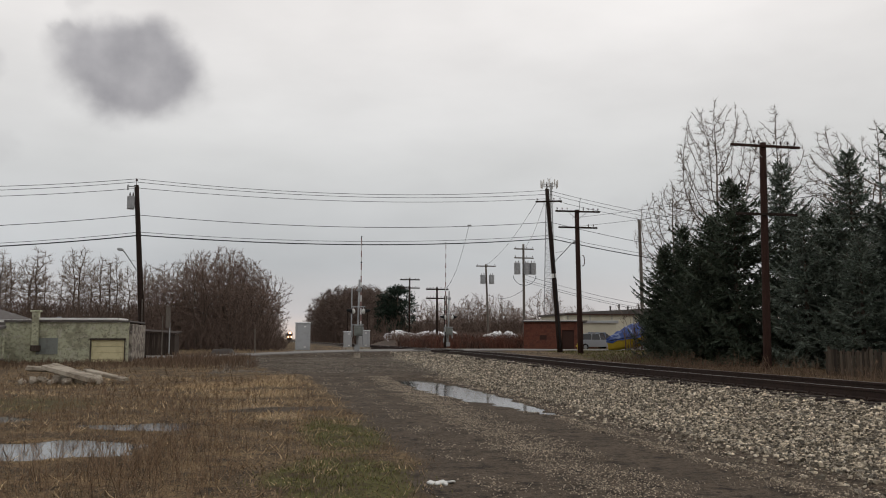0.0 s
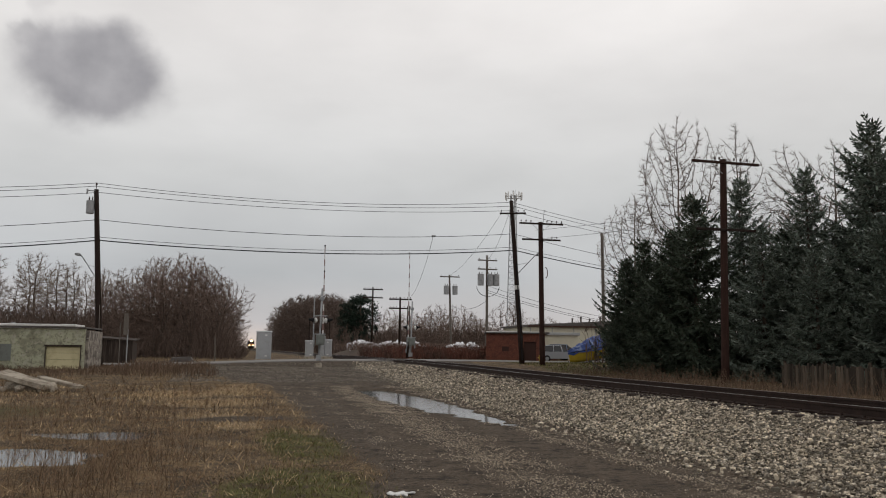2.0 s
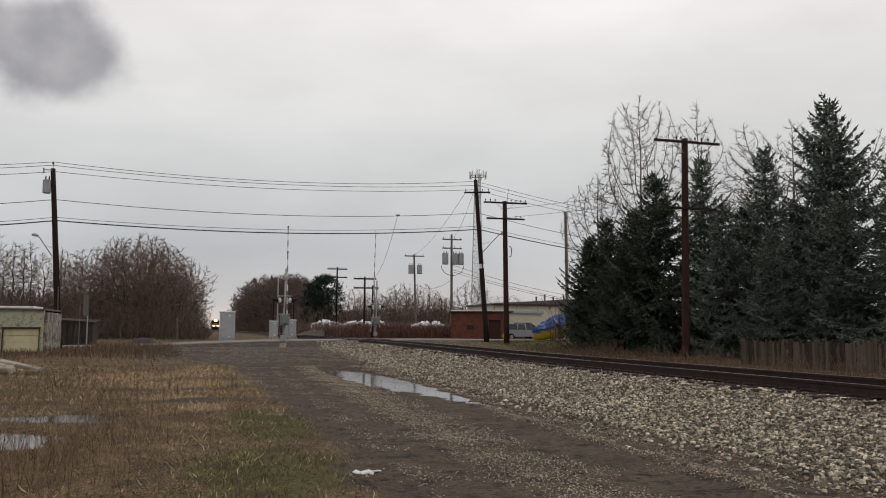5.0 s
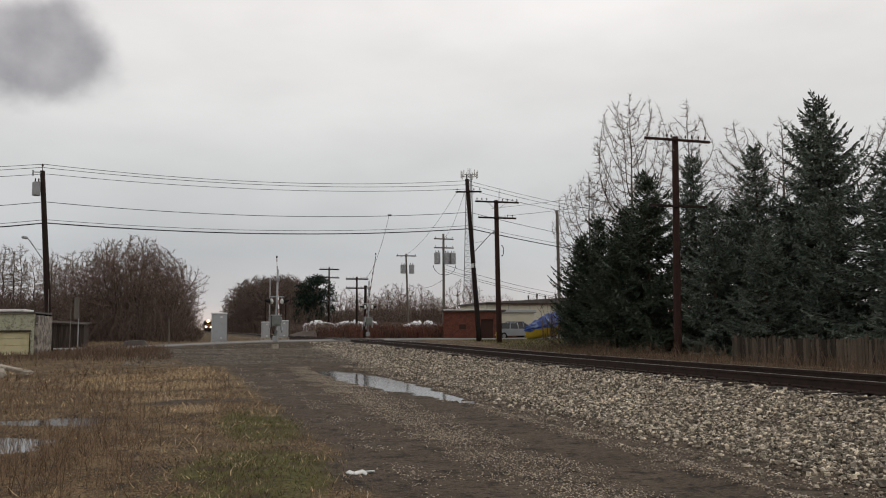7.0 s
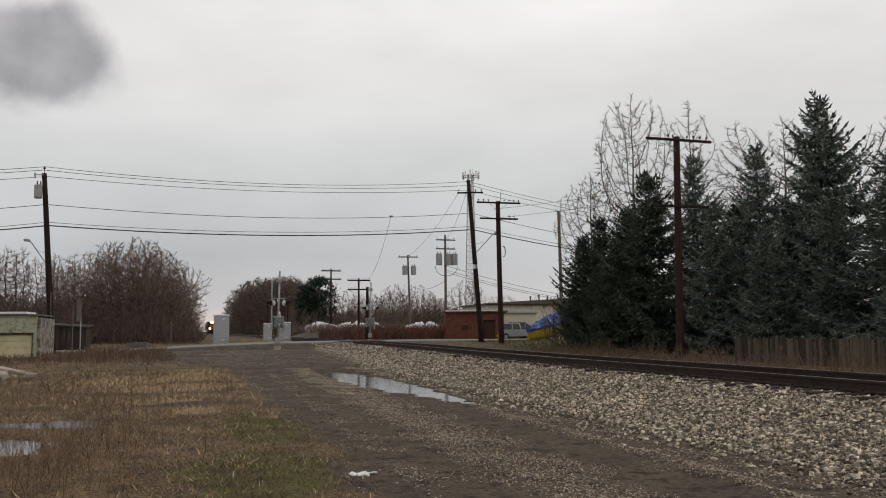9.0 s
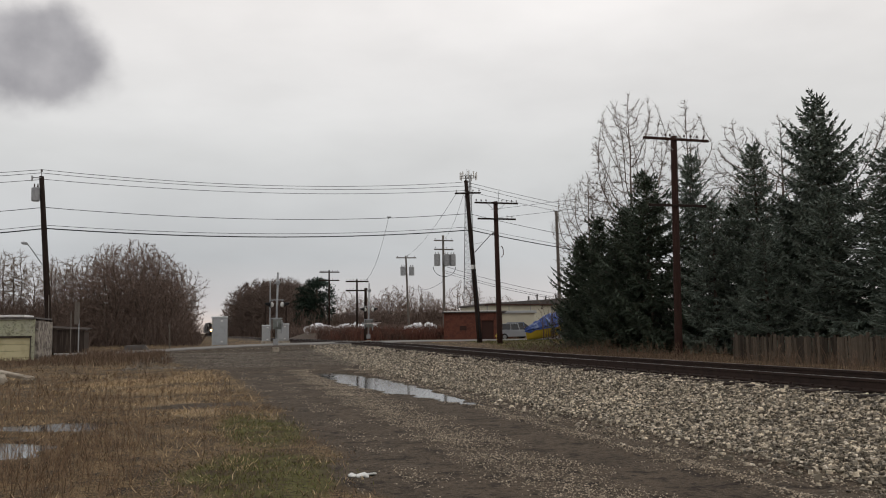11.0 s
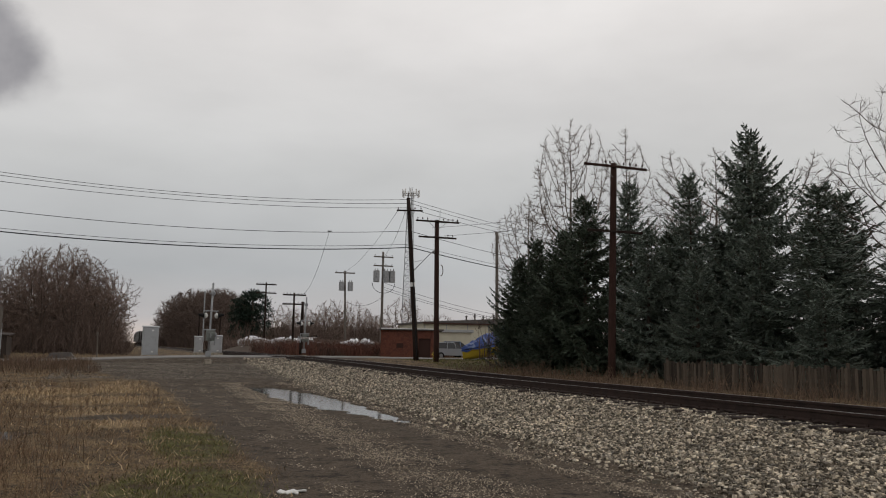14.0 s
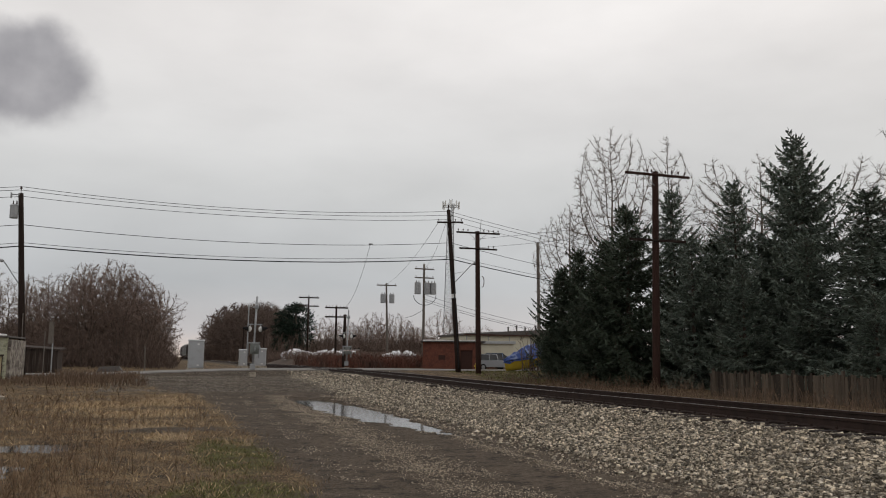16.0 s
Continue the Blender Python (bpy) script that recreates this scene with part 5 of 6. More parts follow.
# ---- board fence beyond the tracks ----
def build_fence():
    ob = thing("board_fence", "weathered grey vertical board fence in dead brush", "fence", pose(0, 0, 0))
    rng = random.Random(6)
    metas = []
    for k in range(5):
        w, h = 0.105 + 0.012 * (k % 3), 0.96 + 0.03 * k
        s = Shape().add([(-w / 2, -0.011, 0), (w / 2, -0.011, 0), (w / 2, 0.011, 0), (-w / 2, 0.011, 0), (-w / 2, -0.011, h - 0.02 * (k % 2)), (w / 2, -0.011, h), (w / 2, 0.011, h), (-w / 2, 0.011, h - 0.02 * (k % 2))],
                        [(3, 2, 1, 0), (4, 5, 6, 7), (0, 1, 5, 4), (1, 2, 6, 5), (2, 3, 7, 6), (3, 0, 4, 7)])
        metas.append(s.mesh("board", OLDWOOD))
    y = 6.0
    while y < 30.6:
        x = 21.0
        part("board", metas[rng.randrange(5)], OLDWOOD, ob, at=pose(x, y, gz(x, y) - 0.02 + rng.uniform(-0.03, 0.02), rng.uniform(-1.5, 1.5), 0, 90 + rng.uniform(-3, 3)))
        y += rng.uniform(0.125, 0.15)
    for z in (0.35, 0.85):
        part("rail", Shape().box(21.04, 18.3, 0.16 + z, 0.04, 24.8, 0.09), OLDWOOD, ob)
    for k in range(11):
        part("post", Shape().box(21.1, 6.2 + 2.43 * k, 0, 0.09, 0.09, 1.3, bevel=0.008), OLDWOOD, ob)


build_fence()
# ---- trees ----
def tubes(segs, n):
    """Many tapered tubes at once. segs: rows of x, y, z, x, y, z, r0, r1."""
    s = np.asarray(segs, float)
    p, q = s[:, :3], s[:, 3:6]
    d = q - p
    d /= np.maximum(np.linalg.norm(d, axis=1, keepdims=True), 1e-6)
    ref = np.where(np.abs(d[:, 2:3]) > 0.9, [[1.0, 0, 0]], [[0, 0, 1.0]])
    a = np.cross(d, ref)
    a /= np.linalg.norm(a, axis=1, keepdims=True)
    b = np.cross(d, a)
    t = 2 * np.pi * np.arange(n) / n
    ring = a[:, None, :] * np.cos(t)[None, :, None] + b[:, None, :] * np.sin(t)[None, :, None]
    v = np.concatenate([p[:, None] + ring * s[:, 6, None, None], q[:, None] + ring * s[:, 7, None, None]], 1)
    i = np.arange(n)
    quad = np.stack([i, (i + 1) % n, n + (i + 1) % n, n + i], -1)
    f = quad[None] + (np.arange(len(s)) * 2 * n)[:, None, None]
    return v.reshape(-1, 3), f.reshape(-1, 4)


def grown_segments(seed, height, crown, points, stems=1, step=0.34, twig=0.011, lift=0.18, shoots=2, shoot_len=0.5, lead=0.7, kill=1.6):
    """Limbs that grow towards light: crown rows are (height, radius) of the crown's outline, as shares of the height."""
    rng = np.random.default_rng(seed)
    hs, rs = np.array(crown).T
    A = []
    while len(A) < points:
        h = rng.uniform(hs[0], hs[-1])
        edge = np.interp(h, hs, rs)
        r, a = rs.max() * math.sqrt(rng.random()), rng.uniform(0, 2 * math.pi)
        lobe = 1 + 0.16 * math.sin(3 * a + 7 * h + seed) + 0.12 * math.sin(5 * a - 13 * h)
        if 0.15 * edge < r < edge * lobe:
            A.append((r * height * math.cos(a), r * height * math.sin(a), h * height))
    A = np.array(A)
    nodes, mother = [], []
    for s in range(stems):
        a = rng.uniform(0, 2 * math.pi)
        lean = 0.0 if stems == 1 else rng.uniform(0.1, 0.32)
        p = np.array([0.06 * math.cos(a), 0.06 * math.sin(a), -0.2]) * (1 if stems > 1 else np.array([0, 0, 1]))
        nodes.append(p)
        mother.append(-1)
        for _ in range(int(height * lead / step)):
            d = np.array([lean * math.cos(a), lean * math.sin(a), 1]) + rng.normal(0, 0.1, 3)
            nodes.append(nodes[-1] + d / np.linalg.norm(d) * step)
            mother.append(len(nodes) - 2)
    near = np.full(len(A), 1e9)
    who = np.zeros(len(A), int)
    fresh = list(range(len(nodes)))
    old, kids = len(nodes), collections.Counter()
    for _ in range(150):
        F = np.array([nodes[i] for i in fresh])
        D = np.linalg.norm(A[:, None] - F[None], axis=2)
        k = D.argmin(1)
        d = D[np.arange(len(A)), k]
        who = np.where(d < near, np.array(fresh)[k], who)
        near = np.minimum(near, d)
        keep = near > step * kill
        A, near, who = A[keep], near[keep], who[keep]
        if not len(A):
            break
        at = np.array([nodes[w] for w in who])
        v = (A - at) / near[:, None]
        seen = near < step * 22
        ids, inv = np.unique(who[seen], return_inverse=True)
        pull = np.zeros((len(ids), 3))
        np.add.at(pull, inv.ravel(), v[seen])
        pull /= np.maximum(np.linalg.norm(pull, axis=1, keepdims=True), 1e-6)
        lost = []
        for j, w in enumerate(ids):  # a growing tip keeps its way and never turns back
            if w >= old and mother[w] >= 0:
                way = (nodes[w] - nodes[mother[w]]) / step
                if way @ pull[j] < (0.78 if not kids[w] else 0.0) or kids[w] > 2:
                    lost.append(j)
                    continue
                if not kids[w]:
                    pull[j] += way * 0.7
            kids[w] += 1
        if lost:
            drop = np.isin(who, ids[lost])
            A, near, who = A[~drop], near[~drop], who[~drop]
            ids, pull = np.delete(ids, lost), np.delete(pull, lost, 0)
        if not len(A) or not len(ids):
            break
        pull = pull + [0, 0, lift] + rng.normal(0, 0.07, pull.shape)
        pull /= np.linalg.norm(pull, axis=1, keepdims=True)
        fresh = []
        for w, d in zip(ids, pull):
            nodes.append(nodes[w] + d * step)
            mother.append(int(w))
            fresh.append(len(nodes) - 1)
        if not fresh:
            break
    n = len(nodes)
    area = np.zeros(n)
    tips = np.ones(n, bool)
    for i in range(n - 1, -1, -1):
        area[i] = max(area[i], twig ** 2.25)
        if mother[i] >= 0:
            area[mother[i]] += area[i]
            tips[mother[i]] = False
    rad = area ** (1 / 2.25)
    segs = [(*nodes[m], *nodes[i], min(rad[m], rad[i] * 1.35), rad[i]) for i, m in enumerate(mother) if m >= 0]
    ends = []
    for i in range(n):
        if rad[i] < twig * 3.2 and mother[i] >= 0:
            fwd = nodes[i] - nodes[mother[i]]
            fwd = fwd / np.linalg.norm(fwd)
            for _ in range(shoots + 2 * tips[i]):
                d = fwd + rng.normal(0, 0.5, 3) + np.array([0, 0, 0.25])
                q = nodes[i] - fwd * step * rng.random()
                ends.append((*q, *(q + d / np.linalg.norm(d) * shoot_len * rng.uniform(0.4, 1.15)), twig, twig * 0.3))
    return segs, ends


def spikes(rows):
    """Many three-sided shoots that run out to a point."""
    v, f = tubes(rows, 3)
    v = v.reshape(-1, 6, 3)
    v = np.concatenate([v[:, :3], v[:, 3:].mean(1, keepdims=True)], 1)
    f = np.array([(0, 1, 3), (1, 2, 3), (2, 0, 3)])[None] + (np.arange(len(v)) * 4)[:, None, None]
    return v.reshape(-1, 3), f.reshape(-1, 3)


def bare_tree(seed, height, crown, points, bark, twigs, label, stems=1, step=0.34, twig=0.011, lift=0.18, shoots=2, shoot_len=0.5, lead=0.7):
    segs, ends = grown_segments(seed, height, crown, points, stems, step, twig, lift, shoots, shoot_len, lead)
    ob = thing("bare_tree", label, "tree", pose(0, 0, 0), "bare trees")
    thick = [q for q in segs if q[7] > twig * 2.6]
    thin = [q for q in segs if q[7] <= twig * 2.6]
    part("trunk", big_mesh("trunk", *tubes(thick, 6), bark), bark, ob)
    part("crown", big_mesh("crown", *tubes(thin, 3), twigs), twigs, ob, "leafless branches")
    part("fine_crown", big_mesh("fine_crown", *spikes(ends), twigs), twigs, ob, "fine leafless twigs")
    return ob


def place(ob, x, y, z=None, turn=0.0, size=1.0, first=False, wide=1.0):
    z = gz(x, y) if z is None else z
    if first:
        ob.matrix_basis = pose(x, y, z, 0, 0, turn)
        ob.scale = (size * wide, size * wide, size)
        return ob
    c = copy_thing(ob, pose(x, y, z, 0, 0, turn))
    c.scale = (size * wide, size * wide, size)
    return c


ROUND = ((0.30, 0.06), (0.42, 0.15), (0.6, 0.185), (0.8, 0.17), (0.93, 0.10), (1.0, 0.03))
SLIM = ((0.30, 0.04), (0.5, 0.105), (0.7, 0.125), (0.88, 0.085), (1.0, 0.02))
BUSHY = ((0.05, 0.2), (0.25, 0.33), (0.5, 0.37), (0.75, 0.3), (0.92, 0.16), (1.0, 0.05))
SPREAD = ((0.22, 0.2), (0.4, 0.42), (0.6, 0.46), (0.8, 0.36), (1.0, 0.1))
LINE = ((0.28, 0.05), (0.5, 0.15), (0.75, 0.16), (0.92, 0.09), (1.0, 0.02))


def build_bare_trees():
    rng = random.Random(21)
    # tall pale trees behind the spruces
    tall = [bare_tree(31, 18.0, ROUND, 5000, BARK_PALE, BARK_PALE, "tall pale bare tree with a broad crown behind the spruces", twig=0.0095, step=0.3, lift=0.08, shoots=6, shoot_len=0.5, lead=0.5),
            bare_tree(32, 18.0, SLIM, 3200, BARK_PALE, BARK_PALE, "tall slim pale bare tree behind the spruces", twig=0.0095, step=0.3, lift=0.15, shoots=6, shoot_len=0.5, lead=0.72),
            bare_tree(33, 18.0, SLIM, 3200, BARK_PALE, BARK_PALE, "tall slim pale bare tree behind the spruces", stems=2, twig=0.0095, step=0.3, lift=0.15, shoots=6, shoot_len=0.5, lead=0.72)]
    used = set()
    for k, x, y, h, w in ((0, 29.7, 55, 18.6, 1.0), (1, 34.6, 55, 18.4, 1.0), (2, 38.8, 55, 17.2, 1.2), (1, 42.9, 55, 17.8, 1.1), (2, 46.6, 54.5, 18.6, 1.1), (0, 26.9, 56, 12.6, 1.25), (2, 51.0, 53, 18.0, 1.2), (0, 41.0, 58, 14.0, 1.0)):
        place(tall[k], x, y, None, 70 * x, h / 18.0, k not in used, w)
        used.add(k)
    dark = bare_tree(45, 16, SPREAD, 2600, BARK, BARK, "dark spreading bare tree beyond the fence", twig=0.011, step=0.32, lift=0.02, lead=0.4, shoots=2, shoot_len=0.6)
    place(dark, 33.9, 27.0, None, 40, 0.94, True, 0.95)
    # brown thicket left of the track
    bush = [bare_tree(51 + k, 10, BUSHY, 3000, BARK, TWIG, "bushy reddish-brown bare tree in a dense thicket", stems=4, step=0.27, twig=0.012, lift=0.08, shoots=5, shoot_len=0.55, lead=0.55) for k in range(3)]
    used = set()
    spots = [(-3.7, 88, 7.2), (-3.3, 96, 9.2), (-5.0, 92, 10.2), (-6.6, 90, 10.8), (-7.4, 95, 11.6), (-8.8, 92, 11.4), (-10.0, 97, 11.4), (-11.8, 93, 9.8), (-5.8, 99, 10.6), (-4.6, 106, 9.0), (-8.6, 103, 11.8), (-13.4, 99, 9.0), (-2.6, 86, 3.6),
             (-15.0, 96, 8.4), (-5.6, 116, 9.4), (-7.5, 128, 10.0), (-9, 112, 11.0), (-3.0, 92, 6.4), (-6.2, 87, 7.5), (-9.6, 88, 8.5), (-12.4, 90, 7.0)]
    for k, (x, y, h) in enumerate(spots):
        v = k % 3
        place(bush[v], x, y, 0.5, rng.uniform(0, 360), h / 10, v not in used, rng.uniform(0.9, 1.1))
        used.add(v)
    # tree line behind the garage
    line = [bare_tree(61 + k, 13, LINE if k else ROUND, 1100, BARK, TWIG_LINE, "slender bare tree in the far tree line", step=0.34, twig=0.015, lift=0.15, lead=0.7, shoots=5, shoot_len=0.75) for k in range(3)]
    used = set()
    k = 0
    for row, (y, n, h0, h1) in enumerate(((118, 20, 9.5, 13.8), (132, 20, 10.5, 15.5))):
        for i in range(n):
            x = -60 + (42 if row == 0 else 45) * (i + rng.random()) / n
            place(line[k % 3], x, y + rng.uniform(-5, 5), 0.6, rng.uniform(0, 360), rng.uniform(h0, h1) / 13, k % 3 not in used, rng.uniform(0.8, 1.2))
            used.add(k % 3)
            k += 1
    # woods along the far side of the line
    mass = [bare_tree(71 + k, 14, BUSHY, 1300, TWIG_FAR, TWIG_FAR, "dense dark bare tree in the woods along the line", stems=4, step=0.42, twig=0.026, lift=0.08, shoots=6, shoot_len=1.1, lead=0.55) for k in range(2)]
    used = set()
    k = 0
    for y, n, x0, x1, h0, h1 in ((185, 4, 13, 19, 10.0, 12.4), (205, 5, 11.0, 22, 9.5, 13.6), (235, 7, 9.0, 24, 9, 15.8), (270, 8, 8.2, 30, 9, 17.4), (310, 8, 7.8, 36, 9, 19), (380, 8, 8.5, 40, 10, 21.5)):
        for i in range(n):
            u = (i + rng.random() * 0.6) / n
            place(mass[k % 2], x0 + (x1 - x0) * u, y + rng.uniform(-8, 8), 0.5, rng.uniform(0, 360), (h0 + (h1 - h0) * min(1, u * 5) * (1 if u < 0.75 else 0.85)) / 13.3, k % 2 not in used, rng.uniform(1.15, 1.45))
            used.add(k % 2)
            k += 1
    # scrub right of the woods and behind the hut
    for x, y, h in ((23.5, 150, 8.5), (27.5, 148, 8), (31, 145, 9.5), (34, 140, 9), (36.5, 142, 8), (39, 146, 7), (42, 150, 6), (22, 140, 6.5), (25, 142, 7.5), (29, 140, 7.5), (32.5, 150, 8.5), (35.5, 134, 6.5), (38, 138, 6.5), (28.5, 126, 5), (24, 128, 5), (26, 135, 6.5), (30, 132, 6), (33, 134, 6.2), (56, 165, 8), (61, 170, 8.5), (66, 168, 7.5), (58, 190, 13), (72, 180, 8), (76, 176, 8)):
        place(bush[k % 3], x, y, 0.6, rng.uniform(0, 360), h / 10, False, rng.uniform(1.0, 1.25))
        k += 1


build_bare_trees()


def needle_sprays(P, D, L, W, rng):
    """Tapered needle-clad twigs: root P, direction D, length L, half width W."""
    n = len(P)
    D = D / np.linalg.norm(D, axis=1, keepdims=True)
    up = np.tile([[0.0, 0.0, 1.0]], (n, 1)) + rng.normal(0, 0.45, (n, 3))
    S = np.cross(D, up)
    S /= np.maximum(np.linalg.norm(S, axis=1, keepdims=True), 1e-6)
    U = np.cross(S, D)
    a, b = (P + D * L[:, None] * k for k in (0.12, 0.6))
    drop = U * W[:, None] * 0.35
    v = np.stack([P, a + S * W[:, None] * 0.8 - drop, b + S * W[:, None] - drop, P + D * L[:, None] + U * L[:, None] * 0.06, b - S * W[:, None] - drop, a - S * W[:, None] * 0.8 - drop], 1)
    o = (np.arange(n) * 6)[:, None]
    f = np.concatenate([o + np.array([[0, 1, 2, 3]]), o + np.array([[0, 3, 4, 5]])])
    return v.reshape(-1, 3), f


def spruce(seed, height, radius, mat, label, droop=0.28, tier=0.5, full=1.0, leaders=1):
    """Whorls of boughs that sag and lift at their tips, each a fan of needle-clad twigs."""
    rng = np.random.default_rng(seed)
    ob = thing("spruce", label, "spruce tree", pose(0, 0, 0), "spruces")
    part("trunk", Shape().path([(0, 0, -0.2), (0.05, 0.02, height * 0.5), (0, 0, height * 0.98)], [0.17, 0.09, 0.012], 7), BARK, ob)
    P, D, L, W, limbs = [], [], [], [], []

    def spray(p, d, ln, w):
        P.append(p)
        D.append(d)
        L.append(ln)
        W.append(w)

    def bough(root, a, r, rise, curl, u):
        c, s = math.cos(a), math.sin(a)
        out, side = np.array([c, s, 0.0]), np.array([-s, c, 0.0])
        m = max(3, int(r / 0.2))
        twist = rng.normal(0, 0.1)
        prev = root
        for j in range(1, m + 1):
            t = j / m
            p = root + out * r * t + side * r * twist * t * t + np.array([0, 0, r * (rise * t - 0.22 * math.sin(math.pi * t) * (1 - u) + curl * t * t)])
            fwd = p - prev
            fwd = fwd / np.linalg.norm(fwd)
            limbs.append((*prev, *p, 0.026 * (1 - 0.8 * t) + 0.004, 0.026 * (1 - 0.8 * t)))
            if t > 0.12:
                fan = min(0.62, 0.16 + 0.42 * r * (1 - t) ** 0.8)
                for sg in (-1, 1):
                    for q in range(int(2.5 * full + rng.random())):
                        d = fwd * rng.uniform(0.5, 1.0) + side * sg * rng.uniform(0.5, 1.0) + np.array([0, 0, rng.normal(-0.2, 0.16)])
                        ln = fan * rng.uniform(0.6, 1.15)
                        b = prev + (p - prev) * rng.random()
                        spray(b, d, ln, rng.uniform(0.026, 0.044))
                        tip = b + d / np.linalg.norm(d) * ln * 0.55
                        for e in (-1, 1):
                            spray(tip, d + fwd * 0.5 * e + side * 0.3 * e + np.array([0, 0, rng.normal(-0.35, 0.2)]), ln * 0.55, rng.uniform(0.024, 0.036))
                spray(prev, np.array([0.3 * c, 0.3 * s, -1.0]) + rng.normal(0, 0.3, 3), rng.uniform(0.14, 0.3), 0.05)
            prev = p
        spray(prev - fwd * 0.1, fwd + np.array([0, 0, 0.12]), 0.34, 0.04)
        for e in (-0.6, 0.6):
            spray(prev - fwd * 0.14, fwd + side * e, 0.26, 0.038)

    tops = [(0.0, 0.0, 0.25, height, radius)]
    for k in range(1, leaders):
        a = rng.uniform(0, 6.28)
        tops.append((0.28 * radius * math.cos(a), 0.28 * radius * math.sin(a), height * 0.5, height * rng.uniform(0.8, 0.9), radius * 0.55))
    for x0, y0, zb, zt, rad in tops:
        z = zb
        lob = rng.uniform(0, 6.28, 3)
        while z < zt - 0.25:
            u = (z - zb) / (zt - zb)
            reach = rad * ((1 - u) ** 0.8) * (0.72 + 0.28 * min(1, u * 7)) * rng.uniform(0.82, 1.12) + 0.16
            n = int(5 + 5 * (1 - u))
            a0 = rng.uniform(0, 6.28)
            for k in range(n):
                a = a0 + 6.283 * k / n + rng.normal(0, 0.2)
                r = reach * (1 + 0.2 * math.sin(2 * a + lob[0] + z * 0.9) + 0.12 * math.sin(3 * a + lob[1] - z * 1.7)) * rng.uniform(0.72, 1.18)
                bough(np.array([x0, y0, z + rng.normal(0, 0.1)]), a, max(0.18, r), 0.75 * u ** 1.5 - droop * (1 - u) + rng.normal(0, 0.07), 0.16 + 0.1 * rng.random(), u)
            z += tier * (0.62 + 0.5 * (1 - u)) * rng.uniform(0.8, 1.2)
        for k in range(12):
            spray(np.array([x0, y0, zt - 0.8 + 0.06 * k]), np.array([rng.normal(0, 0.45), rng.normal(0, 0.45), 0.9]), 0.26, 0.032)
    tagged(part("branch_wood", big_mesh("branch_wood", *tubes(limbs, 3), BARK), BARK, ob), kind="stuff")
    part("foliage", big_mesh("foliage", *needle_sprays(np.array(P), np.array(D), np.array(L), np.array(W), rng), mat), mat, ob, "drooping needle sprays")
    return ob


def pine(seed, height, radius, mat, label):
    """A broad-headed pine: clumps of needles at the ends of crooked limbs."""
    rng = np.random.default_rng(seed)
    ob = thing("pine", label, "pine tree", pose(0, 0, 0))
    part("trunk", Shape().path([(0, 0, -0.2), (0.15, 0, height * 0.5), (-0.1, 0, height * 0.9)], [0.28, 0.2, 0.08], 7), BARK, ob)
    P, D, L, W, limbs = [], [], [], [], []
    for k in range(70):
        h = rng.uniform(0.16, 1.0)
        a = rng.uniform(0, 6.28)
        r = radius * min(1, 3.2 * (1.05 - h)) ** 0.6 * rng.uniform(0.3, 1.25)
        c = np.array([r * math.cos(a), r * math.sin(a), height * (0.08 + 0.9 * h)])
        limbs.append((0, 0, max(0.5, c[2] - 0.5 * r), *c, 0.06, 0.02))
        for _ in range(85):
            d = rng.normal(0, 1, 3) + [0, 0, 0.3]
            P.append(c + rng.normal(0, 1, 3) * [0.5, 0.5, 0.24])
            D.append(d)
            L.append(rng.uniform(0.3, 0.6))
            W.append(rng.uniform(0.05, 0.09))
    tagged(part("branch_wood", big_mesh("branch_wood", *tubes(limbs, 4), BARK), BARK, ob), kind="stuff")
    part("foliage", big_mesh("foliage", *needle_sprays(np.array(P), np.array(D), np.array(L), np.array(W), rng), mat), mat, ob, "dense dark needle clumps")
    return ob


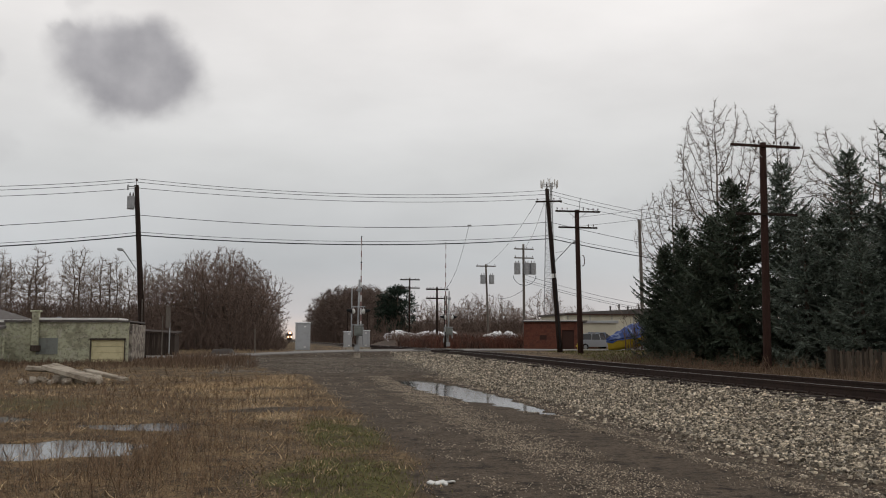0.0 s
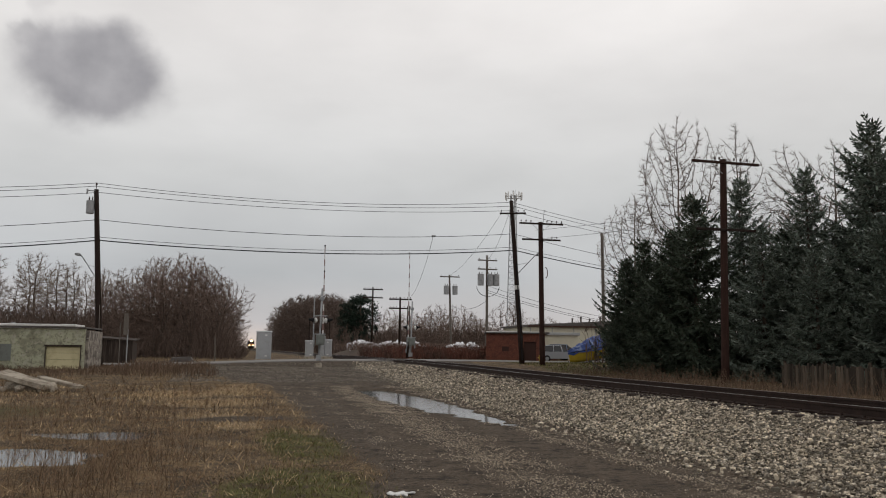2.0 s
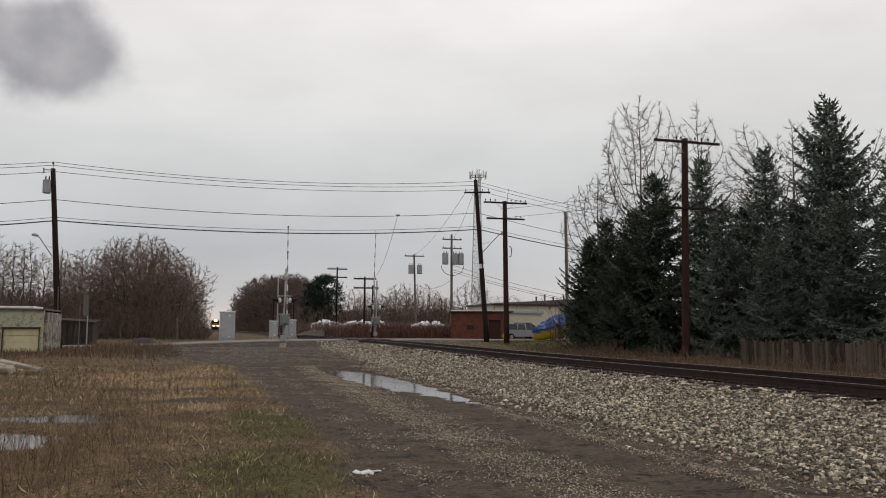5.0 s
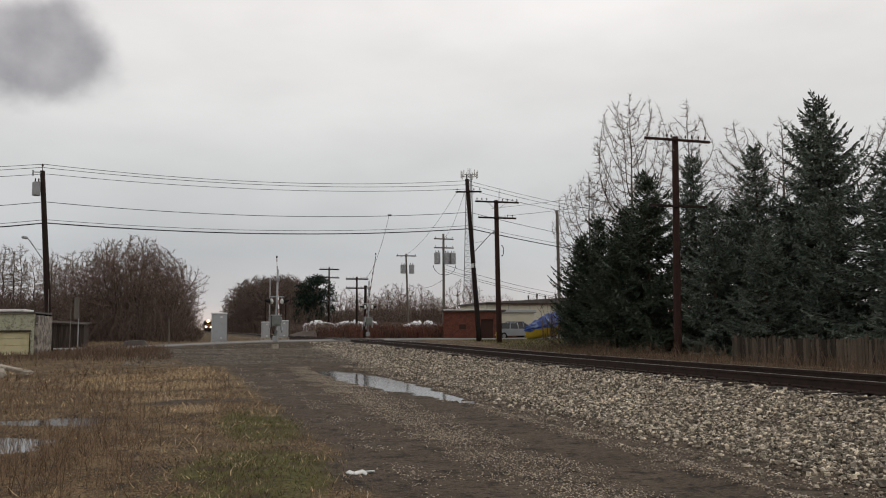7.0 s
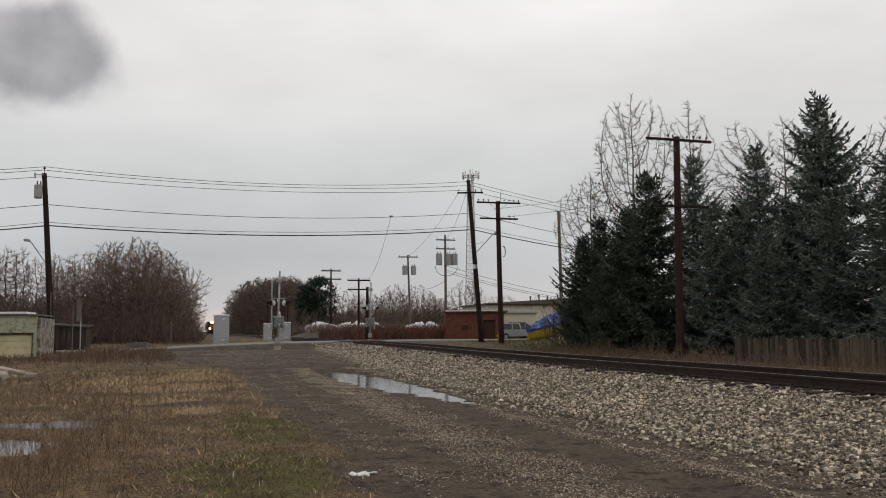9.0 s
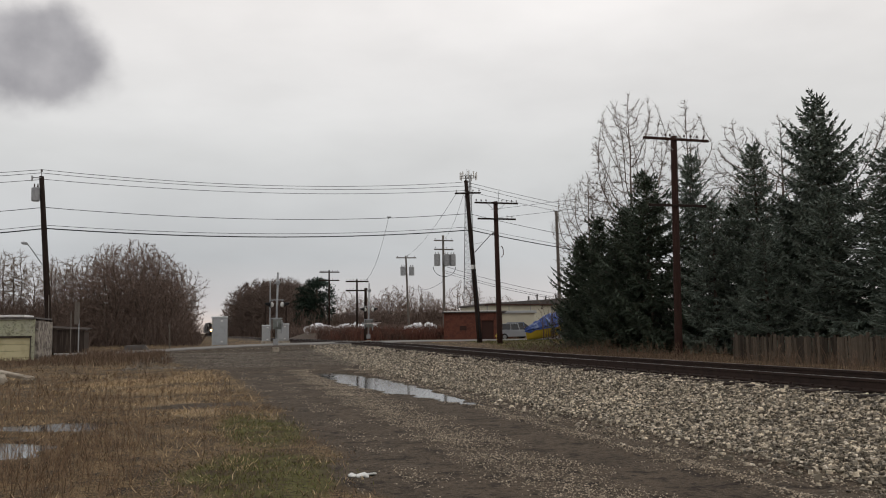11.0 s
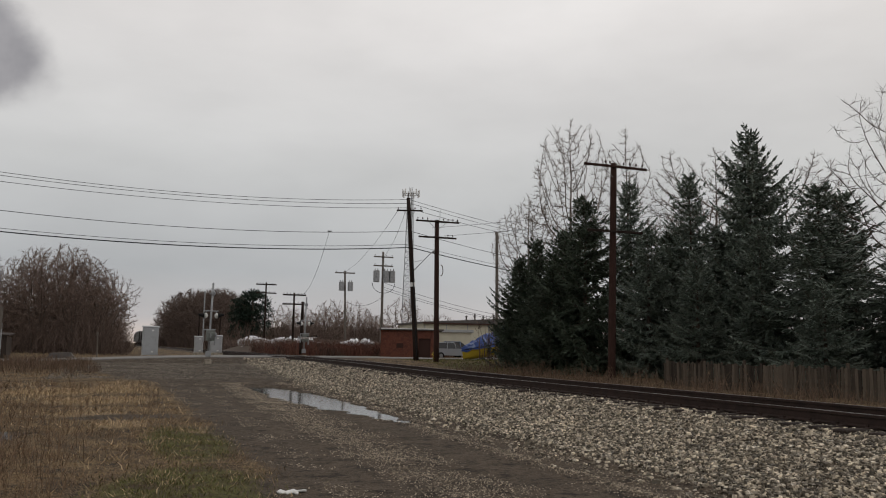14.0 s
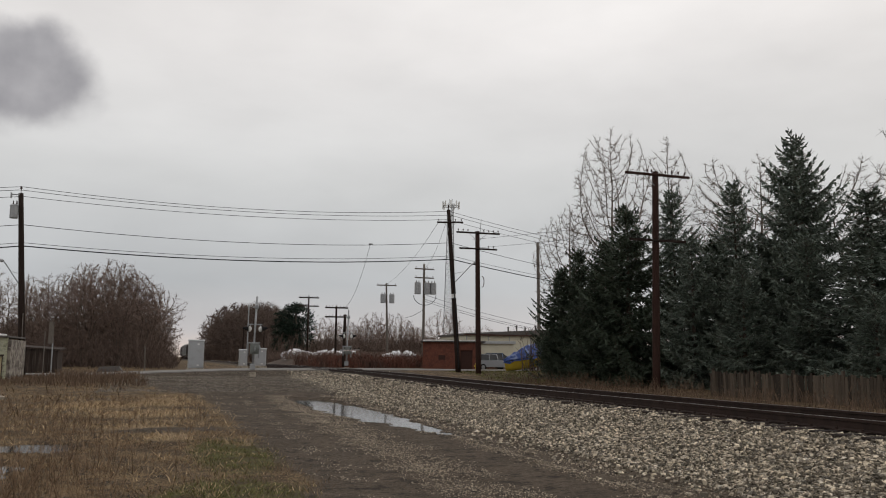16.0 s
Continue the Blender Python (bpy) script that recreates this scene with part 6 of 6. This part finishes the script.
def build_spruces():
    blue = [spruce(81, 11, 3.3, SPRUCE, "tall blue-green spruce with drooping branches behind the fence", 0.24, 0.56, 1.0, 2), spruce(82, 11, 3.0, SPRUCE, "blue-green spruce with layered branches behind the fence", 0.33, 0.5),
            spruce(85, 11, 2.9, SPRUCE, "blue-green spruce with a narrow top behind the fence", 0.28, 0.52)]
    dark = [spruce(83, 9, 2.7, SPRUCE_DARK, "dark green spruce at the edge of the grove", 0.12, 0.4), spruce(86, 9, 2.9, SPRUCE_DARK, "dark dense spruce at the edge of the grove", 0.18, 0.42)]
    kinds = {"b0": blue[0], "b1": blue[1], "b2": blue[2], "d0": dark[0], "d1": dark[1]}
    first = set()
    for v, x, y, h, w in (("d0", 22.6, 48.5, 6.9, 1.05), ("d1", 23.3, 47.5, 8.0, 1.0), ("d1", 22.4, 46.0, 5.0, 1.2), ("d0", 24.6, 46.0, 8.6, 1.1), ("d1", 24.0, 42.5, 10.0, 1.0), ("d0", 22.4, 43.6, 6.2, 1.2), ("b2", 27.6, 43.5, 11.8, 0.8),
                          ("b1", 25.6, 38.6, 8.0, 1.05), ("b1", 27.9, 38.0, 11.0, 0.95), ("b0", 31.6, 37.6, 13.9, 0.95), ("b2", 27.8, 32.5, 7.6, 1.2), ("b1", 28.4, 29.3, 8.9, 1.4), ("b2", 25.6, 34.4, 6.4, 1.2),
                          ("b1", 31.2, 27.6, 6.8, 1.4), ("b2", 29.0, 22.6, 5.8, 1.5), ("b2", 34.0, 33.5, 10.0, 1.4), ("d1", 29.8, 42.6, 8.5, 1.2), ("b2", 25.3, 26.0, 4.2, 1.5), ("d0", 33.0, 41, 8.5, 1.3), ("b0", 27.5, 18.5, 5.0, 1.5),
                          ("b0", 35.5, 28.5, 8.0, 1.3)):
        place(kinds[v], x, y, None, x * 37, h / (9 if v[0] == "d" else 11), v not in first, w * 1.12)
        first.add(v)
    # far evergreens in the woods
    broad = pine(84, 10.5, 2.9, PINE, "dark broad-headed evergreen standing among bare woods")
    place(broad, 18.3, 150, 0.5, 0, 1.0, True, 1.0)
    place(broad, 16.9, 153, 0.5, 140, 0.86, False, 0.8)
    place(broad, -47, 112, 0.5, 200, 0.85, False, 0.7)


build_spruces()


# ---- grass, weeds and brush ----
def blades(name, x, y, z, h, w, lean, mat, label, rng, twigs=0, category="weeds"):
    """Thin tapering blades; twigs: side shoots to a stalk."""
    n = len(x)
    root = np.stack([x, y, z], -1)
    a = rng.uniform(0, 2 * np.pi, n)
    off = np.stack([np.cos(a), np.sin(a), 0 * a], -1) * (lean * h)[:, None]
    tip = root + off + np.stack([0 * h, 0 * h, h], -1)
    R, T, Wd = [root], [tip], [w]
    for k in range(twigs):
        u = rng.uniform(0.35, 0.95, n)[:, None]
        s = root + (tip - root) * u
        b = rng.uniform(0, 2 * np.pi, n)
        ln = h * rng.uniform(0.15, 0.38, n)
        R.append(s)
        T.append(s + np.stack([np.cos(b) * ln * 0.6, np.sin(b) * ln * 0.6, ln * 0.8], -1))
        Wd.append(w * 0.7)
    R, T, Wd = np.concatenate(R), np.concatenate(T), np.concatenate(Wd)
    m = len(R)
    b = rng.normal(0, 0.6, m)
    S = np.stack([np.cos(b), np.sin(b), 0 * b], -1) * Wd[:, None] / 2
    mid = (R + T) / 2 + rng.normal(0, 0.05, (m, 3)) * np.linalg.norm(T - R, axis=1)[:, None]
    v = np.stack([R - S, R + S, mid + S * 0.75, mid - S * 0.75, T], 1).reshape(-1, 3)
    o = (np.arange(m) * 5)[:, None]
    f = np.concatenate([o + np.array([[0, 1, 2]]), o + np.array([[0, 2, 3]]), o + np.array([[3, 2, 4]])])
    return tagged(new(name, big_mesh(name, v, f, mat)), label, category, kind="stuff")


def scatter(rng, n, x0, x1, y0, y1, keep):
    x, y = rng.uniform(x0, x1, n), rng.uniform(y0, y1, n)
    ok = rng.random(n) < keep(x, y)
    return x[ok], y[ok]


def build_field():
    rng = np.random.default_rng(9)
    dry = lambda x, y: (1 - lane(x, y)) * (puddle_depth(x, y) < 0.25) * (1 - 0.8 * green_cover(x, y))
    x, y = scatter(rng, 110000, -12, 2, 7, 24, lambda x, y: dry(x, y) * np.clip(0.55 + 0.7 * wobble(x, y, 0.8), 0.05, 1) * (1.0 - 0.03 * (y - 7)))
    h = rng.uniform(0.02, 0.085, len(x))
    blades("dry_grass", x, y, ground_z(x, y) - 0.01, h, rng.uniform(0.004, 0.010, len(x)), rng.uniform(0.3, 1.6, len(x)), WEED, "matted dead brown grass over the muddy field", rng)
    x, y = scatter(rng, 60000, -14, 2, 7, 34, lambda x, y: dry(x, y) * np.clip(0.08 + 0.85 * straw_cover(x, y) + 0.3 * wobble(y, x, 1.1), 0, 1))
    h = rng.uniform(0.03, 0.10, len(x)) * (1 + 0.015 * y)
    blades("straw_grass", x, y, ground_z(x, y) - 0.01, h, rng.uniform(0.006, 0.012, len(x)) * (1 + 0.04 * y), rng.uniform(0.4, 1.8, len(x)), STRAW, "bleached straw-coloured grass in flattened tufts", rng)
    x, y = scatter(rng, 80000, -7, 2.6, 6.8, 19, lambda x, y: green_cover(x, y) * (1 - 0.85 * lane(x, y)) * np.clip(0.6 + 0.6 * wobble(x, y, 0.35), 0.1, 1))
    h = rng.uniform(0.015, 0.06, len(x))
    blades("green_grass", x, y, ground_z(x, y) - 0.005, h, rng.uniform(0.006, 0.011, len(x)), rng.uniform(0.2, 1.2, len(x)), GRASS, "short green grass at the lane's edge", rng)
    x, y = scatter(rng, 16000, -3, 2.6, 6.8, 19, lambda x, y: green_cover(x, y) * np.clip(0.25 + 0.7 * wobble(y, x, 0.55), 0, 1))
    h = rng.uniform(0.02, 0.07, len(x))
    blades("pale_grass", x, y, ground_z(x, y) - 0.005, h, rng.uniform(0.006, 0.012, len(x)), rng.uniform(0.5, 1.8, len(x)), STRAW, "bleached dead grass among the green", rng)
    # tall dead stalks, thickest in front of the puddles
    thick = lambda x, y: np.clip(np.exp(-(((x + 1.7) / 1.3) ** 2 + ((y - 10.5) / 2.4) ** 2)) + 0.22 * np.exp(-(((x + 3.4) / 2.2) ** 2 + ((y - 20) / 4.0) ** 2)) + 0.14, 0, 1)
    x, y = scatter(rng, 17000, -11, 0.6, 7.2, 32, lambda x, y: thick(x, y) * (1 - lane(x, y)) * np.where(puddle_depth(x, y) < 0.5, 1, 0.3) * np.clip(0.7 + 0.8 * wobble(x, y, 0.6), 0.05, 1) * (1 - 0.9 * (x > -0.6) * (y < 16)))
    h = rng.uniform(0.18, 0.52, len(x)) * np.where(y > 15, 0.8, 1)
    blades("dead_weeds", x, y, ground_z(x, y) - 0.01, h, rng.uniform(0.0035, 0.007, len(x)) * (1 + 0.03 * y), rng.uniform(0.05, 0.4, len(x)), STALK, "tangle of thin dead brown weed stalks", rng, 7)
    # rough strip before the road
    x, y = scatter(rng, 9000, -30, -1.2, 40, 51, lambda x, y: (y < road_near(x) - 0.5) * (1 - lane(x, y)) * 0.95)
    h = rng.uniform(0.2, 0.55, len(x)) * np.where(x < -6.5, 0.5, 1)
    blades("roadside_weeds", x, y, ground_z(x, y) - 0.02, h, rng.uniform(0.02, 0.035, len(x)), rng.uniform(0.1, 0.6, len(x)), BRUSH, "brown dead weeds along the road edge", rng, 2)
    x, y = scatter(rng, 7000, -30, -0.5, 24, 42, lambda x, y: (1 - lane(x, y)) * np.clip(0.4 + 0.7 * wobble(x, y, 1.4), 0, 1))
    h = rng.uniform(0.08, 0.3, len(x))
    blades("field_grass", x, y, ground_z(x, y) - 0.02, h, rng.uniform(0.015, 0.03, len(x)), rng.uniform(0.3, 1.4, len(x)), WEED, "dull brown grass across the field", rng)
    # brush at the foot of the spruces and along the fence
    x, y = scatter(rng, 9000, 15.2, 21.0, 12, 52, lambda x, y: np.clip((x - 15.5) / 4, 0, 1) * np.clip(0.55 + 0.6 * wobble(x, y, 1.5), 0, 1) * (y < 47))
    h = rng.uniform(0.25, 0.85, len(x)) * (0.7 + 0.5 * (wobble(x, y, 1.5) > 0)) * np.where(x > 19, 0.85, 0.5)
    blades("fence_brush", x, y, ground_z(x, y) - 0.02, h, rng.uniform(0.012, 0.022, len(x)), rng.uniform(0.1, 0.6, len(x)), BRUSH, "dry brown brush along the fence and spruces", rng, 4)
    x, y = scatter(rng, 9000, 18, 33, 44, 62, lambda x, y: (y < road_near(x) - 0.2) * 0.9)
    h = rng.uniform(0.05, 0.16, len(x))
    blades("verge_grass", x, y, ground_z(x, y) - 0.01, h, rng.uniform(0.02, 0.04, len(x)), rng.uniform(0.2, 1, len(x)), GRASS, "dull green grass on the far verge", rng)
    # red brush beyond the crossing
    x, y = scatter(rng, 9000, 10.5, 30, 78, 94, lambda x, y: np.clip(0.6 + 0.6 * wobble(x, y, 2.0), 0.1, 1) * (x > track_x(y) + 2.2))
    h = rng.uniform(0.6, 1.5, len(x)) * (0.8 + 0.3 * wobble(x, y, 2.0))
    blades("red_brush", x, y, ground_z(x, y) - 0.02, h, rng.uniform(0.03, 0.06, len(x)), rng.uniform(0.1, 0.5, len(x)), REDBRUSH, "dense reddish-brown brush beyond the crossing", rng, 4, "brush")
    x, y = scatter(rng, 5000, 9, 31, 96, 120, lambda x, y: (x > track_x(y) + 3) * 0.9)
    h = rng.uniform(0.5, 1.3, len(x))
    blades("bank_brush", x, y, ground_z(x, y) + 0.75, h * 0.8, rng.uniform(0.02, 0.05, len(x)), rng.uniform(0.1, 0.5, len(x)), TWIG, "brown brush over the low bank", rng, 5, "brush")
    # undergrowth of the thickets
    x, y = scatter(rng, 12000, -26, -0.9, 70, 110, lambda x, y: np.clip(0.6 + 0.5 * wobble(x, y, 3.0), 0.15, 1) * (y > 80 - x * 0.2) * (1 + (x > -5)) * 0.5)
    h = rng.uniform(0.5, 2.6, len(x)) * np.clip((-x) / 2.2, 0.5, 1.4)
    blades("thicket_brush", x, y, ground_z(x, y) - 0.02, h, rng.uniform(0.02, 0.05, len(x)), rng.uniform(0.2, 1.1, len(x)), TWIG_FAR, "dense brown brush under the thicket trees", rng, 7, "brush")
    x, y = scatter(rng, 11000, -70, -12, 100, 135, lambda x, y: 0 * x + 0.95)
    h = rng.uniform(1.2, 5.2, len(x))
    blades("woodland_brush", x, y, ground_z(x, y) - 0.02, h * 1.15, rng.uniform(0.05, 0.12, len(x)), rng.uniform(0.05, 0.4, len(x)), TWIG_FAR, "dark brush under the far tree line", rng, 5, "brush")
    x, y = scatter(rng, 9000, 2, 60, 135, 330, lambda x, y: (x > track_x(y) + 5) * 0.9)
    h = rng.uniform(1.5, 5.0, len(x))
    blades("far_brush", x, y, ground_z(x, y) - 0.02, h, rng.uniform(0.1, 0.2, len(x)), rng.uniform(0.05, 0.4, len(x)), TWIG_FAR, "brown brush along the far woods", rng, 5, "brush")
    x, y = scatter(rng, 4500, 20, 48, 122, 152, lambda x, y: np.clip(0.6 + 0.5 * wobble(x, y, 4.0), 0.1, 1))
    h = rng.uniform(1.2, 4.2, len(x)) * (0.8 + 0.4 * wobble(x, y, 4.0))
    blades("scrub_brush", x, y, ground_z(x, y) - 0.02, h, rng.uniform(0.05, 0.1, len(x)), rng.uniform(0.05, 0.5, len(x)), TWIG_FAR, "brown leafless scrub behind the white heaps", rng, 6, "brush")
    # undergrowth behind the spruces
    x, y = scatter(rng, 7000, 25, 62, 14, 62, lambda x, y: ((x > 31) | (y > 44)) * 0.9)
    h = rng.uniform(0.8, 3.6, len(x))
    blades("grove_brush", x, y, ground_z(x, y) - 0.02, h, rng.uniform(0.04, 0.09, len(x)), rng.uniform(0.05, 0.4, len(x)), TWIG_FAR, "dark brush behind the spruce grove", rng, 5, "brush")


build_field()


# ---- the freight train ----
LOCO = material("dark_locomotive_paint", (0.02, 0.02, 0.022), 0.5, spots=[((0.05, 0.045, 0.04), 2, 0.5, 0.7, 0.6)])
# brown and orange put the headlights' glow on a dark nose into its colour
LOCO_NOSE = material("lamp_tinted_nose", (0.13, 0.065, 0.035), 0.5, spots=[((0.3, 0.1, 0.02), 2, 0.5, 0.7, 0.5)])
HOPPER = material("grey_hopper_paint", (0.24, 0.245, 0.24), 0.6, spots=[((0.12, 0.10, 0.085), 0.9, 0.45, 0.65, 0.7)])
BOXCAR = material("dark_car_paint", (0.05, 0.045, 0.042), 0.7, spots=[((0.09, 0.07, 0.06), 1.2, 0.45, 0.65, 0.7)])
LAMP = glow("warm_headlight", (1.0, 0.62, 0.3), 7.0)
TRAIN = []


def bogie(ob, x):
    """A truck of two axles at x along the car."""
    b = part("truck", Shape().box(x, -1.0, 0.35, 2.6, 0.14, 0.4, bevel=0.03).box(x, 1.0, 0.35, 2.6, 0.14, 0.4, bevel=0.03).box(x, 0, 0.5, 0.5, 2.1, 0.25), BLACK, ob)
    for dx in (-0.9, 0.9):
        for sg in (-1, 1):
            part("wheel", Shape().tube((x + dx, sg * 0.66, 0.46), (x + dx, sg * 0.8, 0.46), 0.46, 0.46, 18), RAIL, b)
        part("axle", Shape().tube((x + dx, -0.7, 0.46), (x + dx, 0.7, 0.46), 0.08, n=8), RAIL, b)


def locomotive(s0):
    """Built along -x from its front at x = 0."""
    ob = thing("locomotive", "dark freight locomotive with lit headlights rounding the bend", "locomotive", pose(0, 500, 0))
    part("frame", Shape().box(-10.4, 0, 1.0, 20.6, 2.9, 0.5, bevel=0.05), LOCO, ob)
    part("nose", Shape().add([(-0.9, -0.95, 1.5), (-0.9, 0.95, 1.5), (-2.6, 0.95, 1.5), (-2.6, -0.95, 1.5), (-1.05, -0.85, 2.75), (-1.05, 0.85, 2.75), (-2.6, 0.9, 2.95), (-2.6, -0.9, 2.95)],
                             [(1, 0, 4, 5), (2, 1, 5, 6), (0, 3, 7, 4), (4, 7, 6, 5), (3, 2, 6, 7)]), LOCO_NOSE, ob, "dark short hood with headlight glow painted in as dull brown")
    cab = part("cab", Shape().box(-3.9, 0, 1.5, 2.6, 3.0, 2.75, bevel=0.1), LOCO, ob)
    for sg in (-1, 1):
        part("windshield", Shape().box(-2.58, sg * 0.65, 3.2, 0.05, 0.95, 0.6, bevel=0.02), GLASS, cab)
        part("side_window", Shape().box(-3.9, sg * 1.51, 3.1, 1.4, 0.04, 0.6, bevel=0.02), GLASS, cab)
        # glowing discs larger than the real lenses, their glare put into the shape
        part("headlight", Shape().tube((-2.5, sg * 0.17, 4.02), (-2.44, sg * 0.17, 4.02), 0.4, 0.4, 14), LAMP, ob, "lit headlight")
        part("ditch_light", Shape().tube((-0.2, sg * 0.85, 1.75), (-0.12, sg * 0.85, 1.75), 0.34, 0.34, 14), LAMP, ob, "lit ditch light")
        part("handrail", Shape().path([(-0.15, sg * 1.4, 1.5), (-0.15, sg * 1.4, 2.5), (-2.4, sg * 1.45, 2.5)], 0.03), WHITE, ob)
    part("number_boards", Shape().box(-2.55, -0.75, 3.9, 0.06, 0.5, 0.22).box(-2.55, 0.75, 3.9, 0.06, 0.5, 0.22), WHITE, ob, "pale plain number boards")
    part("long_hood", Shape().box(-12.6, 0, 1.5, 14.6, 1.9, 2.45, bevel=0.12), LOCO, ob)
    part("radiator", Shape().box(-18.0, 0, 3.3, 3.4, 2.9, 0.8, bevel=0.12), LOCO, ob)
    part("fan", Shape().tube((-9, 0, 3.9), (-9, 0, 4.2), 0.6, 0.6, 16).tube((-11, 0, 3.9), (-11, 0, 4.2), 0.6, 0.6, 16), BLACK, ob)
    part("fuel_tank", Shape().box(-10.4, 0, 0.35, 5.5, 2.6, 0.75, bevel=0.15), BLACK, ob)
    part("pilot", Shape().box(-0.25, 0, 0.25, 0.2, 2.8, 0.85, bevel=0.05), BLACK, ob)
    part("coupler", Shape().box(0.1, 0, 0.75, 0.7, 0.3, 0.3, bevel=0.05), RAIL, ob)
    bogie(ob, -4.2)
    bogie(ob, -16.6)
    TRAIN.append((ob, s0, 21.2))


def freight_car(s0, body, length, height, label, sloped):
    ob = thing("freight_car", label, "freight car", pose(0, 520, 0), "freight train")
    e = 1.6 if sloped else 0.05
    x0, x1, z0 = -0.4, -length + 0.4, 1.2
    part("body", Shape().extrude([(x0 - e, z0), (x0, z0 + 1.1), (x0, height - 0.3), (x0 - 0.3, height), (x1 + 0.3, height), (x1, height - 0.3), (x1, z0 + 1.1), (x1 + e, z0)], -1.5, 1.5), body, ob)
    for k in range(9):
        for sg in (-1, 1):
            part("rib", Shape().box(x0 - 1.2 + (x1 - x0 + 2.4) * k / 8, sg * 1.54, z0 + 0.2, 0.12, 0.1, height - z0 - 0.5), body, ob)
    part("sill", Shape().box((x0 + x1) / 2, 0, 1.0, length - 0.5, 2.0, 0.22), BLACK, ob)
    part("roof_walk", Shape().box((x0 + x1) / 2, 0, height + 0.05, length - 1.5, 0.6, 0.05), GALV, ob)
    part("ladder", Shape().box(x0 - 0.3, -1.58, 1.3, 0.05, 0.05, height - 1.4).box(x0 - 0.75, -1.58, 1.3, 0.05, 0.05, height - 1.4), GALV, ob)
    part("coupler", Shape().box(0, 0, 0.75, 0.8, 0.25, 0.25), RAIL, ob)
    bogie(ob, -2.4)
    bogie(ob, -length + 2.4)
    TRAIN.append((ob, s0, length))


def build_train():
    locomotive(0.0)
    s = 21.4
    for k in range(9):
        ln = 17.2 if k % 3 else 15.4
        freight_car(s, (BOXCAR, HOPPER, HOPPER, BOXCAR)[k % 4], ln, (4.35, 4.55, 4.5, 4.2)[k % 4], ("dark boxcar coupled in the freight train", "grey covered hopper coupled in the freight train")[k % 4 in (1, 2)], k % 4 in (1, 2))
        s += ln + 0.3


build_train()


# ---- what moves ----
def motions():
    # gates: degrees above level, by time
    for (arm, piv, a), drop in zip(GATES, ([(0, 88), (4.3, 88), (6.3, 58), (7.0, 46), (7.5, 39), (8.0, 31), (8.5, 24), (9.2, 14), (10.4, 1), (11.3, 0), (16, 0)],
                                          [(0, 88), (4.3, 88), (6.3, 54), (7.0, 43), (7.5, 35), (8.0, 28), (8.5, 21), (9.2, 11), (10.2, 1), (11.3, 0), (16, 0)])):
        walk(arm, [(t, pose(*piv, 0, 0, a) @ pose(0, 0, 0, 0, -up, 0)) for t, up in drop])
    # train: distance of its front along the line, by time
    front = [(0, 480), (2, 438), (4, 397), (6, 357), (8, 320), (10, 290), (12, 266), (14, 248), (16, 236)]
    for ob, back, length in TRAIN:
        rows = []
        for t, y in front:
            ya, yb = y + back + length * 0.15, y + back + length * 0.85
            xa, xb = float(track_x(ya)), float(track_x(yb))
            d = Vector((xa - xb, ya - yb, 0)).normalized()
            p = Vector((xa, ya, RAIL_Z)) + d * (length * 0.15)
            rows.append((t, pose(*p, 0, 0, math.degrees(math.atan2(d.y, d.x)))))
        walk(ob, rows)


motions()
